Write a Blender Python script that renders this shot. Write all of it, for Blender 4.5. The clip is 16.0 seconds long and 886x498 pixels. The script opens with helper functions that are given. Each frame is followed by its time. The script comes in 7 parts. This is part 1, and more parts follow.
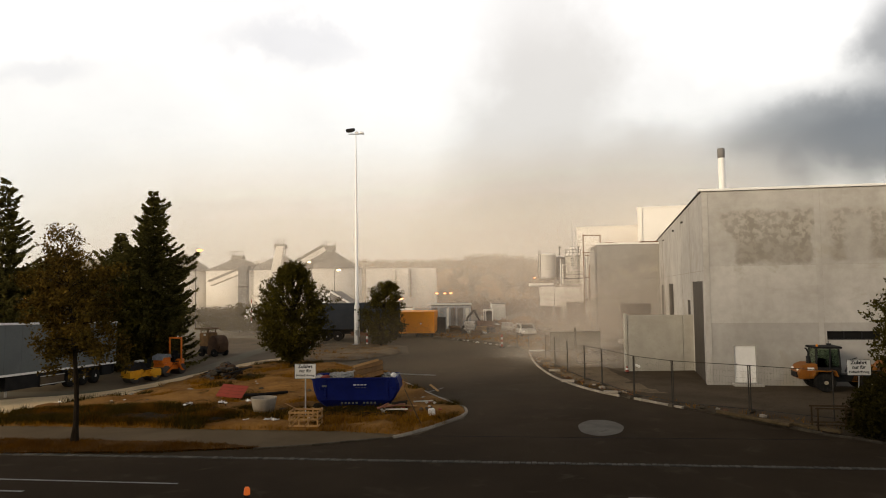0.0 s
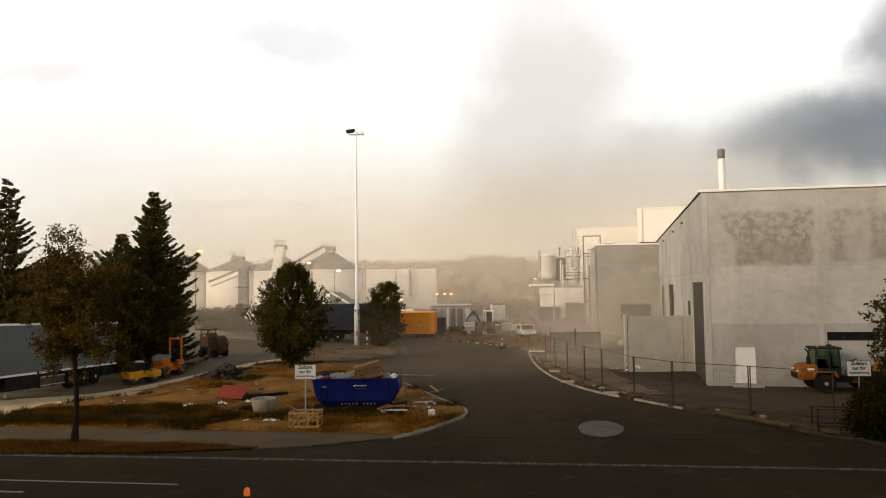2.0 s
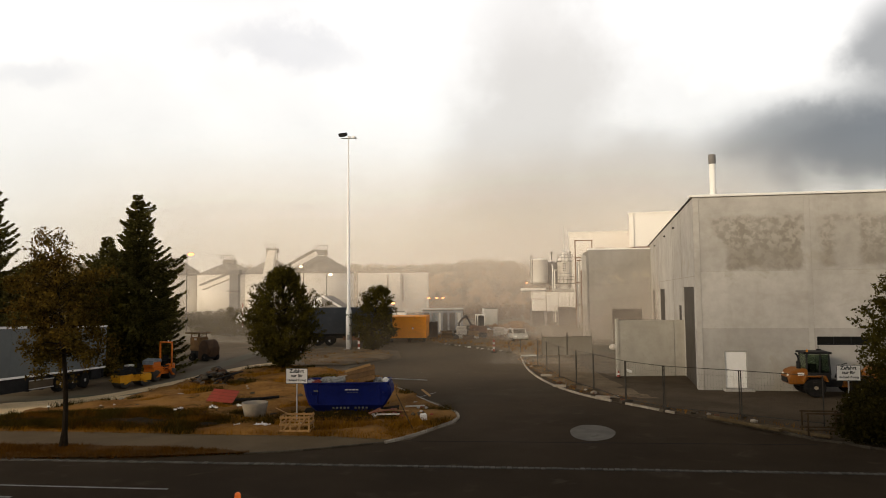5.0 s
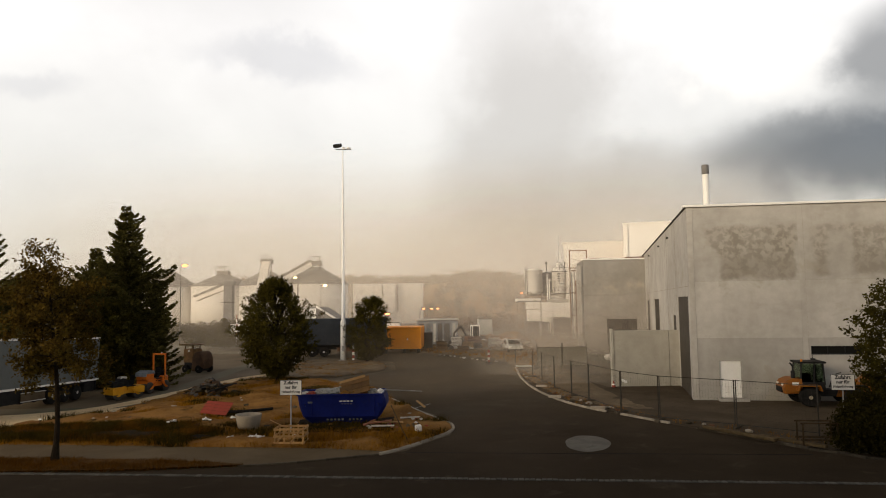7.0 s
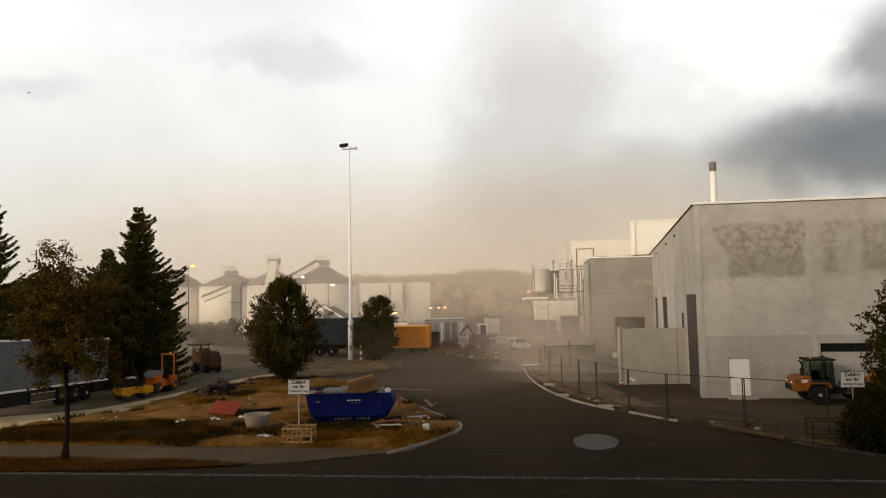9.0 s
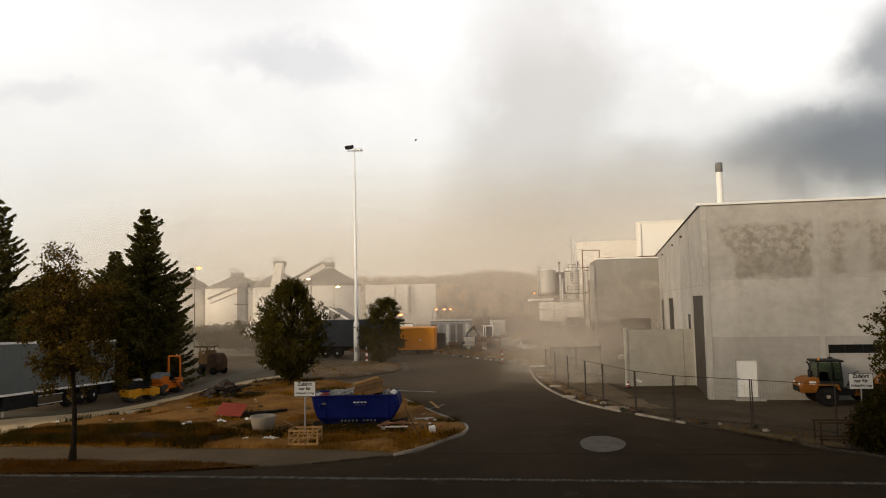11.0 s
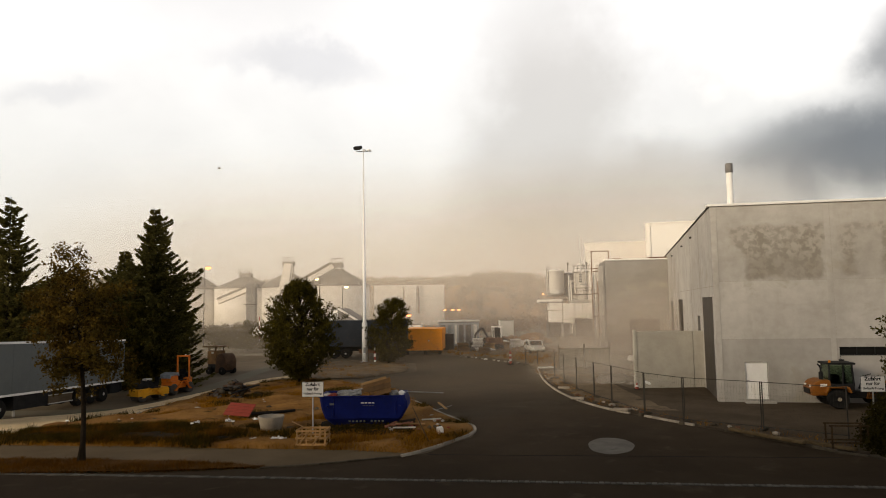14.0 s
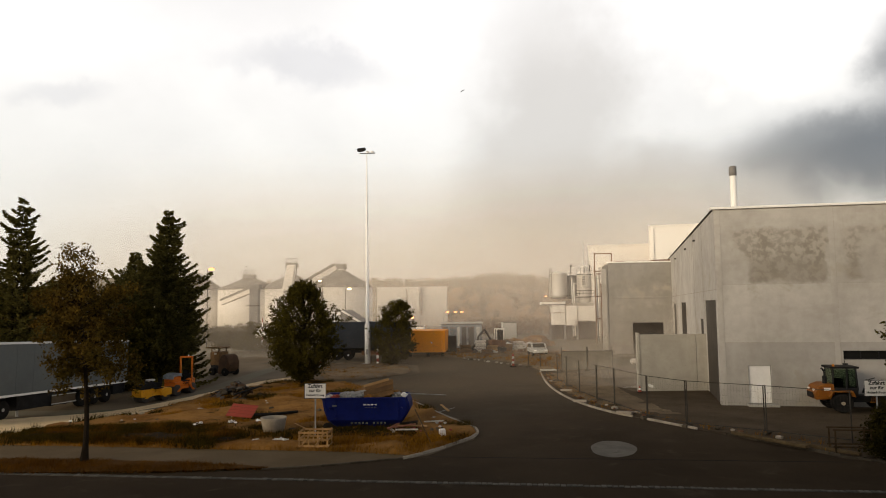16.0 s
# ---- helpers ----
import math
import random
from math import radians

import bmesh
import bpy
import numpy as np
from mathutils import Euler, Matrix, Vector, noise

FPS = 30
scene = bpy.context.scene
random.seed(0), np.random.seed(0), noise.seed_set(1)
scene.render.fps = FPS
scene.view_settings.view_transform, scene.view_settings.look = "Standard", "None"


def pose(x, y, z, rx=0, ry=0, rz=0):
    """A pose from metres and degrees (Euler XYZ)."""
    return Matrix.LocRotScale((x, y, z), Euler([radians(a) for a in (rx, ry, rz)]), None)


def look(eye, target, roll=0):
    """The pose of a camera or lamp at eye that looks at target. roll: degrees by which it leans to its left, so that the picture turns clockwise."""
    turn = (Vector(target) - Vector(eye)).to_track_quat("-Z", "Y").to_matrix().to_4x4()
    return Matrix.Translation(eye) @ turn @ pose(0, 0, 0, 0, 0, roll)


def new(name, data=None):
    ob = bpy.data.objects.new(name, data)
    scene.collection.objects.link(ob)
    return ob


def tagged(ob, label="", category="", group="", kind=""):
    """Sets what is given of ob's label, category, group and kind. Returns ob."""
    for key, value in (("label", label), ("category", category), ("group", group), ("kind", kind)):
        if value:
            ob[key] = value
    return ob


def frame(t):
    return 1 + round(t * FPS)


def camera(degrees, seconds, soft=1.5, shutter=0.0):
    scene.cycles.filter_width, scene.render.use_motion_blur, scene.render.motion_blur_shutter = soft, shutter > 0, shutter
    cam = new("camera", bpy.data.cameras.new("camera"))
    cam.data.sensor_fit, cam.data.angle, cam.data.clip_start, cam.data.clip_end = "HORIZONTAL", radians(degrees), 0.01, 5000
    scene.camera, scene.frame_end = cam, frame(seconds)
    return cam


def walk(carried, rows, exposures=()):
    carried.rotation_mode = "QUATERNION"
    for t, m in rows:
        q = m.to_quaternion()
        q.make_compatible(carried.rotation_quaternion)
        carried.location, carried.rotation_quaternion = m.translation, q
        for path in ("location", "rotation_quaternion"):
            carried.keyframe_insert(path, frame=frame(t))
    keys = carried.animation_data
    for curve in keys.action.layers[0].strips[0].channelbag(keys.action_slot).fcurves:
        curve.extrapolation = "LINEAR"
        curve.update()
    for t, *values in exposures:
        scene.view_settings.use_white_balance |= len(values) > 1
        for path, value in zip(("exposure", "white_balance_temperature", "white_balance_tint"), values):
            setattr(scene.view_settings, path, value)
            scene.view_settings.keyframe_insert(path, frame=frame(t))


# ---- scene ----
cam = camera(65.0, 16.0, soft=1.0)
# seconds, eye x y z, tilt above level, lean, turn to the left (metres, degrees)
PATH = [
    (0, -0.002, -0.020, 5.496, 3.144, -0.734, 0.004),
    (0.5, 0.005, -0.019, 5.507, 3.136, -0.686, 0.031),
    (1, 0.008, -0.021, 5.499, 3.166, -0.679, 0.040),
    (1.5, 0.007, -0.016, 5.504, 3.187, -0.712, 0.036),
    (2, -0.001, -0.024, 5.500, 3.202, -0.723, 0.008),
    (2.5, 0.005, -0.019, 5.504, 3.190, -0.704, -0.031),
    (3, 0.007, -0.024, 5.500, 3.201, -0.697, -0.107),
    (3.5, -0.003, -0.037, 5.502, 3.209, -0.660, -0.228),
    (4, -0.010, -0.032, 5.496, 3.221, -0.637, -0.363),
    (6.5, -0.013, -0.020, 5.502, 4.273, -0.694, -1.031),
    (7, -0.003, -0.016, 5.497, 4.391, -0.768, -1.101),
    (7.5, -0.007, -0.019, 5.495, 4.387, -0.823, -1.057),
    (8, -0.008, -0.028, 5.494, 4.359, -0.911, -0.880),
    (8.5, 0.003, -0.021, 5.493, 4.323, -0.987, -0.696),
    (9, 0.005, -0.016, 5.492, 4.318, -1.047, -0.529),
    (11.5, -0.013, 0.012, 5.500, 4.509, -1.149, 0.028),
    (12, -0.010, 0.006, 5.502, 4.553, -1.157, 0.170),
    (12.5, -0.002, 0.025, 5.519, 4.573, -1.149, 0.329),
    (13, 0.011, 0.041, 5.517, 4.580, -1.081, 0.457),
    (13.5, 0.015, 0.044, 5.507, 4.566, -1.056, 0.536),
    (14, 0.011, 0.058, 5.505, 4.523, -0.987, 0.622),
    (14.5, 0.008, 0.047, 5.514, 4.525, -0.903, 0.695),
    (15, 0.006, 0.051, 5.503, 4.593, -0.859, 0.779),
    (15.5, 0.014, 0.048, 5.508, 4.643, -0.804, 0.848),
    (16, 0.014, 0.052, 5.513, 4.684, -0.750, 0.875),
]
walk(cam, [(t, pose(x, y, z, 0, 0, turn) @ pose(0, 0, 0, 90 + tilt, 0, 0) @ pose(0, 0, 0, 0, 0, lean))
           for t, x, y, z, tilt, lean, turn in PATH],
     [(0, -0.18, 7300, 11), (2, -0.11, 7300, 11), (4, -0.15, 7300, 11), (6.5, -0.28, 7300, 11), (9, -0.33, 7300, 11), (12, -0.28, 7300, 11), (15, -0.24, 7300, 11), (16, -0.25, 7300, 11)])
scene.cycles.transparent_max_bounces = 20


# ---- world and light ----
def link(tree, a, b):
    tree.links.new(a, b)


def math_node(tree, op, a, b=None, clamp=False):
    n = tree.nodes.new("ShaderNodeMath")
    n.operation, n.use_clamp = op, clamp
    for i, v in enumerate((a, b)):
        if v is None:
            continue
        if isinstance(v, (int, float)):
            n.inputs[i].default_value = v
        else:
            link(tree, v, n.inputs[i])
    return n.outputs[0]


def noise_node(tree, vec, scale, detail=4.0, rough=0.55, distort=0.0):
    n = tree.nodes.new("ShaderNodeTexNoise")
    n.inputs["Scale"].default_value, n.inputs["Detail"].default_value = scale, detail
    n.inputs["Roughness"].default_value, n.inputs["Distortion"].default_value = rough, distort
    if vec is not None:
        link(tree, vec, n.inputs["Vector"])
    return n.outputs["Fac"]


def smooth_node(tree, v, lo, hi, to_lo=0.0, to_hi=1.0):
    n = tree.nodes.new("ShaderNodeMapRange")
    n.interpolation_type = "SMOOTHSTEP"
    for i, val in enumerate((lo, hi, to_lo, to_hi)):
        n.inputs[1 + i].default_value = val
    link(tree, v, n.inputs[0])
    return n.outputs[0]


def mix_node(tree, fac, a, b, blend="MIX"):
    n = tree.nodes.new("ShaderNodeMix")
    n.data_type, n.blend_type = "RGBA", blend
    for sock, v in ((n.inputs[0], fac), (n.inputs[6], a), (n.inputs[7], b)):
        if isinstance(v, (int, float)):
            sock.default_value = v
        elif isinstance(v, tuple):
            sock.default_value = (*v[:3], 1)
        else:
            link(tree, v, sock)
    return n.outputs[2]


def ramp_node(tree, fac, stops):
    n = tree.nodes.new("ShaderNodeValToRGB")
    el = n.color_ramp.elements
    while len(el) < len(stops):
        el.new(0.5)
    for e, (p, c) in zip(el, stops):
        e.position, e.color = p, (*c, 1)
    link(tree, fac, n.inputs[0])
    return n.outputs[0]


def make_world():
    w = bpy.data.worlds.new("storm_sky")
    scene.world = w
    w.use_nodes = True
    t = w.node_tree
    t.nodes.clear()
    out, bg = t.nodes.new("ShaderNodeOutputWorld"), t.nodes.new("ShaderNodeBackground")
    sky = t.nodes.new("ShaderNodeTexSky")
    sky.sky_type, sky.sun_disc = "NISHITA", False
    sky.sun_elevation, sky.sun_rotation = radians(11), radians(230)
    tc, sep = t.nodes.new("ShaderNodeTexCoord"), t.nodes.new("ShaderNodeSeparateXYZ")
    link(t, tc.outputs["Generated"], sep.inputs[0])
    x, y, z = sep.outputs
    ahead = math_node(t, "MAXIMUM", y, 0.05)
    warp = math_node(t, "SUBTRACT", noise_node(t, tc.outputs["Generated"], 5.0, 6.0), 0.5)
    warp2 = math_node(t, "SUBTRACT", noise_node(t, tc.outputs["Generated"], 13.0, 6.0), 0.5)
    warp3 = math_node(t, "SUBTRACT", noise_node(t, tc.outputs["Generated"], 34.0, 6.0), 0.5)
    bend = math_node(t, "ADD", math_node(t, "MULTIPLY", warp, 0.16), math_node(t, "ADD", math_node(t, "MULTIPLY", warp2, 0.09), math_node(t, "MULTIPLY", warp3, 0.035)))
    u = math_node(t, "ADD", math_node(t, "DIVIDE", x, ahead), bend)
    v = math_node(t, "ADD", math_node(t, "DIVIDE", z, ahead), math_node(t, "MULTIPLY", bend, 0.7))

    def lobe(cu, cv, su, sv, lean=0.0):
        du = math_node(t, "SUBTRACT", u, cu)
        dv = math_node(t, "SUBTRACT", math_node(t, "SUBTRACT", v, cv), math_node(t, "MULTIPLY", du, lean))
        a = math_node(t, "POWER", math_node(t, "DIVIDE", du, su), 2.0)
        b = math_node(t, "POWER", math_node(t, "DIVIDE", dv, sv), 2.0)
        return smooth_node(t, math_node(t, "SQRT", math_node(t, "ADD", a, b)), 0.25, 1.0, 1.0, 0.0)

    grey = ramp_node(t, z, SKY_RAMP)
    broad = noise_node(t, tc.outputs["Generated"], 2.2, 7.0, 0.55, 0.3)
    grey = mix_node(t, smooth_node(t, broad, 0.35, 0.75, 0.0, 0.30), grey, (0.45, 0.46, 0.50))
    for cu, cv, su, sv, lean, strength, colour in SKY_LOBES:
        m = math_node(t, "MULTIPLY", lobe(cu, cv, su, sv, lean), strength)
        grey = mix_node(t, m, grey, colour)
    hue = t.nodes.new("ShaderNodeMix")
    hue.data_type, hue.blend_type = "RGBA", "ADD"
    hue.inputs[0].default_value = 0.015
    link(t, grey, hue.inputs[6])
    link(t, sky.outputs[0], hue.inputs[7])
    link(t, hue.outputs[2], bg.inputs[0])
    bg.inputs[1].default_value = SKY_STRENGTH
    link(t, bg.outputs[0], out.inputs[0])


SKY_STRENGTH = 1.2
SKY_RAMP = [(0.0, (0.675, 0.642, 0.600)), (0.06, (0.745, 0.752, 0.744)), (0.13, (0.818, 0.852, 0.878)), (0.22, (0.892, 0.935, 0.985)),
            (0.36, (1.08, 1.13, 1.22)), (0.46, (0.98, 1.03, 1.12)), (0.56, (0.16, 0.16, 0.17)), (1.0, (0.05, 0.05, 0.055))]
# cloud lobes: across, up, half width, half height, lean, strength, colour
SKY_LOBES = [
    (0.15, 0.25, 0.19, 0.32, 0.25, 0.60, (0.50, 0.495, 0.50)),
    (0.10, 0.10, 0.22, 0.12, 0.0, 0.24, (0.47, 0.42, 0.36)),
    (0.27, 0.10, 0.30, 0.16, 0.0, 0.55, (0.42, 0.405, 0.40)),
    (0.42, 0.16, 0.30, 0.11, 0.0, 0.40, (0.36, 0.365, 0.38)),
    (0.46, 0.37, 0.16, 0.10, -0.1, 0.85, (1.2, 1.22, 1.25)),
    (0.66, 0.205, 0.34, 0.115, 0.05, 0.95, (0.12, 0.132, 0.165)),
    (0.52, 0.225, 0.16, 0.055, 0.20, 0.5, (0.15, 0.158, 0.18)),
    (0.69, 0.36, 0.13, 0.12, 0.4, 0.75, (0.16, 0.17, 0.195)),
    (-0.21, 0.355, 0.19, 0.042, -0.06, 0.40, (0.54, 0.58, 0.68)),
    (-0.60, 0.31, 0.10, 0.03, 0.0, 0.35, (0.58, 0.62, 0.71)),
]
make_world()
sun = new("sun", bpy.data.lights.new("sun", "SUN"))
sun.data.energy, sun.data.angle, sun.data.color = 3.7, radians(20), (1.0, 0.87, 0.68)
sun.matrix_world = look((0, 0, 0), (0.75, 0.63, -0.195))


# ---- materials ----
def surface(name, c1, c2, rough=0.8, metal=0.0, big=0.6, fine=14.0, bump=0.15, spots=None, spot_scale=5.0, per_piece=0.0,
            island=0.0, spec=0.35, space="Object"):
    """Two tones mixed by broad stains and fine grain; spots add a third tone; per_piece varies the tone by object."""
    m = bpy.data.materials.new(name)
    m.use_nodes = True
    t = m.node_tree
    bsdf = t.nodes["Principled BSDF"]
    tc = t.nodes.new("ShaderNodeTexCoord")
    vec = tc.outputs[space]
    a = noise_node(t, vec, big, 5.0, 0.6, 0.4)
    b = noise_node(t, vec, fine, 4.0, 0.6)
    fac = math_node(t, "ADD", smooth_node(t, a, 0.3, 0.7, 0.0, 0.7), smooth_node(t, b, 0.3, 0.7, 0.0, 0.3))
    col = mix_node(t, fac, tuple(c1), tuple(c2))
    if spots:
        s = noise_node(t, vec, spot_scale, 5.0, 0.65, 0.6)
        col = mix_node(t, smooth_node(t, s, 0.56, 0.72), col, tuple(spots))
    if per_piece:
        info = t.nodes.new("ShaderNodeObjectInfo")
        col = mix_node(t, 1.0, col, mix_node(t, info.outputs["Random"], (1 - per_piece,) * 3, (1 + per_piece,) * 3), "MULTIPLY")
    if island:
        geo = t.nodes.new("ShaderNodeNewGeometry")
        col = mix_node(t, 1.0, col, mix_node(t, geo.outputs["Random Per Island"], (1 - island,) * 3, (1 + island,) * 3), "MULTIPLY")
    link(t, col, bsdf.inputs["Base Color"])
    bsdf.inputs["Roughness"].default_value, bsdf.inputs["Metallic"].default_value = rough, metal
    bsdf.inputs["Specular IOR Level"].default_value = spec
    if bump:
        n = t.nodes.new("ShaderNodeBump")
        n.inputs["Strength"].default_value, n.inputs["Distance"].default_value = bump, 0.03
        link(t, b, n.inputs["Height"])
        link(t, n.outputs[0], bsdf.inputs["Normal"])
    return m


def glow(name, colour, strength):
    m = bpy.data.materials.new(name)
    m.use_nodes = True
    b = m.node_tree.nodes["Principled BSDF"]
    b.inputs["Base Color"].default_value = (*colour, 1)
    b.inputs["Emission Color"].default_value = (*colour, 1)
    b.inputs["Emission Strength"].default_value = strength
    return m


def glass(name, colour=(0.045, 0.050, 0.045), rough=0.06, spec=0.6):
    m = bpy.data.materials.new(name)
    m.use_nodes = True
    b = m.node_tree.nodes["Principled BSDF"]
    b.inputs["Base Color"].default_value = (*colour, 1)
    b.inputs["Roughness"].default_value = rough
    b.inputs["Specular IOR Level"].default_value = spec
    return m


def clear_glass(name, tint):
    m = bpy.data.materials.new(name)
    m.use_nodes = True
    b = m.node_tree.nodes["Principled BSDF"]
    b.inputs["Base Color"].default_value = (*tint, 1)
    b.inputs["Roughness"].default_value, b.inputs["IOR"].default_value = 0.05, 1.15
    b.inputs["Transmission Weight"].default_value = 1.0
    return m


def leafy(name, c1, c2, per=0.45, rough=0.6, through_light=0.25):
    m = surface(name, c1, c2, rough, big=0.8, fine=3.0, bump=0.0, island=per, spec=0.02)
    t = m.node_tree
    bsdf, out = t.nodes["Principled BSDF"], t.nodes["Material Output"]
    tr, mx = t.nodes.new("ShaderNodeBsdfTranslucent"), t.nodes.new("ShaderNodeMixShader")
    link(t, bsdf.inputs["Base Color"].links[0].from_socket, tr.inputs[0])
    mx.inputs[0].default_value = through_light
    link(t, bsdf.outputs[0], mx.inputs[1])
    link(t, tr.outputs[0], mx.inputs[2])
    link(t, mx.outputs[0], out.inputs[0])
    return m


def dust(name, colour, density, scale=1.6, ragged=0.5, lo=0.0, rise=0.12):
    """Thin airborne dust: scatters light both ways, clear at the edges of its sheet and torn by noise."""
    m = bpy.data.materials.new(name)
    m.use_nodes = True
    t = m.node_tree
    t.nodes.clear()
    out = t.nodes.new("ShaderNodeOutputMaterial")
    clear, dif, tr = (t.nodes.new("ShaderNodeBsdf" + k) for k in ("Transparent", "Diffuse", "Translucent"))
    both, mx = t.nodes.new("ShaderNodeMixShader"), t.nodes.new("ShaderNodeMixShader")
    dif.inputs[0].default_value = tr.inputs[0].default_value = (*colour, 1)
    both.inputs[0].default_value = 0.5
    link(t, dif.outputs[0], both.inputs[1])
    link(t, tr.outputs[0], both.inputs[2])
    tc, sep = t.nodes.new("ShaderNodeTexCoord"), t.nodes.new("ShaderNodeSeparateXYZ")
    link(t, tc.outputs["UV"], sep.inputs[0])
    gx, gz = sep.outputs[0], sep.outputs[1]
    side = smooth_node(t, math_node(t, "ABSOLUTE", math_node(t, "SUBTRACT", gx, 0.5)), 0.12, 0.5, 1.0, 0.0)
    info = t.nodes.new("ShaderNodeObjectInfo")
    off = t.nodes.new("ShaderNodeVectorMath")
    off.operation = "ADD"
    link(t, tc.outputs["UV"], off.inputs[0])
    link(t, math_node(t, "MULTIPLY", info.outputs["Random"], 40.0), off.inputs[1])
    n = noise_node(t, off.outputs[0], scale, 6.0, 0.6, 0.5)
    top = smooth_node(t, gz, 0.25, 1.0, 1.0, 0.0)
    low = smooth_node(t, gz, 0.0, rise, lo, 1.0)
    torn = smooth_node(t, n, 0.5 - 0.5 * ragged * 0.7, 0.5 + 0.35, 1 - ragged, 1.0)
    a = math_node(t, "MULTIPLY", math_node(t, "MULTIPLY", side, top), math_node(t, "MULTIPLY", low, torn))
    a = math_node(t, "MULTIPLY", a, density, True)
    link(t, a, mx.inputs[0])
    link(t, clear.outputs[0], mx.inputs[1])
    link(t, both.outputs[0], mx.inputs[2])
    link(t, mx.outputs[0], out.inputs[0])
    return m


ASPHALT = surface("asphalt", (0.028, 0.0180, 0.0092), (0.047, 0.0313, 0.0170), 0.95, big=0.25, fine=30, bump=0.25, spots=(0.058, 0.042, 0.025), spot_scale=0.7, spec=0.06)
OLD_ASPHALT = surface("old_asphalt", (0.115, 0.088, 0.058), (0.170, 0.134, 0.092), 0.9, big=0.2, fine=25, bump=0.25, spots=(0.080, 0.070, 0.056), spot_scale=0.6, spec=0.08)
PATCH = surface("pale_asphalt_patch", (0.085, 0.073, 0.057), (0.170, 0.152, 0.126), 0.9, big=0.9, fine=25, bump=0.25, spots=(0.060, 0.048, 0.034), spot_scale=1.1)
PAVING = surface("paving", (0.096, 0.067, 0.036), (0.138, 0.099, 0.056), 0.9, big=0.5, fine=20, bump=0.2, per_piece=0.10, spec=0.08)
KERB = surface("kerb_stone", (0.25, 0.215, 0.17), (0.39, 0.34, 0.275), 0.9, big=1.2, fine=20, bump=0.2, per_piece=0.2)
KERB_DIM = surface("dark_kerb_stone", (0.050, 0.040, 0.028), (0.115, 0.095, 0.070), 0.9, big=1.2, fine=16, bump=0.3, per_piece=0.3, spec=0.05)
SETT = surface("sett_stone", (0.060, 0.054, 0.044), (0.12, 0.108, 0.09), 0.9, big=2, fine=18, bump=0.3, per_piece=0.35, island=0.3)
PAINT_LINE = surface("road_paint", (0.20, 0.19, 0.175), (0.33, 0.315, 0.29), 0.7, big=2, fine=18, bump=0.1, spots=(0.2, 0.19, 0.17), spot_scale=6)
SOIL = surface("dry_soil", (0.120, 0.052, 0.011), (0.30, 0.155, 0.046), 0.95, big=0.5, fine=7, bump=1.0, spots=(0.036, 0.026, 0.010), spot_scale=1.3, spec=0.05)
VERGE_SOIL = surface("verge_soil", (0.055, 0.025, 0.006), (0.12, 0.058, 0.016), 0.95, big=0.5, fine=7, bump=0.8, spec=0.05)
DUSTY_SOIL = surface("dusty_soil", (0.13, 0.095, 0.060), (0.24, 0.18, 0.115), 0.95, big=0.5, fine=7, bump=0.9, spots=(0.075, 0.060, 0.034), spot_scale=1.1, spec=0.05)
DARK_SOIL = surface("dark_soil", (0.015, 0.0105, 0.006), (0.034, 0.024, 0.014), 0.95, big=0.5, fine=9, bump=0.6, spots=(0.036, 0.027, 0.017), spot_scale=1.5, spec=0.05)
GRAVEL = surface("pale_gravel", (0.56, 0.41, 0.225), (0.72, 0.55, 0.33), 0.95, big=0.8, fine=16, bump=0.6, spots=(0.14, 0.12, 0.09), spot_scale=3)
FIELD = surface("far_ground", (0.10, 0.085, 0.055), (0.16, 0.135, 0.085), 0.95, big=0.03, fine=0.6, bump=0.3, spots=(0.06, 0.065, 0.03), spot_scale=0.08)
DRY_GRASS = leafy("dry_grass", (0.150, 0.064, 0.005), (0.290, 0.132, 0.014), 0.5)
BROWN_GRASS = leafy("brown_verge_grass", (0.070, 0.028, 0.003), (0.150, 0.063, 0.007), 0.5)
GREEN_GRASS = leafy("green_grass", (0.024, 0.018, 0.003), (0.060, 0.041, 0.007), 0.6)
LEAF_DARK = leafy("dark_leaves", (0.029, 0.025, 0.004), (0.062, 0.050, 0.008), 0.38)
BUSH_LEAF = leafy("deep_green_bush_leaves", (0.018, 0.015, 0.003), (0.040, 0.032, 0.006), 0.4, through_light=0.1)
STREET_LEAF = leafy("browning_street_leaves", (0.040, 0.031, 0.006), (0.125, 0.074, 0.013), 0.55)
LEAF_BROWN = leafy("browning_leaves", (0.058, 0.043, 0.007), (0.165, 0.100, 0.018), 0.55)
NEEDLE = leafy("spruce_needles", (0.060, 0.054, 0.015), (0.120, 0.102, 0.029), 0.4, through_light=0.25)
FAR_LEAF = leafy("far_leaves", (0.058, 0.033, 0.012), (0.14, 0.076, 0.027), 0.3)
BARK = surface("bark", (0.011, 0.008, 0.005), (0.030, 0.022, 0.015), 0.95, big=3, fine=20, bump=0.6, spec=0.05)
STEEL = surface("galvanised_steel", (0.30, 0.30, 0.30), (0.45, 0.45, 0.44), 0.5, 0.7, big=2, fine=20, bump=0.05)
DARK_STEEL = surface("weathered_dark_steel", (0.045, 0.042, 0.040), (0.09, 0.08, 0.07), 0.6, 0.5, big=2, fine=20, bump=0.1)
WHITE_PAINT = surface("white_paint", (0.70, 0.69, 0.66), (0.80, 0.79, 0.76), 0.5, big=0.8, fine=8, bump=0.03, spots=(0.68, 0.66, 0.62), spot_scale=0.9)
MAST_PAINT = surface("pale_mast_paint", (0.80, 0.79, 0.77), (0.87, 0.86, 0.84), 0.5, big=0.8, fine=8, bump=0.02)
BLACK = surface("black_rubber", (0.008, 0.008, 0.008), (0.02, 0.018, 0.016), 0.9, big=3, fine=20, bump=0.2, spec=0.08)
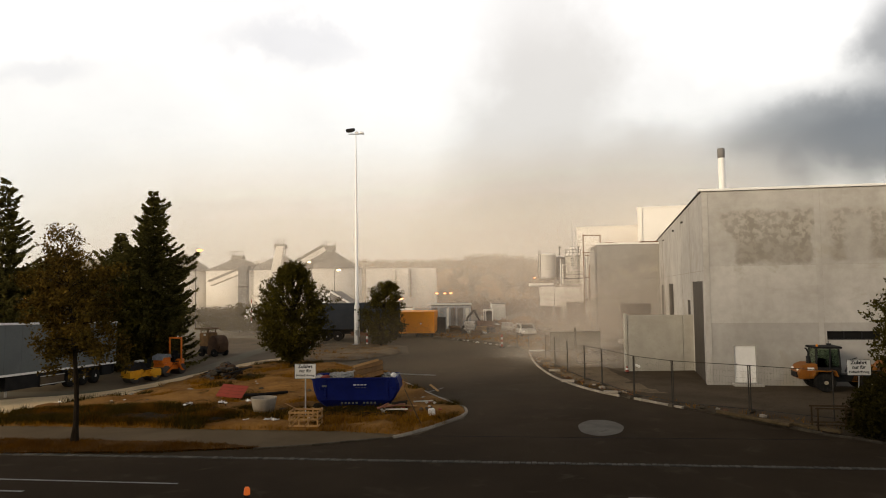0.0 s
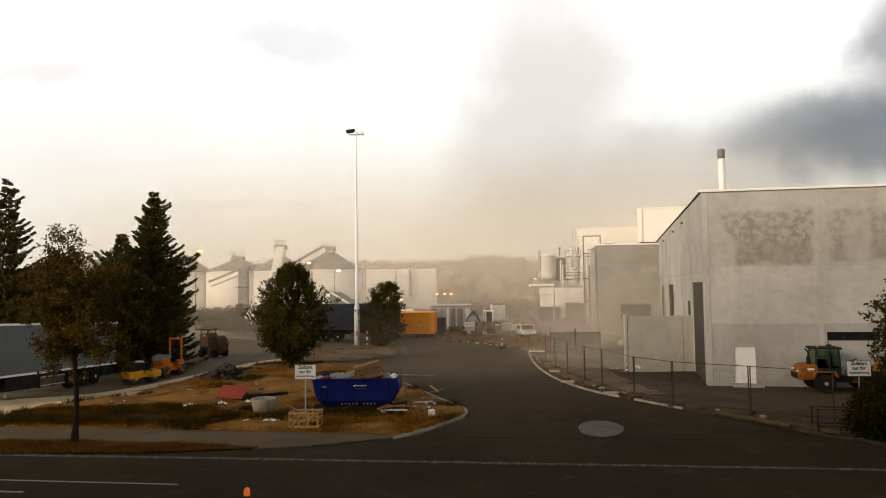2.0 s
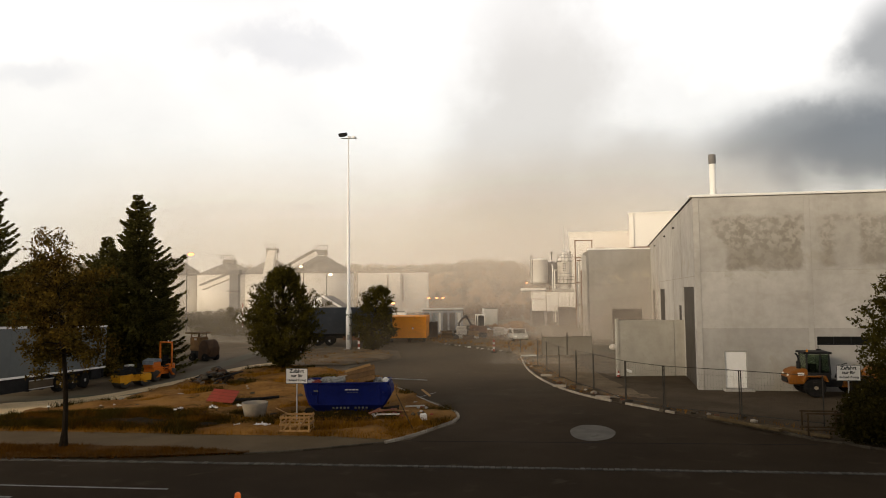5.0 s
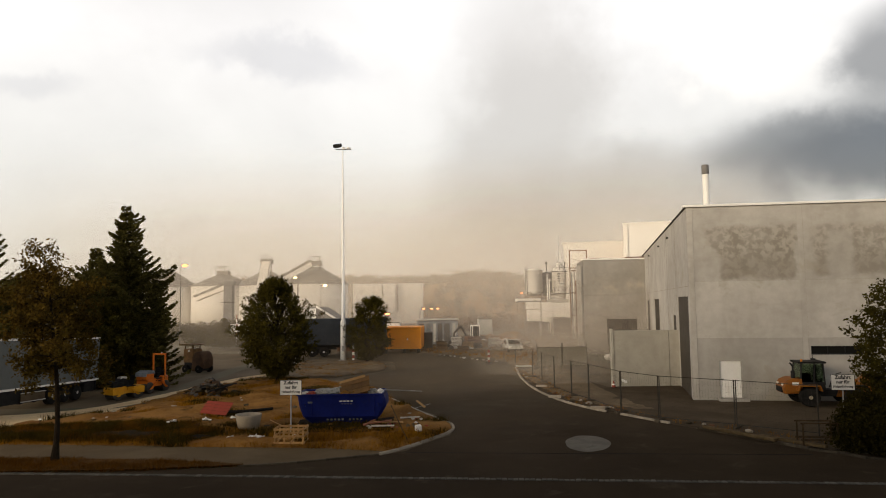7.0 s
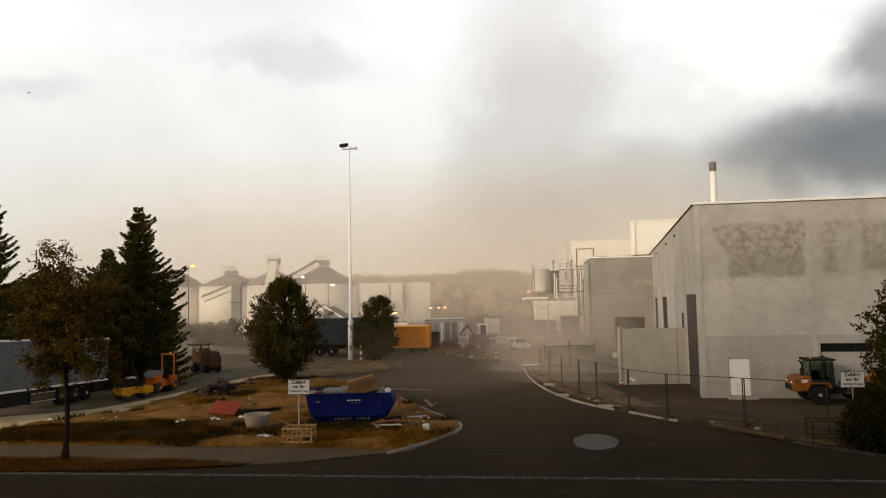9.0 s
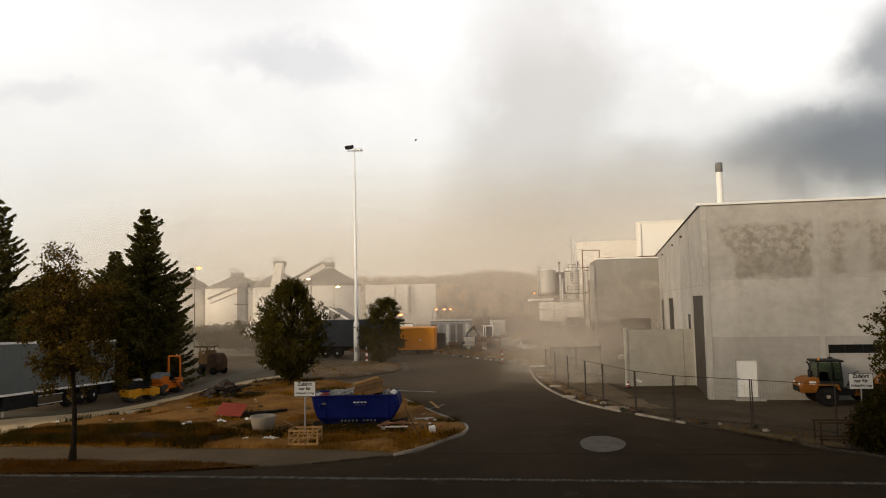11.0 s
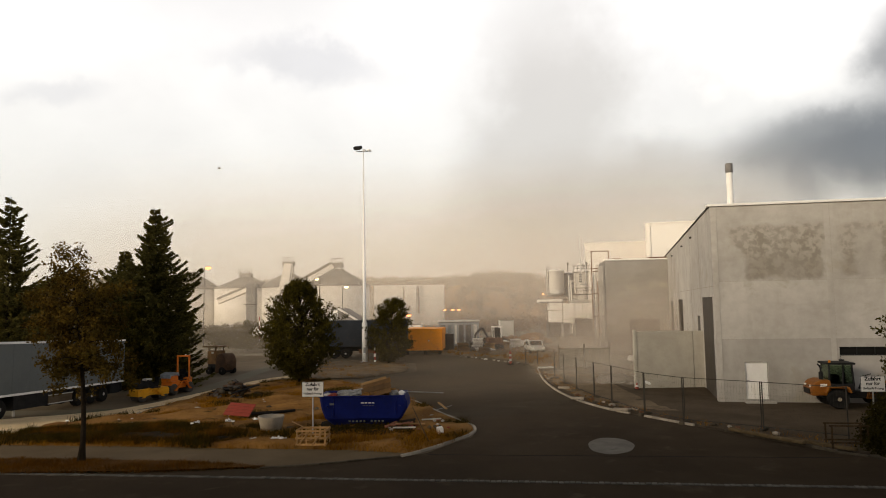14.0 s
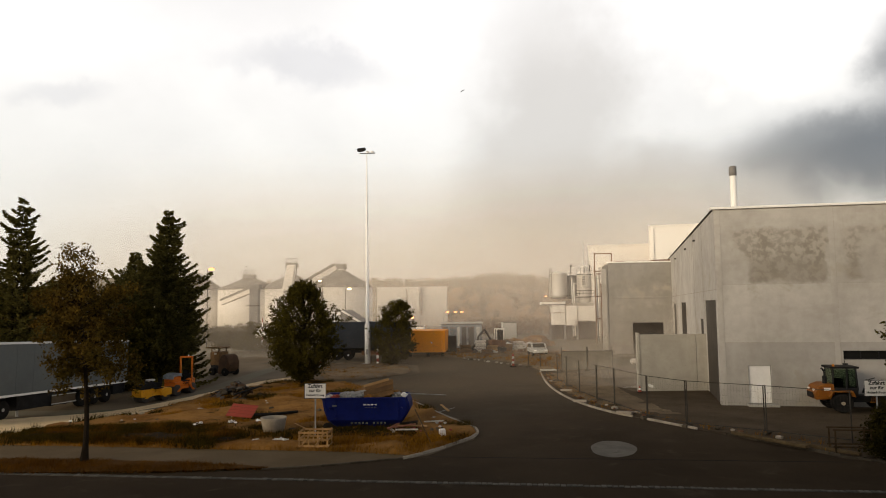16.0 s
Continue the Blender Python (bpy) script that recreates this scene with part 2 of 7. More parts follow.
BLACK_PAINT = surface("black_paint", (0.008, 0.008, 0.009), (0.02, 0.02, 0.02), 0.6, big=2, fine=12, bump=0.05, spec=0.12)
ORANGE = surface("orange_paint", (0.60, 0.125, 0.006), (0.72, 0.18, 0.010), 0.5, big=1.5, fine=9, bump=0.05, spots=(0.30, 0.09, 0.02), spot_scale=3)
YELLOW = surface("yellow_machine_paint", (0.62, 0.27, 0.009), (0.75, 0.35, 0.014), 0.5, big=1.5, fine=9, bump=0.05, spots=(0.28, 0.15, 0.03), spot_scale=3)
LOADER_PAINT = surface("orange_yellow_loader_paint", (0.20, 0.062, 0.005), (0.28, 0.098, 0.008), 0.5, big=1.5, fine=9, bump=0.05, spots=(0.25, 0.12, 0.03), spot_scale=3)
BOX_ORANGE = surface("orange_tarpaulin", (0.82, 0.27, 0.008), (0.92, 0.33, 0.012), 0.55, big=0.4, fine=4, bump=0.08, spots=(0.62, 0.20, 0.02), spot_scale=0.8)
SKIP_BLUE = surface("blue_skip_paint", (0.0025, 0.007, 0.075), (0.0045, 0.012, 0.115), 0.55, big=1.0, fine=8, bump=0.08, spots=(0.012, 0.016, 0.06), spot_scale=2.5, spec=0.12)
TRAILER_GREY = surface("grey_trailer_skin", (0.088, 0.100, 0.101), (0.114, 0.128, 0.129), 0.45, big=0.4, fine=6, bump=0.03, spots=(0.12, 0.13, 0.135), spot_scale=0.8)
PALE_BLUE = surface("pale_blue_paint", (0.13, 0.145, 0.165), (0.22, 0.235, 0.25), 0.6, big=0.8, fine=6, bump=0.05, spots=(0.5, 0.48, 0.44), spot_scale=1.2)
NAVY = surface("dark_blue_tarpaulin", (0.012, 0.016, 0.022), (0.022, 0.027, 0.036), 0.7, big=0.5, fine=5, bump=0.08)
WOOD = surface("raw_pine", (0.27, 0.15, 0.055), (0.42, 0.25, 0.10), 0.8, big=2, fine=14, bump=0.2, per_piece=0.2)
BOARD = surface("brown_board", (0.075, 0.038, 0.013), (0.15, 0.08, 0.028), 0.8, big=2, fine=14, bump=0.2, per_piece=0.25)
PALE_RUBBLE = surface("pale_rubble", (0.32, 0.30, 0.27), (0.55, 0.52, 0.47), 0.9, big=2, fine=10, bump=0.3, per_piece=0.3, island=0.35)
BRICK_RED = surface("red_plastic", (0.20, 0.028, 0.016), (0.29, 0.048, 0.028), 0.6, big=2, fine=10, bump=0.1)
SHEET_WHITE = surface("white_sheet_metal", (0.70, 0.67, 0.62), (0.80, 0.77, 0.72), 0.55, big=0.15, fine=3, bump=0.03, spots=(0.52, 0.49, 0.44), spot_scale=0.35)
ROOF_GREY = surface("grey_silo_roof", (0.13, 0.125, 0.12), (0.20, 0.19, 0.18), 0.7, big=0.3, fine=4, bump=0.05)
RUST = surface("rusty_plate", (0.09, 0.04, 0.02), (0.17, 0.08, 0.04), 0.85, big=1, fine=9, bump=0.2)
DARK_RUST = surface("dark_rusty_plate", (0.042, 0.021, 0.010), (0.090, 0.045, 0.020), 0.85, big=1.5, fine=9, bump=0.2)
INSIDE = surface("dim_interior", (0.05, 0.045, 0.04), (0.09, 0.08, 0.07), 0.9, big=0.5, fine=5, bump=0.1)
OLD_TIMBER = surface("old_timber", (0.040, 0.026, 0.013), (0.085, 0.056, 0.030), 0.95, big=2, fine=12, bump=0.2, spec=0.05)
FENCE_STEEL = surface("dull_fence_steel", (0.035, 0.031, 0.026), (0.07, 0.062, 0.052), 0.8, big=2, fine=12, bump=0.05, spec=0.1)
TRODDEN = surface("trodden_forecourt", (0.064, 0.046, 0.029), (0.112, 0.085, 0.057), 0.95, big=0.4, fine=10, bump=0.3, spec=0.05)
BANK = surface("bare_earth_bank", (0.27, 0.150, 0.062), (0.46, 0.280, 0.130), 0.95, big=0.08, fine=1.0, bump=0.3, spots=(0.07, 0.055, 0.022), spot_scale=0.12, spec=0.05)
DARK_GLASS = glass("dark_glass", (0.012, 0.012, 0.011), 0.2, 0.25)
CAB_GLASS = clear_glass("tinted_cab_glass", (0.42, 0.50, 0.40))
CHROME = surface("bright_metal", (0.6, 0.6, 0.6), (0.7, 0.7, 0.7), 0.25, 1.0, big=3, fine=10, bump=0.02)
SODIUM = glow("sodium_lamp", (1.0, 0.34, 0.13), 4.0)
WARM_LAMP = glow("warm_lamp", (1.0, 0.74, 0.44), 6.0)
AMBER = glow("amber_lamp", (1.0, 0.20, 0.03), 0.3)


def haze_tint(m):
    """Haze painted into the colour: the far stretch of the road turns paler, in uneven drifts."""
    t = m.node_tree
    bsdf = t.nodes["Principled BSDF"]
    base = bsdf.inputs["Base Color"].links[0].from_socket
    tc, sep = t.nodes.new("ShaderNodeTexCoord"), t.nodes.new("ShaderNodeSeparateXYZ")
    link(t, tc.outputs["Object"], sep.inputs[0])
    far_y = math_node(t, "ADD", sep.outputs[1], math_node(t, "MULTIPLY", math_node(t, "SUBTRACT", noise_node(t, tc.outputs["Object"], 0.22, 5.0), 0.5), 22.0))
    k = smooth_node(t, far_y, 20.0, 60.0, 0.0, 0.42)
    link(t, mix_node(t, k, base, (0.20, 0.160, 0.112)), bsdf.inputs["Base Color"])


haze_tint(ASPHALT)


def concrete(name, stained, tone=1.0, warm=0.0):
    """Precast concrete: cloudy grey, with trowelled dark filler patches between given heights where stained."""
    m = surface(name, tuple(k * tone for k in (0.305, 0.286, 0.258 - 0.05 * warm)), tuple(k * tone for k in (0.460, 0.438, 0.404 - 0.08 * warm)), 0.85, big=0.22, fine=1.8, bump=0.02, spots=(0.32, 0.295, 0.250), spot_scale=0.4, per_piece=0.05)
    t = m.node_tree
    bsdf = t.nodes["Principled BSDF"]
    base = bsdf.inputs["Base Color"].links[0].from_socket
    tc, sep = t.nodes.new("ShaderNodeTexCoord"), t.nodes.new("ShaderNodeSeparateXYZ")
    link(t, tc.outputs["Object"], sep.inputs[0])
    x, _, z = sep.outputs
    # casting runs and damp blotches, stretched upwards and sideways
    for scale, lo, hi, amount, colour in (((1.0, 1.0, 0.12), 0.50, 0.76, 0.22, (0.25, 0.225, 0.185)), ((0.25, 0.25, 1.1), 0.52, 0.74, 0.30, (0.27, 0.245, 0.205)), ((0.5, 0.5, 0.5), 0.55, 0.75, 0.25, (0.52, 0.495, 0.45))):
        st = t.nodes.new("ShaderNodeMapping")
        st.inputs["Scale"].default_value = scale
        link(t, tc.outputs["Object"], st.inputs[0])
        base = mix_node(t, smooth_node(t, noise_node(t, st.outputs[0], 1.0, 5.0, 0.62), lo, hi, 0.0, amount), base, colour)
    if stained:
        wob = math_node(t, "MULTIPLY", math_node(t, "SUBTRACT", noise_node(t, tc.outputs["Object"], 1.3, 3.0), 0.5), 0.9)
        zz, xx = math_node(t, "ADD", z, wob), math_node(t, "ADD", x, wob)
        rise = math_node(t, "MULTIPLY", smooth_node(t, zz, 6.45, 6.75), smooth_node(t, zz, 9.25, 9.6, 1.0, 0.0))
        # the first patch is narrower below, the second has a pale gap
        left = smooth_node(t, math_node(t, "ADD", xx, smooth_node(t, zz, 7.9, 8.5, -0.75, 0.0)), 0.75, 1.15)
        run1 = math_node(t, "MULTIPLY", left, smooth_node(t, xx, 5.45, 5.7, 1.0, 0.0))
        gap = math_node(t, "MULTIPLY", smooth_node(t, xx, 7.0, 7.4), smooth_node(t, xx, 8.3, 8.7, 1.0, 0.0))
        run2 = math_node(t, "MULTIPLY", smooth_node(t, xx, 6.3, 6.7, 0.0, 0.85), math_node(t, "SUBTRACT", 1.0, math_node(t, "MULTIPLY", gap, smooth_node(t, zz, 8.9, 9.2, 0.75, 0.1))))
        tone_n = smooth_node(t, noise_node(t, tc.outputs["Object"], 0.5, 3.0, 0.5), 0.34, 0.6, 0.7, 1.0)
        k = math_node(t, "MULTIPLY", rise, math_node(t, "MULTIPLY", tone_n, math_node(t, "MAXIMUM", run1, run2)))
        blot = smooth_node(t, noise_node(t, tc.outputs["Object"], 2.5, 3.0, 0.55, 0.3), 0.40, 0.60)
        low = smooth_node(t, zz, 7.3, 8.3)
        mott = mix_node(t, math_node(t, "MULTIPLY", blot, math_node(t, "ADD", math_node(t, "MULTIPLY", low, 0.6), 0.4)), (0.175, 0.152, 0.122), (0.335, 0.305, 0.26))
        base = mix_node(t, math_node(t, "MULTIPLY", k, 0.76), base, mott)
    link(t, base, bsdf.inputs["Base Color"])
    return m


CONCRETE_FRONT = concrete("stained_precast_concrete", True)
CONCRETE = concrete("precast_concrete", False)
CONCRETE_PALE = concrete("pale_precast_concrete", False, 1.06)
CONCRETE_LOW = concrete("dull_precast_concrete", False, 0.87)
OPENING_DARK = surface("dark_opening_fill", (0.040, 0.034, 0.027), (0.070, 0.060, 0.050), 0.6, big=0.8, fine=8, bump=0.05, spec=0.15)
ANNEX_CONCRETE = concrete("weathered_annex_concrete", False, 0.66)
WALL_CONCRETE = concrete("sandy_precast_concrete", False, 0.98, 0.22)
PALE_TRIM = surface("pale_steel_trim", (0.30, 0.28, 0.25), (0.42, 0.40, 0.36), 0.6, big=2, fine=12)
JOINT = surface("joint_mortar", (0.25, 0.23, 0.195), (0.31, 0.285, 0.245), 0.9, big=1, fine=10)


# ---- mesh helpers ----
def mesh_of(bm, name):
    me = bpy.data.meshes.new(name)
    bm.to_mesh(me)
    bm.free()
    return me


def part(name, bm, material, parent=None, label="", m=None):
    ob = new(name, mesh_of(bm, name) if isinstance(bm, bmesh.types.BMesh) else bm)
    if material is not None and not ob.data.materials:
        ob.data.materials.append(material)
    ob.parent = parent
    if m is not None:
        ob.matrix_basis = m
    return tagged(ob, label)


def thing(name, m, label, category, group="", kind=""):
    ob = new(name)
    ob.empty_display_size = 0.3
    ob.matrix_basis = m
    return tagged(ob, label, category, group, kind)


def solid(name, bm, material, m, label, category, group="", kind=""):
    return tagged(part(name, bm, material, None, "", m), label, category, group, kind)


def box(bm, x, y, z, sx, sy, sz, m=None, bevel=0.0):
    """A box centred in x and y, standing on z."""
    b = bmesh.ops.create_cube(bm, size=1.0, matrix=(m or Matrix()) @ Matrix.Translation((x, y, z + sz / 2)) @ Matrix.Diagonal((sx, sy, sz, 1)))
    if bevel:
        edges = list({e for v in b["verts"] for e in v.link_edges})
        bmesh.ops.bevel(bm, geom=edges, offset=bevel, segments=2, affect="EDGES", profile=0.5)
    return bm


def B(x, y, z, sx, sy, sz, m=None, bevel=0.0):
    return box(bmesh.new(), x, y, z, sx, sy, sz, m, bevel)


def rod(bm, a, b, r0, r1=None, seg=8, caps=True):
    a, b = Vector(a), Vector(b)
    d = b - a
    q = d.to_track_quat("Z", "Y").to_matrix().to_4x4()
    bmesh.ops.create_cone(bm, cap_ends=caps, segments=seg, radius1=r0, radius2=r0 if r1 is None else r1, depth=d.length,
                          matrix=Matrix.Translation((a + b) / 2) @ q)
    return bm


def R(a, b, r0, r1=None, seg=8):
    return rod(bmesh.new(), a, b, r0, r1, seg)


def tube(bm, pts, r, seg=6):
    for a, b in zip(pts, pts[1:]):
        rod(bm, a, b, r, r, seg)
    return bm


def prism(profile, depth, axis="y"):
    """A profile in x and z, pushed out symmetrically along y."""
    bm = bmesh.new()
    vs = [bm.verts.new((x, -depth / 2, z)) for x, z in profile]
    f = bm.faces.new(vs)
    r = bmesh.ops.extrude_face_region(bm, geom=[f])
    bmesh.ops.translate(bm, verts=[v for v in r["geom"] if isinstance(v, bmesh.types.BMVert)], vec=(0, depth, 0))
    bmesh.ops.recalc_face_normals(bm, faces=bm.faces[:])
    return bm


def lathe(profile, seg=24):
    """A ring of (radius, height) pairs turned round z."""
    bm = bmesh.new()
    rings = [[bm.verts.new((r * math.cos(2 * math.pi * i / seg), r * math.sin(2 * math.pi * i / seg), z)) for i in range(seg)] for r, z in profile]
    for a, b in zip(rings, rings[1:]):
        for i in range(seg):
            bm.faces.new((a[i], a[(i + 1) % seg], b[(i + 1) % seg], b[i]))
    bm.faces.new(rings[0][::-1])
    bm.faces.new(rings[-1])
    return bm


def smooth(ob):
    for p in ob.data.polygons:
        p.use_smooth = True
    return ob


def quads_mesh(name, verts, per=4):
    """A mesh of loose faces, each of the next few corners."""
    co = np.concatenate(verts) if isinstance(verts[0], np.ndarray) and verts[0].ndim == 2 else np.array(verts)
    n = len(co) // per
    me = bpy.data.meshes.new(name)
    me.vertices.add(len(co))
    me.vertices.foreach_set("co", co.astype(np.float32).ravel())
    me.loops.add(len(co))
    me.loops.foreach_set("vertex_index", np.arange(len(co), dtype=np.int32))
    me.polygons.add(n)
    me.polygons.foreach_set("loop_start", np.arange(n, dtype=np.int32) * per)
    me.update(calc_edges=True)
    return me


def sstep(v):
    v = min(1.0, max(0.0, v))
    return v * v * (3 - 2 * v)


def gz(x, y):
    """The ground's height: level, with the lorry yard lying a little lower."""
    return -0.6 * sstep((-x - 13.5) / 7.0) * sstep((y - 33.0) / 10.0)


# ---- ground ----
def inside(poly, x, y):
    c = False
    for (x1, y1), (x2, y2) in zip(poly, poly[1:] + poly[:1]):
        if (y1 > y) != (y2 > y) and x < (x2 - x1) * (y - y1) / (y2 - y1) + x1:
            c = not c
    return c


def sheet(name, poly, lift, material, step=2.0, rough_amp=0.0, label="", category="ground"):
    """A patch of ground that follows the terrain, cut into a grid."""
    bm = bmesh.new()
    bm.faces.new([bm.verts.new((x, y, 0)) for x, y in poly])
    for axis in (0, 1):
        lo, hi = min(p[axis] for p in poly), max(p[axis] for p in poly)
        k = math.ceil(lo / step) * step
        while k < hi:
            co, no = [0, 0, 0], [0, 0, 0]
            co[axis], no[axis] = k, 1
            bmesh.ops.bisect_plane(bm, geom=bm.verts[:] + bm.edges[:] + bm.faces[:], plane_co=co, plane_no=no)
            k += step
    bmesh.ops.triangulate(bm, faces=bm.faces[:])
    rim = {v for e in bm.edges if e.is_boundary for v in e.verts}
    for v in bm.verts:
        bump = 0.0 if v in rim else rough_amp * (0.4 + noise.fractal(Vector((v.co.x * 0.55, v.co.y * 0.55, 3.1)), 1.0, 2.0, 4))
        v.co.z = gz(v.co.x, v.co.y) + lift + bump
    bmesh.ops.recalc_face_normals(bm, faces=bm.faces[:])
    if sum(f.normal.z for f in bm.faces) < 0:
        bmesh.ops.reverse_faces(bm, faces=bm.faces[:])
    ob = solid(name, bm, material, Matrix(), label, category, kind="structure")
    return smooth(ob)


def far_ground():
    bm = bmesh.new()
    lines = sorted({*range(-60, 62, 4), *range(-2000, -60, 97), *range(158, 2100, 97)})
    ys = sorted({*range(-60, 100, 4), *range(-1500, -60, 120), *range(196, 2400, 97)})
    grid = [[bm.verts.new((x, y, gz(x, y) - 0.03)) for x in lines] for y in ys]
    for a, b in zip(grid, grid[1:]):
        for i in range(len(lines) - 1):
            bm.faces.new((a[i], a[i + 1], b[i + 1], b[i]))
    smooth(solid("ground", bm, FIELD, Matrix(), "dry dusty earth stretching to the hazy horizon", "ground", kind="structure"))


ISLAND = [(-21.5, 29.6), (-18.5, 28.85), (-13.5, 28.25), (-8.7, 27.5), (-4.1, 26.9), (-1.7, 26.15), (-1.42, 26.4), (-0.75, 27.33), (0.0, 28.6), (0.55, 29.58), (0.86, 30.63), (0.82, 31.79),
          (0.48, 32.6), (-0.36, 34.8), (-1.16, 37.0), (-2.36, 40.5), (-3.3, 42.4), (-5.5, 46.5), (-9.0, 52.0), (-12.0, 52.9), (-13.4, 50.9), (-15.3, 47.8), (-16.5, 45.8), (-17.0, 42.5),
          (-17.2, 39.1), (-17.8, 36.8), (-18.6, 35.4), (-19.3, 34.2), (-19.5, 32.0), (-20.4, 31.2)]
KERB_ISLAND = [(-1.75, 25.95), (-1.42, 26.35), (-0.70, 27.33), (0.03, 28.58), (0.60, 29.55), (0.92, 30.63), (0.87, 31.79), (0.53, 32.6), (-0.31, 34.8), (-1.1, 37.0), (-2.3, 40.4), (-3.2, 42.4)]
KERB_YARD = [(7.0, 58.0), (6.7, 54.0), (6.45, 50.0), (6.4, 45.5), (6.65, 41.5), (7.2, 38.3), (8.0, 35.8), (9.0, 33.9), (10.4, 31.3), (11.3, 29.8), (12.4, 27.8), (13.7, 25.3)]
TURF = [(-18.9, 29.6), (-16.8, 29.0), (-12.1, 28.5), (-9.0, 28.3), (-8.8, 29.7), (-10.1, 31.3), (-12.2, 32.2), (-15.8, 32.5), (-17.5, 32.2), (-18.9, 31.4)]
VERGE = [(-40, 28.0), (-16.8, 26.25), (-12.3, 25.75), (-7.8, 24.9), (-6.4, 24.42), (-10.1, 24.0), (-15.1, 24.05), (-40, 27.0)]
MAST_PATCH = [(-9.7, 53.3), (-7.1, 52.9), (-4.2, 56.7), (-3.7, 59.0), (-4.6, 64.7), (-8.2, 69.8), (-12.4, 67.7), (-12.0, 60.2)]


def gutter(x):
    return 22.23 - 0.119 * x


def make_ground():
    far_ground()
    sheet("yard_asphalt", [(-75, 25), (16, 25), (16, 57), (12, 84), (-75, 96)], -0.012, OLD_ASPHALT, 2.0, 0, "worn dusty grey asphalt of the yard")
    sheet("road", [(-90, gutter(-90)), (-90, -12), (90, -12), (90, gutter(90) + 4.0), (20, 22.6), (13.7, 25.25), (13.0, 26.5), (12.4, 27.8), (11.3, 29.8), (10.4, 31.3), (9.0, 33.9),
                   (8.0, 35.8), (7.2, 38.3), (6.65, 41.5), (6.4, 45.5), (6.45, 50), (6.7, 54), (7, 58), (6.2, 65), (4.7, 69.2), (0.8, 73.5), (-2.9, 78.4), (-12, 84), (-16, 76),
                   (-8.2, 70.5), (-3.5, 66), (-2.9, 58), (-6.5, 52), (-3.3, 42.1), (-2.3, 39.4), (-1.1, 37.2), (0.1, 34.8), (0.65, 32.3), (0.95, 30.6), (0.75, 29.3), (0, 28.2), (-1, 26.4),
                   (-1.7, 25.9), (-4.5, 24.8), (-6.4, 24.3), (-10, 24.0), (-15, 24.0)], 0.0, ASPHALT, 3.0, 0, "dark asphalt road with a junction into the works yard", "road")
    sheet("pavement", [(-60, 33), (-18.5, 28.85), (-13.5, 28.25), (-8.7, 27.5), (-4.1, 26.9), (-1.7, 26.15), (-1.75, 25.95), (-4.5, 24.85), (-6.4, 24.4), (-7.8, 24.9), (-12.3, 25.75), (-16.8, 26.25), (-60, 30)],
          0.05, PAVING, 3.0, 0, "grey paved footpath along the road", "pavement")
    sheet("dry_verge", VERGE, 0.06, VERGE_SOIL, 0.7, 0.05, "dry grass verge between road and footpath")
    sheet("soil_island", ISLAND, 0.06, SOIL, 0.6, 0.22, "rough dry soil island with weeds and rubble")
    # dark soil sheet paints the skip's shadow onto the island
    sheet("skip_shade", [(-6.5, 29.2), (-1.7, 28.9), (-1.2, 31.0), (-1.5, 33.4), (-6.3, 33.4)], 0.075, DARK_SOIL, 0.6, 0.22, "dark soil patch standing in for the shade round the waste skip")
    sheet("dark_turf", TURF, 0.12, DARK_SOIL, 0.6, 0.22, "dark turf band on the soil island")
    sheet("mast_island", MAST_PATCH, 0.06, DUSTY_SOIL, 0.8, 0.15, "dry earth patch round the lighting mast")
    sheet("gravel_strip", [(-22.5, 29.8), (-20.4, 31.2), (-19.5, 32.0), (-19.3, 34.2), (-18.6, 35.4), (-17.8, 36.8), (-17.2, 39.1), (-17.0, 42.5), (-16.5, 45.8), (-15.3, 47.8), (-13.4, 50.9), (-12.0, 52.9), (-12.6, 56.2),
                           (-14.6, 53.8), (-16.3, 50.8), (-17.9, 48.0), (-19.0, 46.0), (-20.2, 43.6), (-21.2, 42.0), (-22.2, 40.8), (-23.2, 39.2), (-24.2, 37.4), (-25.0, 35.4), (-28.0, 31.5)],
          0.03, GRAVEL, 0.8, 0.06, "pale gravel strip beside the lorry yard")
    sheet("works_soil", [(13.8, 25.4), (26, 22.0), (45, 20), (45, 33.2), (16, 37.2), (14.2, 37.8), (15.6, 44), (11.2, 44.4), (8.9, 57.5), (7.1, 58), (6.8, 54), (6.55, 50), (6.5, 45.5), (6.75, 41.5), (7.3, 38.3),
                         (8.1, 35.8), (9.1, 33.9), (10.5, 31.3), (11.4, 29.8), (12.5, 27.8)], 0.03, TRODDEN, 0.8, 0.03, "dark trodden soil behind the site fence")
    sheet("dusty_yard", [(7.2, 56.5), (6.9, 50), (6.9, 45), (7.2, 41.5), (8.0, 38.3), (9.6, 35.4), (11.2, 35.2), (11.0, 37.2), (10.6, 44.0), (10.9, 57.3)], 0.042, DUSTY_SOIL, 0.8, 0.02, "pale dusty earth behind the site fence")
    sheet("forecourt", [(9.8, 37.5), (13.8, 34.6), (24, 32.5), (40, 29.6), (40, 33.4), (14.3, 37.9), (15.8, 44.3), (10.9, 44.3)], 0.045, TRODDEN, 1.0, 0.0, "dusty asphalt forecourt of the concrete hall")
    sheet("spoil_ground", [(-2.9, 79), (0.8, 74), (4.7, 69.7), (6.2, 65.5), (7.2, 58.5), (12, 58), (14, 84), (6, 96), (-6, 92)], 0.05, DUSTY_SOIL, 1.2, 0.30, "heaped dry earth beside the works road")
    # pale worn patch in the junction
    bm = bmesh.new()
    bmesh.ops.create_circle(bm, cap_ends=True, segments=48, radius=1.0)
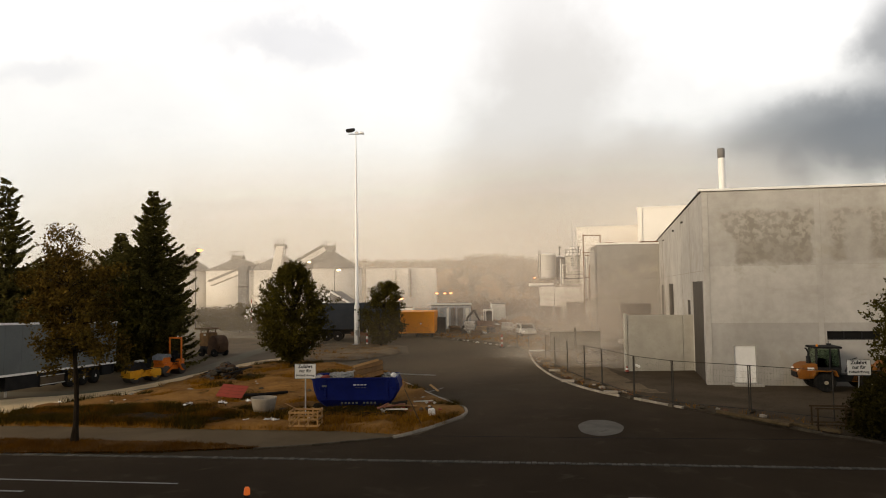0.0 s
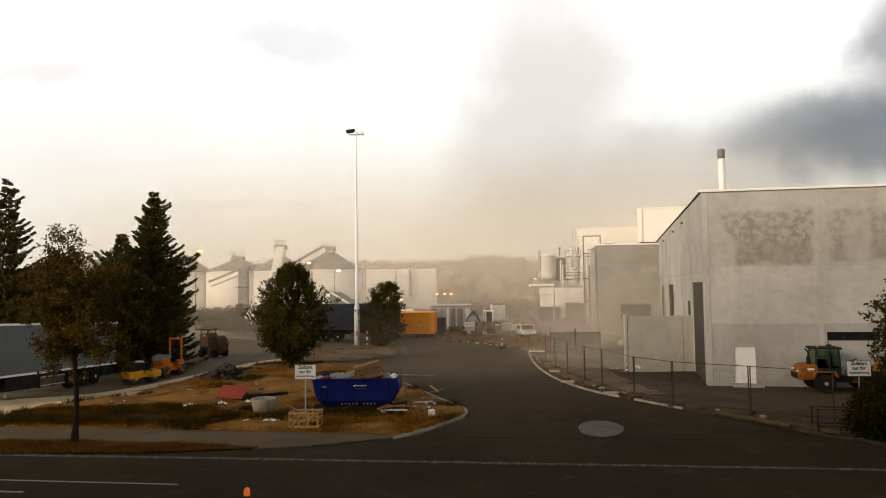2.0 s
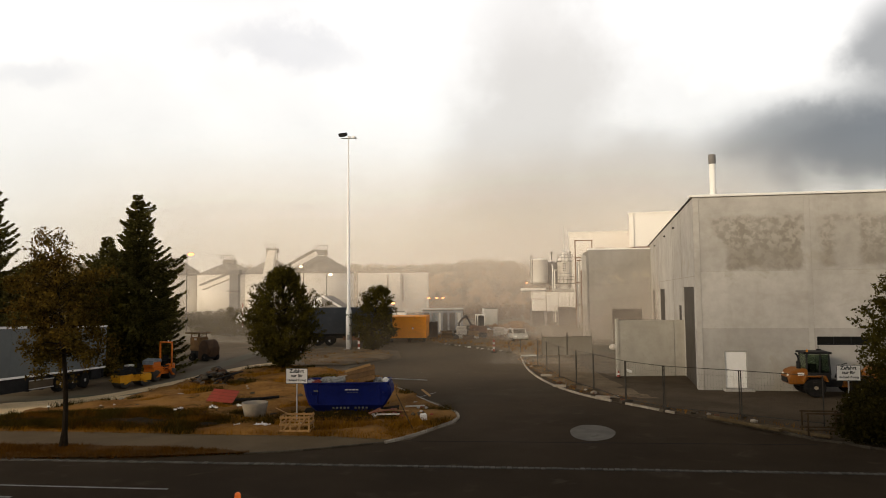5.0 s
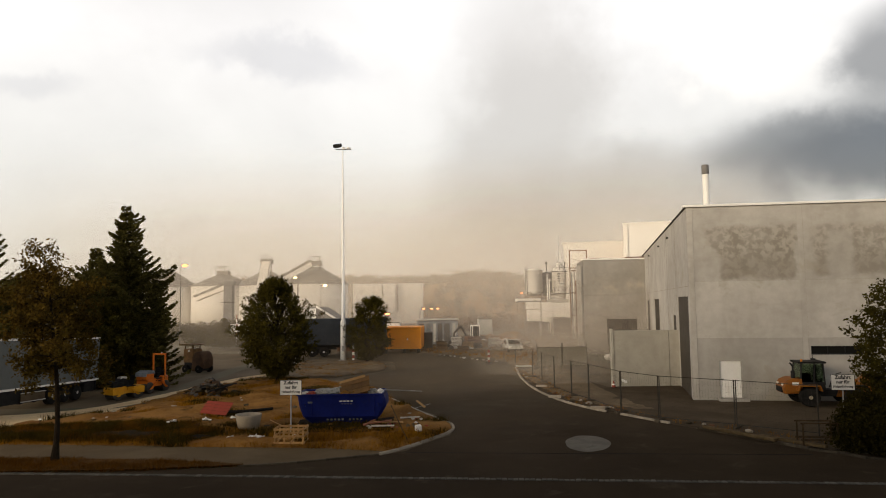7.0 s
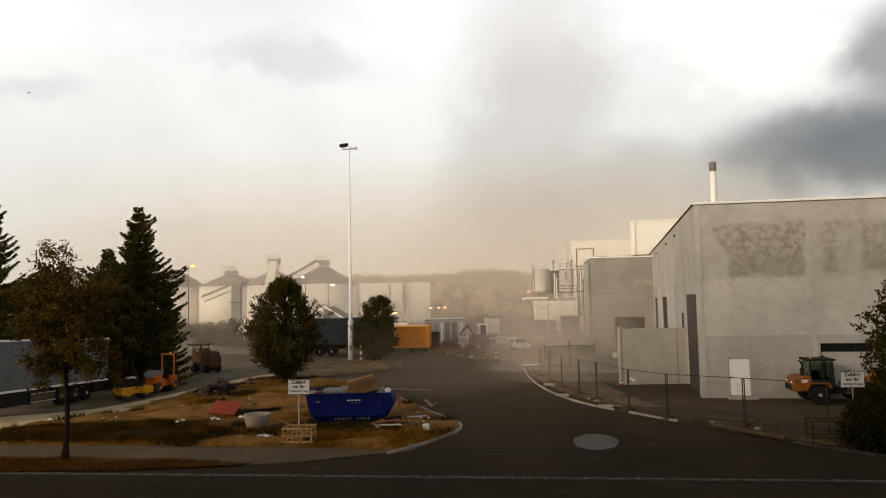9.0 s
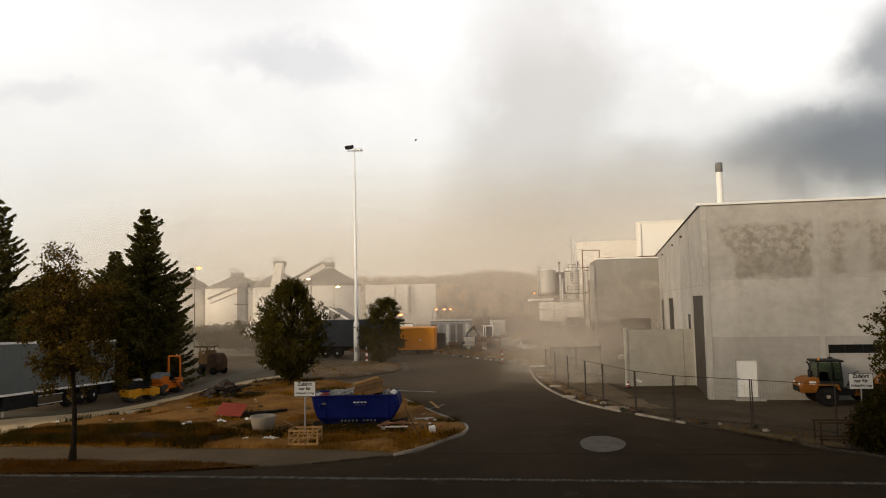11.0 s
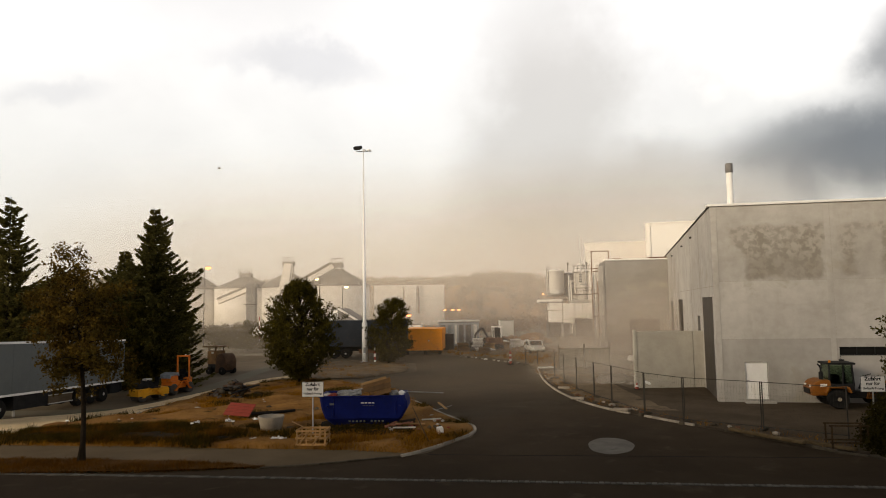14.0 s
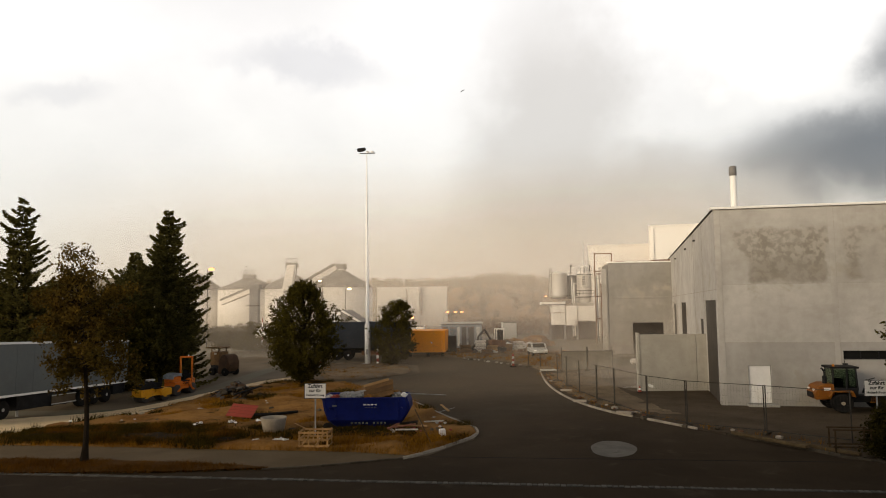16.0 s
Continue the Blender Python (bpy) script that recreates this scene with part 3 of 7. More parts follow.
    for v in bm.verts:
        a = math.atan2(v.co.y, v.co.x)
        r = 1 + 0.02 * math.sin(3 * a + 1) + 0.012 * math.sin(7 * a)
        v.co = (0.86 * v.co.x * r, 1.55 * v.co.y * r, 0.0)
    solid("asphalt_patch", bm, PATCH, pose(6.0, 27.2, 0.012, 0, 0, -13), "pale oval repair patch in the road", "road patch", kind="structure")
    # drawn lines on the near road
    lines = thing("road_marking", Matrix(), "worn white painted lines on the dark road", "road marking", kind="structure")
    for x0, x1, off, w in ((-18, -7.6, -2.65, 0.10), (-14.5, -11.7, -3.75, 0.12), (4.7, 5.9, -3.1, 0.08), (6.2, 6.8, -3.15, 0.08), (-6.2, -5.7, -4.3, 0.2)):
        xm = (x0 + x1) / 2
        part("line", B(0, 0, 0, x1 - x0, w, 0.004), PAINT_LINE, lines, m=pose(xm, gutter(xm) + off - 0.3, 0.004, 0, 0, -7.5))
    part("line", B(0, 0, 0, 2.3, 0.07, 0.004), PAINT_LINE, lines, m=pose(-0.6, 37.4, 0.004, 0, 0, 62))
    seam = thing("road_seam", Matrix(), "straight tarred seam across the junction asphalt", "road seam", kind="structure")
    part("seam", B(0, 0, 0, 14.4, 0.06, 0.003), BLACK, seam, m=pose(6.2, 25.35, 0.003, 0, 0, -6.0))


def run_along(pts, step):
    """Points and headings every step metres along a line."""
    out, carry = [], 0.0
    for (x0, y0), (x1, y1) in zip(pts, pts[1:]):
        L = math.hypot(x1 - x0, y1 - y0)
        s = carry
        while s < L:
            out.append((x0 + (x1 - x0) * s / L, y0 + (y1 - y0) * s / L, math.degrees(math.atan2(y1 - y0, x1 - x0))))
            s += step
        carry = s - L
    return out


def rounded(pts, n=6):
    """A smooth line through the given points."""
    out = []
    for i in range(len(pts) - 1):
        p = [Vector((*pts[min(max(i + k, 0), len(pts) - 1)], 0)) for k in (-1, 0, 1, 2)]
        for j in range(n):
            u = j / n
            q = 0.5 * (2 * p[1] + (p[2] - p[0]) * u + (2 * p[0] - 5 * p[1] + 4 * p[2] - p[3]) * u * u + (3 * p[1] - p[0] - 3 * p[2] + p[3]) * u ** 3)
            out.append((q.x, q.y))
    return out + [tuple(pts[-1])]


def make_viewing_house():
    """The house from whose upper window the yard is seen; itself unseen, added and sized to shade the road before it.
    """
    h = thing("house_behind", pose(0, -0.9, 0), "unseen plain rendered house behind the viewpoint, sized to shade the road", "house", kind="structure")
    part("wall", B(-3.5, -5, 0, 87, 9.4, 11.0), RENDER_WALL, h)
    part("roof", prism([(-5.4, 11.0), (5.4, 11.0), (0.0, 14.0)], 88.0), ROOF_GREY, h, m=pose(-3.5, -5, 0, 0, 0, 90))
    # unseen raised block and roof, added to deepen shade on road and hall foot
    part("shade_block", B(-15, -5, 11.0, 40, 9.0, 3.2), RENDER_WALL, h)
    part("roof", prism([(-5.2, 14.2), (5.2, 14.2), (0.0, 17.0)], 41.0), ROOF_GREY, h, m=pose(-15, -5, 0, 0, 0, 90))


RENDER_WALL = surface("grey_render", (0.30, 0.28, 0.25), (0.36, 0.34, 0.30), 0.9, big=0.4, fine=9, bump=0.1)


def make_kerbs():
    stone = mesh_of(B(0, 0, 0, 0.497, 0.11, 0.2, bevel=0.015), "kerb_stone")
    stone.materials.append(KERB)
    dim = stone.copy()
    dim.materials.clear()
    dim.materials.append(KERB_DIM)
    for name, pts, z, lab in (("kerb_island", KERB_ISLAND, -0.115, "pale kerb stones round the soil island"), ("kerb_works", KERB_YARD, -0.10, "pale kerb stones along the works fence"),
                              ("kerb_verge", [(-6.4, 24.33), (-4.5, 24.82), (-1.75, 25.9)], -0.148, "low kerb stones of the footpath"), ("kerb_corner", [(13.7, 25.2), (14.3, 24.7), (15.0, 23.7), (17, 22.8), (24, 21.6)], -0.12, "kerb stones beside the road")):
        k = thing(name, Matrix(), lab, "kerb", kind="structure")
        for i, (x, y, a) in enumerate(run_along(rounded(pts), 0.5)):
            if name == "kerb_works" and (29.9 < y < 30.9 or 33.6 < y < 34.5):
                continue    # soil has covered these stretches
            part("kerb_stone", dim if name in ("kerb_corner", "kerb_verge") or (name == "kerb_works" and y < 29.9) else stone, None, k,
                 m=pose(x, y, gz(x, y) + z + random.uniform(-0.006, 0.006), 0, 0, a + random.uniform(-0.8, 0.8)))
    k = thing("gutter", Matrix(), "row of grey stone setts along the road edge", "gutter", kind="structure")
    sett = mesh_of(B(0, 0, 0, 0.155, 0.22, 0.1, bevel=0.02), "sett")
    sett.materials.append(SETT)
    x = -16.0
    while x < 18:
        part("sett", sett, None, k, m=pose(x, gutter(x), -0.072 + random.uniform(-0.008, 0.008), 0, 0, -6.8 + random.uniform(-2, 2)))
        x += 0.172


# ---- concrete hall ----
HALL_X, HALL_Y, HALL_H = 14.2, 37.95, 10.55
FRONT = pose(HALL_X, HALL_Y, 0, 0, 0, -9.6)
SIDE = pose(HALL_X, HALL_Y, 0, 0, 0, 76.0)      # x runs back along the side wall, y into the yard


def wall_with_holes(length, height, thick, holes, x0=0.0, y0=0.0, z0=0.0):
    """One wall with the given openings (x from, x to, z from, z to) cut through it."""
    xs = sorted({x0, length, *(h[0] for h in holes), *(h[1] for h in holes)})
    zs = sorted({z0, height, *(h[2] for h in holes), *(h[3] for h in holes)})
    full = lambda i, k: 0 <= i < len(xs) - 1 and 0 <= k < len(zs) - 1 and not any(
        h[0] < (xs[i] + xs[i + 1]) / 2 < h[1] and h[2] < (zs[k] + zs[k + 1]) / 2 < h[3] for h in holes)
    bm, seen = bmesh.new(), {}

    def v(i, k, s):
        if (i, k, s) not in seen:
            seen[i, k, s] = bm.verts.new((xs[i], y0 + s * thick / 2, zs[k]))
        return seen[i, k, s]

    for i in range(len(xs) - 1):
        for k in range(len(zs) - 1):
            if not full(i, k):
                continue
            bm.faces.new((v(i, k, -1), v(i + 1, k, -1), v(i + 1, k + 1, -1), v(i, k + 1, -1)))
            bm.faces.new((v(i, k, 1), v(i, k + 1, 1), v(i + 1, k + 1, 1), v(i + 1, k, 1)))
            for di, dk, (a, b) in ((-1, 0, ((i, k), (i, k + 1))), (1, 0, ((i + 1, k), (i + 1, k + 1))), (0, -1, ((i, k), (i + 1, k))), (0, 1, ((i, k + 1), (i + 1, k + 1)))):
                if not full(i + di, k + dk):
                    bm.faces.new((v(*a, -1), v(*b, -1), v(*b, 1), v(*a, 1)))
    bmesh.ops.recalc_face_normals(bm, faces=bm.faces[:])
    return bm


def make_hall():
    hall = thing("industrial_hall", Matrix(), "tall raw concrete hall with stained precast panels and white coping", "hall")
    # front: rows of precast panels, 6 m wide, with recessed joints
    door, slot = (1.42, 2.55, 0.15, 2.16), (6.12, 8.75, 2.46, 2.92)
    front = part("front_wall", wall_with_holes(26.0, HALL_H, 0.18, [door, slot], 0.3, 0.26), CONCRETE, hall, m=FRONT)
    rows = [(0.0, 3.36), (3.36, 6.45), (6.45, HALL_H)]
    edges = [0.0, 6.02, 12.02, 18.02, 26.0]
    for a, b in zip(edges, edges[1:]):
        for lo, hi in rows:
            hs = [(max(h[0], a), min(h[1], b), max(h[2], lo), min(h[3], hi)) for h in (door, slot)]
            hs = [h for h in hs if h[0] < h[1] and h[2] < h[3]]
            bm = wall_with_holes(b - 0.004, hi - 0.004, 0.16, hs, a + 0.004, 0.08, lo + 0.004)
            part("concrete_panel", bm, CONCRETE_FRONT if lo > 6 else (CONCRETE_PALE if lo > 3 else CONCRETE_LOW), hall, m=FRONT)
    for x in edges[1:-1]:
        part("joint", B(x, 0.053, 0, 0.022, 0.10, HALL_H - 0.02), JOINT, hall, m=FRONT)
        part("pilaster", B(x - 0.16, 0.055, 0, 0.26, 0.13, HALL_H - 0.02, bevel=0.008), CONCRETE, hall, "flush concrete column strip", FRONT)
    for z in (3.36, 6.45):
        part("joint", B(13.0, 0.057, z - 0.01, 25.9, 0.10, 0.03), JOINT, hall, m=FRONT)
    coping = part("coping", B(12.95, 0.12, HALL_H, 26.2, 0.5, 0.13, bevel=0.02), WHITE_PAINT, hall, "white metal coping", FRONT)
    d = part("door", B(1.985, 0.10, 0.17, 1.10, 0.05, 1.97, bevel=0.01), WHITE_PAINT, hall, "plain white steel door", FRONT)
    bm = bmesh.new()
    box(bm, 1.40, 0.05, 0.15, 0.05, 0.14, 2.04), box(bm, 2.57, 0.05, 0.15, 0.05, 0.14, 2.04), box(bm, 1.985, 0.05, 2.14, 1.22, 0.14, 0.05)
    part("frame", bm, PALE_TRIM, d)
    part("handle", B(1.56, 0.055, 1.15, 0.13, 0.05, 0.03, bevel=0.01), CHROME, d)
    part("step", B(2.02, -0.3, 0.03, 1.5, 0.6, 0.14, bevel=0.02), CONCRETE, hall, m=FRONT)
    w = part("window", B(7.435, 0.19, 2.46, 2.63, 0.03, 0.46), DARK_GLASS, hall, "long dark slot window", FRONT)
    bm = bmesh.new()
    for x in (6.15, 7.0, 7.87, 8.72):
        box(bm, x, 0.16, 2.46, 0.05, 0.06, 0.46)
    box(bm, 7.435, 0.16, 2.46, 2.63, 0.06, 0.05), box(bm, 7.435, 0.16, 2.87, 2.63, 0.06, 0.05)
    part("frame", bm, BLACK_PAINT, w)
    lamp = part("wall_lamp", B(6.15, -0.07, 2.16, 0.22, 0.16, 0.12, bevel=0.02), BLACK_PAINT, hall, "small dark wall lamp", FRONT)
    part("cable", R((6.15, -0.012, 2.24), (6.15, -0.012, 2.45), 0.015), BLACK_PAINT, hall, m=FRONT)
    # side wall with its tall openings
    holes = [(0.75, 6.2, 0.0, 5.65), (7.75, 9.7, 1.4, 4.45), (21.6, 27.0, 0.0, 5.55), (34.4, 38.0, 0.0, 5.45)]
    part("side_wall", wall_with_holes(62, HALL_H, 0.3, holes, 0.0, -0.16), CONCRETE, hall, m=SIDE)
    for x in (6.95, 13.1):
        part("joint", B(x, -0.004, 0, 0.03, 0.01, HALL_H), JOINT, hall, m=SIDE)
    part("joint", B(31, -0.004, 6.2, 62, 0.008, 0.03), JOINT, hall, m=SIDE)
    part("coping", B(31, -0.1, HALL_H, 62, 0.36, 0.07, bevel=0.02), DARK_STEEL, hall, "thin dark metal coping", SIDE)
    for x in (11.5, 19.5, 31.9):
        part("spout", B(x, 0.05, 9.8, 0.3, 0.16, 0.13, bevel=0.02), DARK_STEEL, hall, "dark overflow spout", SIDE)
    # dark panels fill the openings, coloured for the shade inside them
    for x0, x1, z0, z1 in holes:
        part("gate", B((x0 + x1) / 2, -0.07, z0 + 0.02, x1 - x0 - 0.04, 0.05, z1 - z0 - 0.04, bevel=0.008), OPENING_DARK, hall, "dark panel filling the opening in place of its dim inside", SIDE)
    # inside: floor, far walls and roof keep it dim
    run, back = FRONT.to_3x3() @ Vector((1, 0, 0)), SIDE.to_3x3() @ Vector((1, 0, 0))
    bm = bmesh.new()
    c0 = Vector((HALL_X, HALL_Y, HALL_H - 0.5)) + run * 0.3 + back * 0.3
    f = bm.faces.new([bm.verts.new(p) for p in (c0, c0 + run * 25.4, c0 + run * 25.4 + back * 61, c0 + back * 61)])
    r = bmesh.ops.extrude_face_region(bm, geom=[f])
    bmesh.ops.translate(bm, verts=[v for v in r["geom"] if isinstance(v, bmesh.types.BMVert)], vec=(0, 0, 0.25))
    bmesh.ops.recalc_face_normals(bm, faces=bm.faces[:])
    part("roof", bm, ROOF_GREY, hall)
    end = pose(*(Vector((HALL_X, HALL_Y, 0)) + run * 26.0), 0, 0, 76.0)
    part("end_wall", B(31, 0, 0, 62, 0.3, HALL_H), CONCRETE, hall, m=end)
    part("inner_wall", B(31, 0, 0, 61, 0.3, HALL_H - 0.6), INSIDE, hall, m=SIDE @ pose(0, -13, 0))
    # free-standing concrete wall before the gate
    w = thing("concrete_wall", pose(13.85, 44.45, 0, 0, 0, -1.0), "free-standing pale concrete retaining wall", "wall", kind="structure")
    for i, (x0, x1) in enumerate(((-2.25, 1.30), (1.315, 2.0))):
        part("concrete_panel", B((x0 + x1) / 2, 0, -0.05, x1 - x0 - 0.015, 0.24, 3.60, bevel=0.01), WALL_CONCRETE, w)
    part("end_post", B(-2.31, 0, -0.05, 0.16, 0.34, 3.72, bevel=0.01), WALL_CONCRETE, w)
    # lower annex at the end of the yard
    a = thing("annex", pose(17.25, 78.0, 0, 0, 0, -6.0), "lower concrete annex with an open gate, behind the hall", "building")
    gate = (2.47, 5.80, 0.0, 3.40)
    part("front_wall", wall_with_holes(8.0, 6.2, 0.3, [gate], 0.0, 0.15), ANNEX_CONCRETE, a)
    part("upper_wall", B(4.0, 0.17, 6.23, 8.0, 0.3, 3.8), ANNEX_CONCRETE, a)
    part("ledge", B(4.0, 0.0, 6.05, 8.0, 0.12, 0.2, bevel=0.02), ANNEX_CONCRETE, a, "shallow concrete ledge")
    part("side_wall", B(0.15, 3.3, 0, 0.3, 6, 10.0), ANNEX_CONCRETE, a)
    part("roof", B(4.0, 3.3, 9.75, 7.6, 6, 0.25), ROOF_GREY, a)
    part("coping", B(4.0, 0.12, 10.03, 8.2, 0.5, 0.16, bevel=0.02), WHITE_PAINT, a, "white metal coping")
    part("inner_wall", B(4.0, 5.0, 0, 7.4, 0.2, 5.0), INSIDE, a)
    part("vent", B(5.9, 1.2, 10.1, 2.0, 1.0, 0.28, bevel=0.05), RUST, a, "low brown roof vent")
    part("vent", B(1.5, 1.6, 10.1, 1.0, 1.0, 0.24, bevel=0.05), RUST, a, "low brown roof vent")
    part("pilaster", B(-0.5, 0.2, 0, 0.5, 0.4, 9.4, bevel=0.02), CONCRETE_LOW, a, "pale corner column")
    # chimney behind the hall's roof edge
    c = thing("chimney", pose(24.3, 60.0, 0), "slim white steel chimney with a dark cowl above the hall", "chimney")
    smooth(part("stack", lathe([(0.27, 0), (0.27, 16.4), (0.25, 16.42)], 20), WHITE_PAINT, c))
    smooth(part("cowl", lathe([(0.24, 16.4), (0.31, 16.45), (0.31, 17.2), (0.24, 17.25)], 20), ROOF_GREY, c, "dark steel cowl"))


# ---- far works ----
def corrugated(name, w, d, h, m, label, category, ribs=0.5, mat=None, trim=True):
    b = thing(name, m, label, category)
    part("wall", B(0, 0, 0, w, d, h), mat or SHEET_WHITE, b)
    n = int(w / ribs)
    rib = mesh_of(B(0, 0, 0, ribs * 0.45, 0.05, h - 0.1), "rib")
    rib.materials.append(mat or SHEET_WHITE)
    for i in range(n):
        part("rib", rib, None, b, m=pose(-w / 2 + (i + 0.5) * w / n, -d / 2 + 0.012, 0.05))
    if trim:
        part("coping", B(0, 0, h, w + 0.2, d + 0.2, 0.2), SHEET_WHITE, b)
    return b


def make_silo(name, x, y, r, h, cone, tower):
    s = thing(name, pose(x, y, 0), "round pale steel storage silo with a grey cone roof", "silo", "storage silos")
    smooth(part("shell", lathe([(r, 0), (r, h)], 40), SHEET_WHITE, s))
    smooth(part("roof", lathe([(r + 0.25, h), (r + 0.25, h + 0.15), (1.1, h + cone), (1.0, h + cone)], 40), ROOF_GREY, s, "grey conical roof"))
    if tower:
        for sx in (-0.9, 0.9):
            for sy in (-0.9, 0.9):
                part("post", R((sx, sy, h + cone - 1.2), (sx, sy, h + cone + tower), 0.12, seg=6), DARK_STEEL, s)
        part("head_house", B(0, 0, h + cone + tower - 1.2, 2.6, 2.2, 1.0, bevel=0.05), ROOF_GREY, s)
        bm = bmesh.new()
        for i in range(7):
            rod(bm, (-1.5 + i * 0.5, -1.2, h + cone + tower - 0.2), (-1.5 + i * 0.5, -1.2, h + cone + tower + 0.8), 0.05, seg=5)
        rod(bm, (-1.5, -1.2, h + cone + tower + 0.8), (1.5, -1.2, h + cone + tower + 0.8), 0.05, seg=5)
        part("railing", bm, DARK_STEEL, s)
    return s


def conveyor(name, a, b, w=1.6):
    c = thing(name, Matrix(), "inclined enclosed conveyor bridge to a silo top", "conveyor", "silo conveyors")
    bm = bmesh.new()
    d = Vector(b) - Vector(a)
    q = d.to_track_quat("X", "Z").to_matrix().to_4x4()
    box(bm, 0, 0, -w / 2, d.length, w, w * 0.6, Matrix.Translation((Vector(a) + Vector(b)) / 2) @ q)
    part("gallery", bm, SHEET_WHITE, c)
    bm = bmesh.new()
    box(bm, 0, 0, w * 0.12, d.length, w * 1.05, w * 0.35, Matrix.Translation((Vector(a) + Vector(b)) / 2) @ q)
    part("roof", bm, ROOF_GREY, c)
    n = 4 if w > 1.4 else 1
    for i in range(1, n):
        p = Vector(a) + d * (i / n)
        if p.z > 1:
            part("trestle", tube(bmesh.new(), [(p.x, p.y - 0.6, 0), (p.x, p.y, p.z - w / 2)], 0.12), DARK_STEEL, c)


def make_works():
    make_silo("silo", -25.8, 158.0, 7.2, 9.9, 4.0, 1.5)
    make_silo("silo", -37.4, 160.0, 7.0, 9.8, 3.3, 2.9)
    make_silo("silo", -47.2, 160.0, 7.0, 9.8, 2.8, 0.9)
    make_silo("silo", -61.0, 162.0, 7.0, 9.8, 4.2, 0)
    conveyor("conveyor", (-36.5, 150, 8.4), (-26.0, 152.0, 14.5))
    conveyor("conveyor", (-48.5, 145, 7.0), (-40.4, 143.5, 10.0), 1.3)
    shed = corrugated("shed", 19, 12, 10.6, pose(-11.5, 195, 0), "long pale works shed behind the silos", "shed", 0.8)
    part("stair_tower", B(0.6, -6.9, 3.0, 3.0, 1.4, 7.6, bevel=0.05), SHEET_WHITE, shed)
    for x in (-1.4, 2.6):
        part("shade_panel", B(x, -6.2, 3.0, 0.5, 0.3, 7.2), PALE_TRIM, shed)
    t = thing("plant_block", pose(-40.2, 140.0, 0), "narrow dark elevator tower between the silos", "building")
    part("wall", B(0, 0, 0, 1.7, 1.8, 9.4, bevel=0.05), ROOF_GREY, t)
    part("head", B(0.1, 0, 9.4, 2.1, 2.1, 0.9, bevel=0.08), ROOF_GREY, t)
    part("platform", B(0, -1.0, 6.0, 2.6, 1.0, 0.15), DARK_STEEL, t)
    k = thing("filling_chute", pose(-35.7, 150.0, 0), "pale tapered filling chute on the silo edge", "chute")
    part("shaft", prism([(-1.5, 8.6), (0.5, 8.6), (1.4, 14.8), (-0.2, 14.8)], 1.6), SHEET_WHITE, k)
    for x in (-1.2, 0.2):
        part("leg", R((x, 0, 0), (x, 0, 8.8), 0.12), DARK_STEEL, k)
    # gable roof of a store behind the parked trailers
    g = thing("store_building", pose(-13.6, 96.0, 0, 0, 0, 0), "low store with a steep dark roof and white verge boards", "building")
    part("wall", B(-0.6, 5, 0, 5.0, 10, 2.7), SHEET_WHITE, g)
    part("roof", prism([(-3.2, 2.6), (1.9, 2.6), (-2.0, 5.1), (-3.2, 5.1)], 10.4), ROOF_GREY, g, m=pose(0, 5, 0))
    part("verge_board", R((-2.0, -0.3, 5.15), (1.95, -0.3, 2.65), 0.14), WHITE_PAINT, g)
    part("gable_panel", B(-2.6, -0.25, 2.7, 1.1, 0.1, 2.2), WHITE_PAINT, g)
    # process plant with white tanks
    p = thing("process_tower", pose(18.0, 112.0, 0), "white process plant of tanks, pipes and platforms", "process plant")

    def tank(x, y, r, z0, z1, cap, mat, lab):
        prof = [(r * 0.6, z0 - 0.35), (r, z0), (r, z1), (r * 1.04, z1 + 0.02), (r * 1.04, z1 + 0.12)] + cap
        k = smooth(part("tank", lathe(prof, 28), mat, p, lab, pose(x, y, 0)))
        for z in np.linspace(z0 + 0.2, z1 - 0.5, 4):
            part("hoop", lathe([(r + 0.005, z), (r + 0.03, z + 0.01), (r + 0.03, z + 0.07), (r + 0.005, z + 0.08)], 28), mat, k)
        return k

    a = tank(-1.3, 0.0, 1.42, 6.9, 10.35, [(0.3, 10.75)], SHEET_WHITE, "white flat-topped steel tank")
    tank(1.15, 1.6, 0.80, 6.7, 10.0, [(0.2, 10.3)], STEEL, "grey steel tank between the white ones")
    c = tank(2.9, 0.2, 1.15, 7.0, 10.2, [(0.75, 11.0), (0.55, 11.1), (0.45, 11.6), (0.1, 11.7)], SHEET_WHITE, "white tank with a stepped dome")
    tank(2.65, 0.2, 1.27, 5.9, 6.65, [(0.6, 6.75)], SHEET_WHITE, "low white drum under the tank")
    for i in range(4):
        part("marking", B(2.62, -0.97, 8.6 + i * 0.37, 0.46, 0.05, 0.17), BLACK_PAINT, c, "black marker bar", pose(-2.9, -0.2, 0))
    # ladder with its cage up the first tank
    bm = bmesh.new()
    for x in (-2.75, -2.45):
        rod(bm, (x, -0.9, 5.9), (x, -0.9, 11.3), 0.04, seg=5)
    for i in range(16):
        rod(bm, (-2.75, -0.9, 6.0 + i * 0.33), (-2.45, -0.9, 6.0 + i * 0.33), 0.025, seg=4)
    part("ladder", bm, DARK_STEEL, p)
    for x0, x1, y, z in ((-2.5, 1.2, -1.3, 5.95), (1.2, 4.2, -1.4, 6.72), (1.6, 4.0, -0.9, 10.3)):
        bm = bmesh.new()
        n = int((x1 - x0) / 0.55)
        for i in range(n + 1):
            rod(bm, (x0 + (x1 - x0) * i / n, y, z), (x0 + (x1 - x0) * i / n, y, z + 0.95), 0.03, seg=4)
        for h in (0.5, 0.95):
            rod(bm, (x0, y, z + h), (x1, y, z + h), 0.03, seg=4)
        part("railing", bm, DARK_STEEL, p)
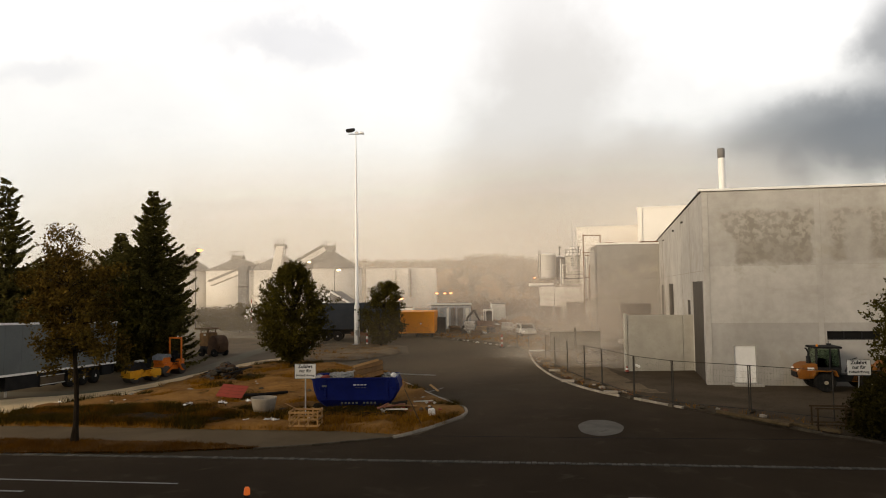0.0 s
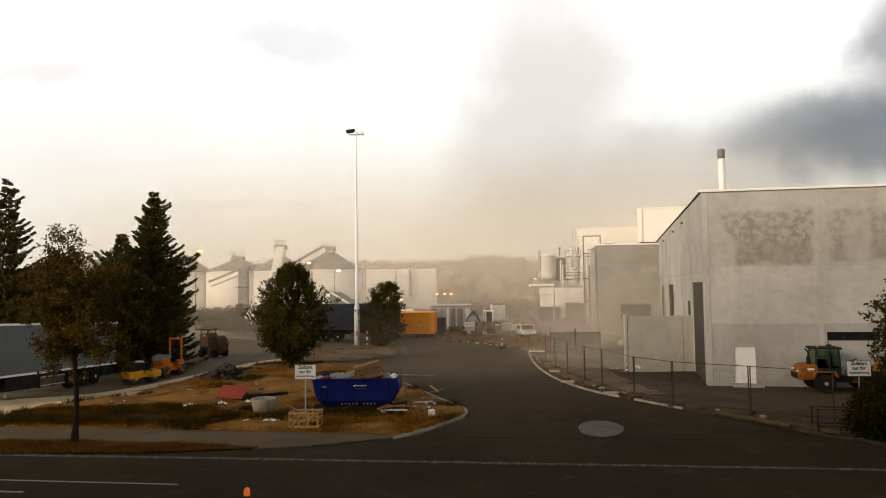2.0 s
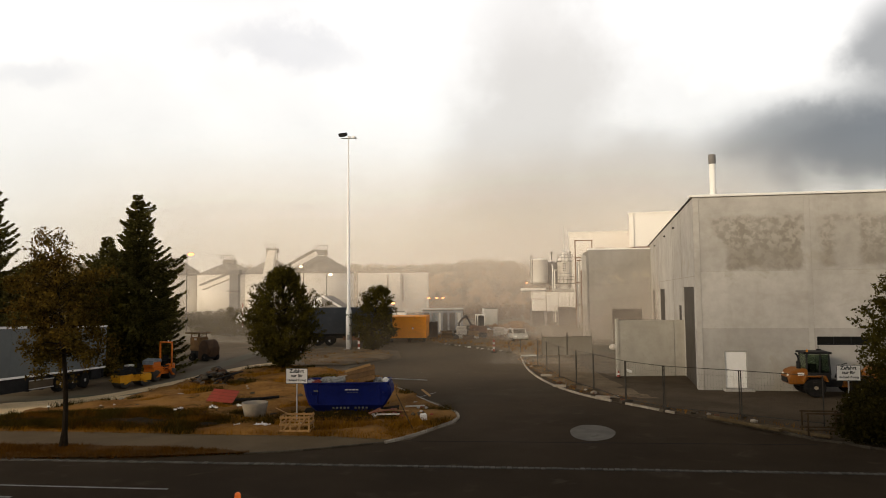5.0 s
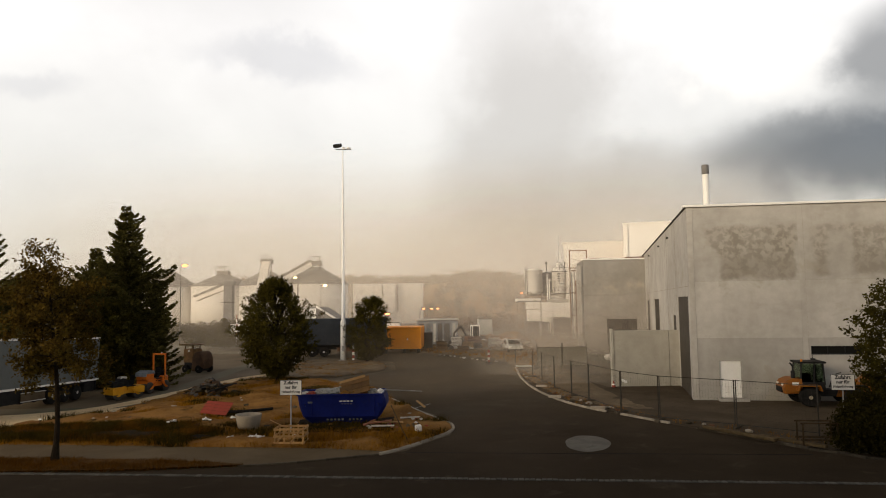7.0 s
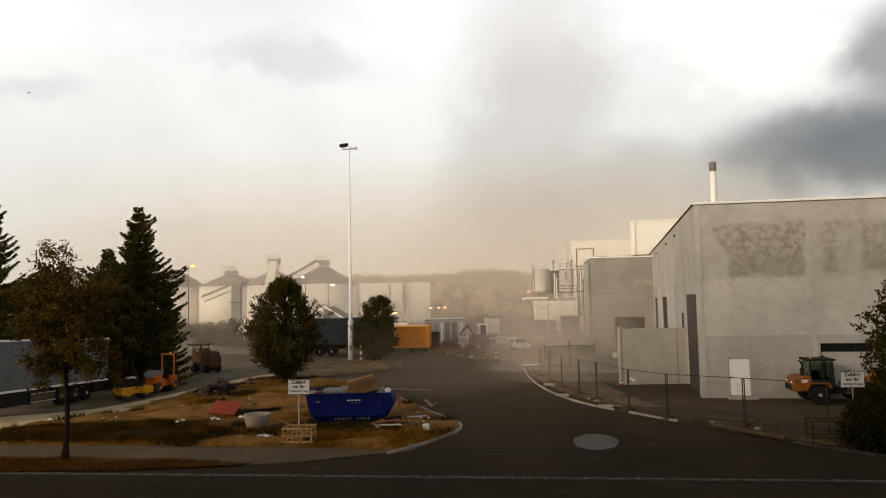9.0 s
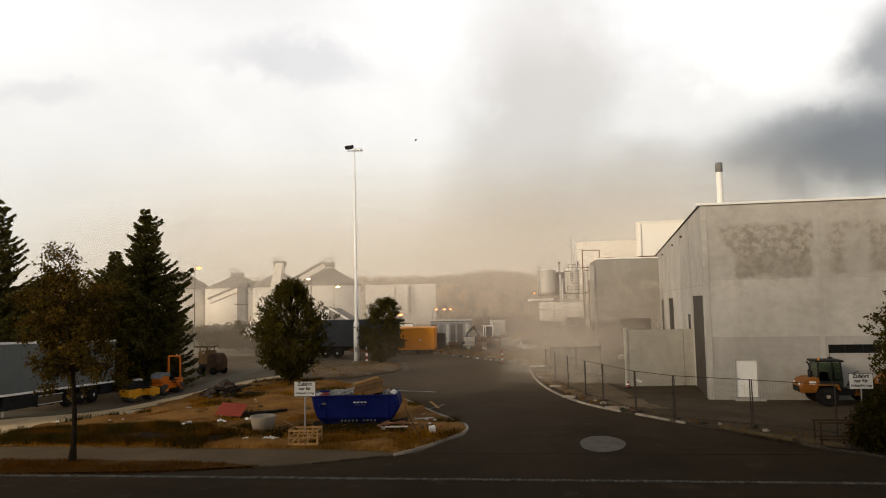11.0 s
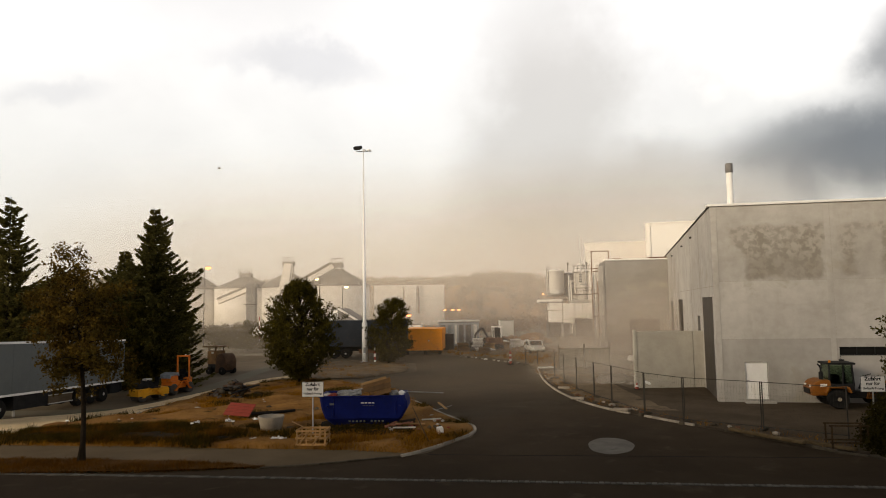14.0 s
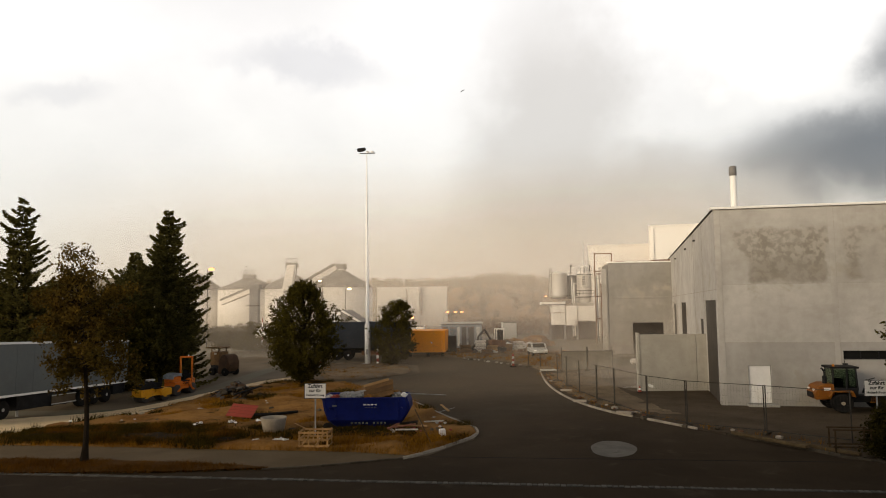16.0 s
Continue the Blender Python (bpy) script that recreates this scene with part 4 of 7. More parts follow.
        part("platform", B((x0 + x1) / 2, y + 0.7, z - 0.14, x1 - x0, 1.5, 0.12), DARK_STEEL, p)
    part("canopy", B(-2.5, -1.5, 5.45, 3.7, 2.6, 0.48, bevel=0.05), SHEET_WHITE, p, "white canopy over the loading bay")
    part("fascia", B(-2.5, -2.83, 5.42, 3.72, 0.05, 0.16), ROOF_GREY, p)
    part("cabin", B(-1.7, -1.4, 4.25, 2.0, 2.6, 1.15, bevel=0.04), SHEET_WHITE, p, "white upper cabin")
    part("cabin", B(-1.65, -1.5, 2.35, 1.85, 2.6, 1.8, bevel=0.04), SHEET_WHITE, p, "white cladded cabin")
    part("cabin", B(0.25, -1.8, 2.25, 1.66, 2.6, 3.05, bevel=0.04), SHEET_WHITE, p, "tall white cladded cabin")
    big = part("cabin", B(2.1, -1.7, 2.95, 3.5, 2.6, 2.28, bevel=0.04), SHEET_WHITE, p, "wide white cladded cabin")
    for i in range(6):
        part("seam", B(0.65 + i * 0.58, -3.01, 3.0, 0.05, 0.02, 2.2), PALE_TRIM, big)
    part("roof_step", B(2.2, -1.4, 5.25, 3.2, 2.0, 0.5, bevel=0.04), PALE_TRIM, p)
    for x in (-0.55, 1.35):
        part("column", B(x, -1.2, 0, 0.3, 0.3, 6.0), STEEL, p)
    for x in (-2.2, -0.9, 0.6, 3.5):
        part("leg", B(x, -0.4, 0, 0.25, 0.25, 3.0), DARK_STEEL, p)
    # dark block added for the shade under the cabins
    part("base", B(1.0, 1.4, 0, 7.0, 3.0, 2.7), DARK_STEEL, p)
    for i, (x, top, mat) in enumerate(((0.65, 9.6, STEEL), (0.95, 8.8, SHEET_WHITE), (4.4, 9.9, STEEL), (4.8, 11.2, SHEET_WHITE), (5.2, 8.6, RUST), (5.6, 10.4, STEEL))):
        part("pipe", tube(bmesh.new(), [(x, -1.6, 0.5), (x, -1.6, top), (x + 0.5, -1.2, top), (x + 0.5, 0.8, top)], 0.11), mat, p)
    for x in (0.9, 3.9):
        part("valve_head", lathe([(0.08, 10.4), (0.08, 11.5), (0.2, 11.55), (0.2, 11.8), (0.05, 11.85)], 10), DARK_STEEL, p, "", pose(x, 0.6, 0))
    # pipe bridge beside the annex
    q = thing("pipe_bridge", pose(20.2, 100.0, 0), "rust-brown steel pipe frame with pale pipes", "pipe bridge")
    for x, top in ((0.0, 12.7), (2.45, 12.7), (1.0, 9.8), (1.6, 9.8)):
        part("post", R((x, 0, 0), (x, 0, top), 0.075), RUST, q)
    for x0, x1, z in ((-0.1, 2.55, 12.7), (-0.2, 2.2, 10.2), (0.2, 2.6, 9.8), (-0.1, 2.4, 6.6), (-0.1, 2.4, 3.4)):
        part("beam", R((x0, 0, z), (x1, 0, z), 0.07), RUST, q)
    for i, (x, top, r) in enumerate(((0.3, 9.2, 0.10), (0.65, 9.9, 0.10), (1.3, 9.4, 0.22), (2.0, 8.2, 0.10))):
        part("pipe", tube(bmesh.new(), [(x, 0.3, 0), (x, 0.3, top), (x + 0.3, 0.8, top)], r), (STEEL, PALE_TRIM, STEEL, RUST)[i], q)
    part("box", B(1.6, 0.1, 7.0, 0.9, 0.5, 2.3, bevel=0.04), PALE_TRIM, q, "pale switch box on the frame")
    part("antenna", R((-1.5, 0.4, 8.0), (-1.5, 0.4, 14.9), 0.045), STEEL, q)
    part("antenna", R((-0.8, 0.4, 8.0), (-0.8, 0.4, 13.4), 0.045), STEEL, q)
    part("antenna_stay", B(-1.15, 0.4, 7.9, 0.9, 0.1, 0.12), STEEL, q)
    corrugated("production_hall", 7.6, 14, 16.6, pose(34.2, 107, 0, 0, 0, -17), "tall white corrugated production hall", "hall", 0.55)
    part("downpipe", B(-3.3, -7.12, 10.0, 0.3, 0.15, 6.4), SHEET_WHITE, bpy.data.objects["production_hall"])
    corrugated("production_hall", 12.0, 12, 15.5, pose(30.6, 126, 0, 0, 0, -13), "white corrugated production hall further back", "hall", 0.6)


# ---- hills and far woods ----
def ridge(name, pts, y, depth, label, mat=None):
    bm = bmesh.new()
    rows = []
    for k, f in enumerate((0.0, 0.45, 0.8, 1.0, 0.8, 0.0)):
        rows.append([bm.verts.new((x, y + depth * (k / 5 - 0.4), h * f * (1 + 0.1 * noise.noise(Vector((x * 0.03, k, 0)))))) for x, h in pts])
    for a, b in zip(rows, rows[1:]):
        for i in range(len(pts) - 1):
            bm.faces.new((a[i], a[i + 1], b[i + 1], b[i]))
    smooth(solid(name, bm, mat or FIELD, Matrix(), label, "hill", kind="structure"))


def clump(rng, c, r, n, size, flat=0.8):
    """Loose small leaf faces around a centre."""
    d = rng.normal(size=(n, 3))
    d /= np.linalg.norm(d, axis=1, keepdims=True)
    p = np.array(c) + d * r * rng.uniform(0.10, 1.0, (n, 1)) ** 0.7 * np.array([1, 1, flat])
    a = rng.normal(size=(n, 3))
    a /= np.linalg.norm(a, axis=1, keepdims=True)
    b = np.cross(a, rng.normal(size=(n, 3)))
    b /= np.linalg.norm(b, axis=1, keepdims=True) + 1e-6
    s = size * rng.uniform(0.6, 1.3, (n, 1))
    return [np.stack([p - a * s, p + b * s * 0.55, p + a * s, p - b * s * 0.55], axis=1).reshape(-1, 3)]


def make_woods():
    rng = np.random.default_rng(5)
    ridge("hill_far", [(-520, 6), (-300, 16), (-210, 23), (-160, 19), (-130, 14), (-60, 17), (0, 16), (40, 20), (100, 22), (220, 26), (420, 20), (700, 8)], 450, 160, "low wooded ridge lost in the dust")
    ridge("hill_near", [(-330, 5), (-200, 15), (-160, 21), (-130, 18), (-95, 6), (-60, 2)], 300, 90, "rounded spoil hill behind the trees")
    verts = []
    for i in range(420):
        x = rng.uniform(-110, 130)
        base = 15.0 + 5.0 * noise.noise(Vector((x * 0.02, 1, 0)))
        h = rng.uniform(5, 8.5) * (1.0 + 0.25 * noise.noise(Vector((x * 0.05, 7, 0))))
        verts += clump(rng, (x, 395 + rng.uniform(0, 25), base + h * 0.35), h * 0.55, 80, 0.7, 1.1)
    ob = solid("far_wood", quads_mesh("far_wood", verts), FAR_LEAF, Matrix(), "far wood along the ridge", "wood", kind="stuff")
    verts = []
    for i in range(150):
        x, y = rng.uniform(-45, -18), rng.uniform(118, 140)
        h = rng.uniform(1.0, 3.2)
        verts += clump(rng, (x, y, h * 0.45), h * 0.55, 420, 0.11, 0.9)
    for i in range(60):
        x, y = rng.uniform(-33, -22), rng.uniform(93, 103)
        h = rng.uniform(1.0, 2.2)
        verts += clump(rng, (x, y, h * 0.4), h * 0.6, 700, 0.07, 0.9)
    for i in range(70):
        x, y = rng.uniform(-52, -36), rng.uniform(124, 134)
        h = rng.uniform(0.8, 2.6) + 3.2 * max(0.0, noise.noise(Vector((x * 0.35, 4, 0))))
        verts += clump(rng, (x, y, h * 0.42), h * 0.5, 900, 0.13, 1.0)
    solid("works_hedge", quads_mesh("works_hedge", verts), LEAF_DARK, Matrix(), "green hedge and bushes before the silos", "hedge", kind="stuff")
    verts = []
    for i in range(220):
        x, y = rng.uniform(2, 30), rng.uniform(128, 165)
        h = rng.uniform(1.2, 3.6)
        verts += clump(rng, (x, y, h * 0.45), h * 0.6, 60, 0.26, 1.0)
    solid("far_bushes", quads_mesh("far_bushes", verts), FAR_LEAF, Matrix(), "bushes and scrub among the works", "bushes", kind="stuff")
    verts = []
    for i in range(260):
        x, k = rng.uniform(-24, 66), rng.uniform(0, 1) ** 0.7
        top = 12.4 * min(1.0, (x + 26) / 22)
        h = rng.uniform(1.6, 4.2)
        verts += clump(rng, (x, 207 + 27 * k, top * min(1.0, 0.05 + k) + h * 0.35), h * 0.55, 130, 0.30, 1.0)
    solid("bank_scrub", quads_mesh("bank_scrub", verts), FAR_LEAF, Matrix(), "brown scrub and small trees over the earth bank", "bushes", kind="stuff")
    ridge("earth_bank", [(-22, 1), (-12, 7), (-6, 10.5), (2, 12), (10, 13), (20, 12.6), (33, 13), (48, 12), (70, 8)], 235, 60, "bare brown earth bank behind the works", BANK)


# ---- trees ----
def tree_thing(name, x, y, label, group=""):
    return thing(name, pose(x, y, gz(x, y)), label, "tree", group)


def unit(v):
    return v / (np.linalg.norm(v, axis=-1, keepdims=True) + 1e-6)


def leaf_faces(rng, p, n, spread, size, out, droop=0.0):
    """Small bent leaves scattered round a point, or round each of n points."""
    q = p + rng.normal(size=(n, 3)) * spread
    a = unit(rng.normal(size=(n, 3)) + np.array([0, 0, -droop]))
    b = unit(np.cross(a, rng.normal(size=(n, 3))))
    s = size * rng.uniform(0.55, 1.25, (n, 1))
    c = np.cross(a, b) * s * 0.18
    out.append(np.stack([q - a * s, q + b * s * 0.5 + c, q + a * s, q - b * s * 0.5 + c], axis=1).reshape(-1, 3))


def broadleaf(name, x, y, label, height, clear, radius, material, leaf=0.1, clumps=300, per=18, seed=1, lean=0.0, shape=1.0, loose=0.16, trunk_r=0.09, hollow=0.35, low=2.2):
    """Trunk, rising limbs and a crown of leaf faces hung round twig ends, with lobes and gaps."""
    rng = np.random.default_rng(seed)
    t = tree_thing(name, x, y, label)
    axis = lambda z: np.array([lean * (z / height) ** 1.4 + 0.05 * math.sin(z * 1.3 + seed), 0.05 * math.sin(z * 0.9), z])
    bm = bmesh.new()
    zs = np.linspace(0, height * 0.93, 9)
    for i, (a, b) in enumerate(zip(zs, zs[1:])):
        r0, r1 = (trunk_r * (1 - 0.9 * k / height) for k in (a, b))
        rod(bm, axis(a), axis(b), max(0.012, r0 * (1.5 if i == 0 else 1)), max(0.01, r1), 8)
    part("trunk", bm, BARK, t)
    leaves, limbs = [], bmesh.new()
    mid, half = (clear + height) / 2, (height - clear) / 2
    made = 0
    while made < clumps:
        u = rng.uniform(-1, 1)
        z = mid + half * u
        env = radius * max(0.0, 1 - abs(u) ** (low if u < 0 else 1.7)) ** 0.6 * (1.0 if u < 0 else (1 - 0.35 * u * shape))
        a = rng.uniform(0, 2 * math.pi)
        lobe = 0.74 + 0.62 * noise.noise(Vector((math.cos(a) * 1.3 + seed, math.sin(a) * 1.3, z * 0.85)))
        f = rng.uniform(hollow, 1.0) ** 0.6
        c = axis(z) + np.array([math.cos(a), math.sin(a), 0]) * env * lobe * f
        if noise.noise(Vector((c[0] * 1.1, c[1] * 1.1, c[2] * 1.3 + seed))) < -0.22 and rng.uniform() < 0.75:
            continue
        # each twig end is a short leafy shoot that points outwards and up
        out = np.array([math.cos(a), math.sin(a), 0.5 + 0.5 * u]) + rng.normal(size=3) * 0.45
        out /= np.linalg.norm(out)
        reach = loose * rng.uniform(1.2, 3.4)
        s = np.linspace(-0.4, 1.0, per)[:, None]
        leaf_faces(rng, c + out * reach * s, per, loose * 0.55 * (1.15 - 0.8 * np.maximum(0.0, s)), leaf, leaves, 0.2)
        if made % 5 == 0:
            z0 = max(clear * 0.85, z - env * lobe * f * rng.uniform(0.5, 1.1) - 0.2)
            s, m = axis(z0), None
            e = Vector(c)
            m = Vector(s).lerp(e, 0.55) + Vector((0, 0, 0.12 * radius))
            rod(limbs, s, m, 0.030, 0.018, 5, False), rod(limbs, m, e, 0.018, 0.006, 5, False)
        made += 1
    crown = part("crown", quads_mesh("crown", leaves), material, t)
    part("branching", limbs, BARK, crown)
    SWAYING.append((crown, height))
    return t


def street_tree(name, x, y, label, height, clear, reach, material, leaf, limbs_n, seed, lean):
    """Slim trunk, limbs leaving it all the way up, the low ones drooping, leaves in loose lots along each limb."""
    rng = np.random.default_rng(seed)
    t = tree_thing(name, x, y, label)
    axis = lambda z: np.array([lean * max(0.0, (z - clear) / (height - clear)) ** 1.3 + 0.04 * math.sin(z * 1.3), 0.05 * math.sin(z * 0.9), z])
    bm = bmesh.new()
    zs = np.linspace(0, height * 0.95, 12)
    for i, (a, b) in enumerate(zip(zs, zs[1:])):
        r0, r1 = (0.105 * (1 - 0.55 * min(1, k / 5.2)) * (1 - 0.9 * max(0, k - 5.2) / (height - 5.2)) for k in (a, b))
        rod(bm, axis(a), axis(b), max(0.012, r0 * (1.6 if i == 0 else 1)), max(0.01, r1), 8, False)
    part("trunk", bm, BARK, t)
    leaves, wood = [], bmesh.new()
    up = np.array([0, 0, 1.0])
    for w in range(limbs_n):
        f = ((w + rng.uniform(0, 1)) / limbs_n) ** 1.25
        z = clear + (height - clear - 0.25) * f
        a = w * 2.39996 + rng.uniform(-0.5, 0.5)
        wide = (1 - max(0.0, f - 0.42) / 0.58) ** 1.2 if f > 0.42 else 0.82 + 0.18 * f / 0.42
        L = reach * (0.20 + 0.80 * wide) * rng.uniform(0.55, 1.1) * (0.8 + 0.5 * noise.noise(Vector((math.cos(a) + seed, math.sin(a), z * 0.6))))
        d = np.array([math.cos(a), math.sin(a), 0])
        side = np.array([-d[1], d[0], 0])
        rise = 0.30 + 0.55 * f + rng.uniform(-0.1, 0.1)
        droop = 0.62 * (1 - f) ** 1.5 if f < 0.75 else 0.0
        at = lambda s: axis(z) + d * L * s + up * L * (rise * s - droop * s ** 3.4) + side * 0.10 * L * math.sin(3 * s + w)
        for s in (0.0, 0.25, 0.5, 0.75):
            rod(wood, at(s), at(s + 0.25), 0.026 * (1.1 - s) * (1.15 - f), 0.026 * (0.85 - s) * (1.15 - f) + 0.002, 5, False)
        n = int((7 + 17 * L) * (1.4 if f < 0.5 else 1.05 - 0.85 * (f - 0.5)))
        for i in range(n):
            s = rng.uniform(0.22, 1.06)
            c = at(s) + rng.normal(size=3) * np.array([0.12, 0.12, 0.10]) * (0.45 + 0.55 * min(1, L)) - up * 0.05
            if noise.noise(Vector((c[0] * 1.4, c[1] * 1.4, c[2] * 1.6 + seed))) < (-0.20 if f < 0.4 else -0.42):
                continue
            leaf_faces(rng, c, 14 if f < 0.55 else 9, 0.10, leaf, leaves, 0.5)
            if i % 3 == 0:
                rod(wood, at(min(s, 0.97)), c, 0.006, 0.003, 4, False)
    crown = part("crown", quads_mesh("crown", leaves), material, t)
    part("branching", wood, BARK, crown)
    SWAYING.append((crown, height))
    return t


def spruce(name, x, y, label, height, radius, seed=1, boughs=300, top_lean=0.0, girth=None, rise_by=0.0):
    """A ragged conifer: single boughs at uneven heights, each a dense fan of needle sprays with an upturned tip."""
    rng = np.random.default_rng(seed)
    t = tree_thing(name, x, y, label)
    part("trunk", R((0, 0, 0), (0, 0, height * 0.55), 0.22, 0.11, 8), BARK, t)
    out, bm = [], bmesh.new()
    stem = lambda z: np.array([top_lean * (z / height) ** 3, 0, z])
    for z in np.linspace(height * 0.5, height, 6)[:-1]:
        rod(bm, stem(z), stem(z + height * 0.1), 0.12 * (1.02 - z / height) + 0.012, 0.12 * (0.92 - z / height) + 0.014, 6, False)
    up = np.array([0, 0, 1.0])
    for w in range(boughs):
        f = 1 - (1 - (w + rng.uniform(0, 1)) / boughs) ** 0.8
        # boughs gather in loose tiers
        tier = height * 0.055
        z = height * (0.05 + 0.94 * f)
        z += 0.22 * (round(z / tier) * tier - z)
        a = w * 2.39996 + rng.uniform(-0.6, 0.6)
        lop = 0.86 + 1.2 * noise.noise(Vector((math.cos(a) * 0.9 + seed * 3, math.sin(a) * 0.9, z * 0.55)))
        L = (radius * (1 - f) ** 0.9 + 0.22) * min(1.15, max(0.38, lop)) * rng.uniform(0.5, 1.2)
        L = min(L, radius * (0.98 - 0.35 * f))
        if girth:
            L = float(np.interp(z / height, [g[0] for g in girth], [g[1] for g in girth])) * min(1.3, max(0.4, 0.55 + 1.0 * (lop - 0.45))) * rng.uniform(0.6, 1.15) + 0.10
        d = np.array([math.cos(a), math.sin(a), 0])
        side = np.array([-d[1], d[0], 0])
        rise = 0.42 * f - 0.20 + rise_by + rng.uniform(-0.10, 0.10)
        at = lambda s: stem(z) + d * L * s + up * L * (rise * s + 0.34 * s * s * s - 0.06)
        if L > 0.4:
            for s in (0.0, 0.34, 0.67):
                rod(bm, at(s), at(s + 0.33), 0.022 * (1.1 - s), 0.022 * (0.75 - s), 4, False)
        wide = 0.20 + 0.17 * L
        n = int(34 + L * 84)
        s = rng.uniform(0.02, 1.0, (n, 1)) ** 0.85
        sg = rng.choice((-1.0, 1.0), (n, 1))
        r = lambda lo, hi: rng.uniform(lo, hi, (n, 1))
        p = at(s) + side * sg * wide * (1.10 - s) * r(0, 1) ** 0.7 + up * r(-0.17, 0.03) * (0.5 + 0.5 * L) * (1.15 - s)
        tip = d * r(0.08, 0.26) + side * sg * r(0.03, 0.20) + up * r(-0.13, 0.07)
        wv = unit(np.cross(tip, rng.normal(size=(n, 3)))) * r(0.04, 0.075)
        out.append(np.stack([p - wv * 0.6, p + tip * 0.5 - wv, p + tip, p + tip * 0.4 + wv], axis=1).reshape(-1, 3))
    crown = part("crown", quads_mesh("crown", out), NEEDLE, t)
    part("branching", bm, BARK, crown)
    SWAYING.append((crown, height))
    return t


SWAYING = []


def make_trees():
    spruce("spruce", -23.6, 56.0, "tall dark spruce tossed by the wind", 14.3, 3.6, 3, 420, -0.25,
           [(0.0, 3.3), (0.12, 3.5), (0.36, 3.2), (0.44, 2.6), (0.62, 2.35), (0.67, 1.5), (0.76, 1.15), (0.86, 0.70), (0.91, 0.85), (0.95, 0.30), (1.0, 0.02)], -0.14)
    spruce("spruce", -27.0, 57.5, "shorter broad dark spruce beside the tall one", 11.0, 3.2, 8, 260, 0.0,
           [(0.0, 3.0), (0.4, 2.7), (0.66, 2.2), (0.78, 1.6), (0.9, 0.7), (1.0, 0.03)], 0.06)
    spruce("spruce", -30.7, 48.0, "tall spruce with open hanging branches", 14.1, 4.4, 14, 220, 0.1)
    spruce("spruce", -23.0, 58.8, "young dark spruce in the row of trees", 8.6, 2.4, 21, 160, 0.2)
    broadleaf("broadleaf_tree", -29.3, 52.5, "brown leafy tree filling the row beside the spruces", 8.4, 0.2, 4.3, LEAF_BROWN, 0.13, 800, 26, 31, 0, 0.6, 0.26, 0.12)
    broadleaf("broadleaf_tree", -34.5, 53.0, "dark leafy tree behind the parked trailer", 7.8, 0.2, 3.8, LEAF_BROWN, 0.13, 520, 26, 35, 0, 0.6, 0.26, 0.12)
    broadleaf("broadleaf_tree", -24.6, 54.0, "low dark undergrowth tree below the spruces", 6.2, 0.1, 3.3, LEAF_DARK, 0.14, 620, 26, 32, 0, 0.6, 0.28, 0.12)
    street_tree("street_tree", -13.5, 25.6, "slender street tree with thin browning leaves", 7.75, 3.25, 2.65, STREET_LEAF, 0.070, 46, 5, -0.72)
    broadleaf("round_tree", -10.8, 49.5, "dense dark green ornamental tree on the soil island", 7.15, 0.6, 3.55, LEAF_DARK, 0.085, 1150, 34, 9, 0.1, 1.1, 0.20, 0.10, low=2.0)
    broadleaf("young_tree", -5.95, 66.0, "young leafy tree beside the lighting mast", 5.8, 0.35, 2.9, LEAF_DARK, 0.10, 520, 26, 12, 0.5, 0.9, 0.22, 0.08, low=3.0)
    broadleaf("small_tree", -29.0, 99.0, "small dark tree before the works, dim in the dust", 4.0, 0.2, 1.0, LEAF_DARK, 0.12, 120, 24, 41, 0, 0.8, 0.2, 0.06)
    broadleaf("roadside_tree", 18.9, 27.6, "dark leafy roadside tree beside the site sign", 6.1, 0.4, 2.25, LEAF_DARK, 0.085, 480, 26, 17, 0, 0.6, 0.18, 0.09)


def make_bushes():
    for i, (x, y, h, r) in enumerate(((15.5, 25.2, 0.9, 0.9), (15.9, 26.2, 1.2, 0.9), (16.2, 24.2, 1.0, 1.0), (16.6, 25.0, 1.3, 1.1), (17.4, 23.6, 1.1, 1.1), (17.9, 24.4, 1.3, 1.2), (16.9, 26.9, 1.6, 1.2), (18.6, 25.8, 1.9, 1.4), (20.6, 26.2, 2.2, 1.6), (19.2, 29.8, 2.0, 1.5))):
        rng = np.random.default_rng(60 + i)
        b = thing("roadside_bush", pose(x, y, 0.05), "dense dark bush on the soil beside the road", "bush", "roadside bushes")
        leaves, wood = [], bmesh.new()
        for k in range(210):
            a, u = rng.uniform(0, 6.28), rng.uniform(0.05, 1)
            q = r * math.sqrt(max(0.05, 1 - u * u)) * rng.uniform(0.5, 1.05)
            c = np.array([math.cos(a) * q, math.sin(a) * q, h * u])
            leaf_faces(rng, c, 14, 0.15, 0.075, leaves, 0.2)
            if k % 9 == 0:
                rod(wood, (0.1 * math.cos(a), 0.1 * math.sin(a), 0), c, 0.02, 0.008, 5, False)
        crown = part("crown", quads_mesh("crown", leaves), BUSH_LEAF, b)
        part("branching", wood, BARK, b)


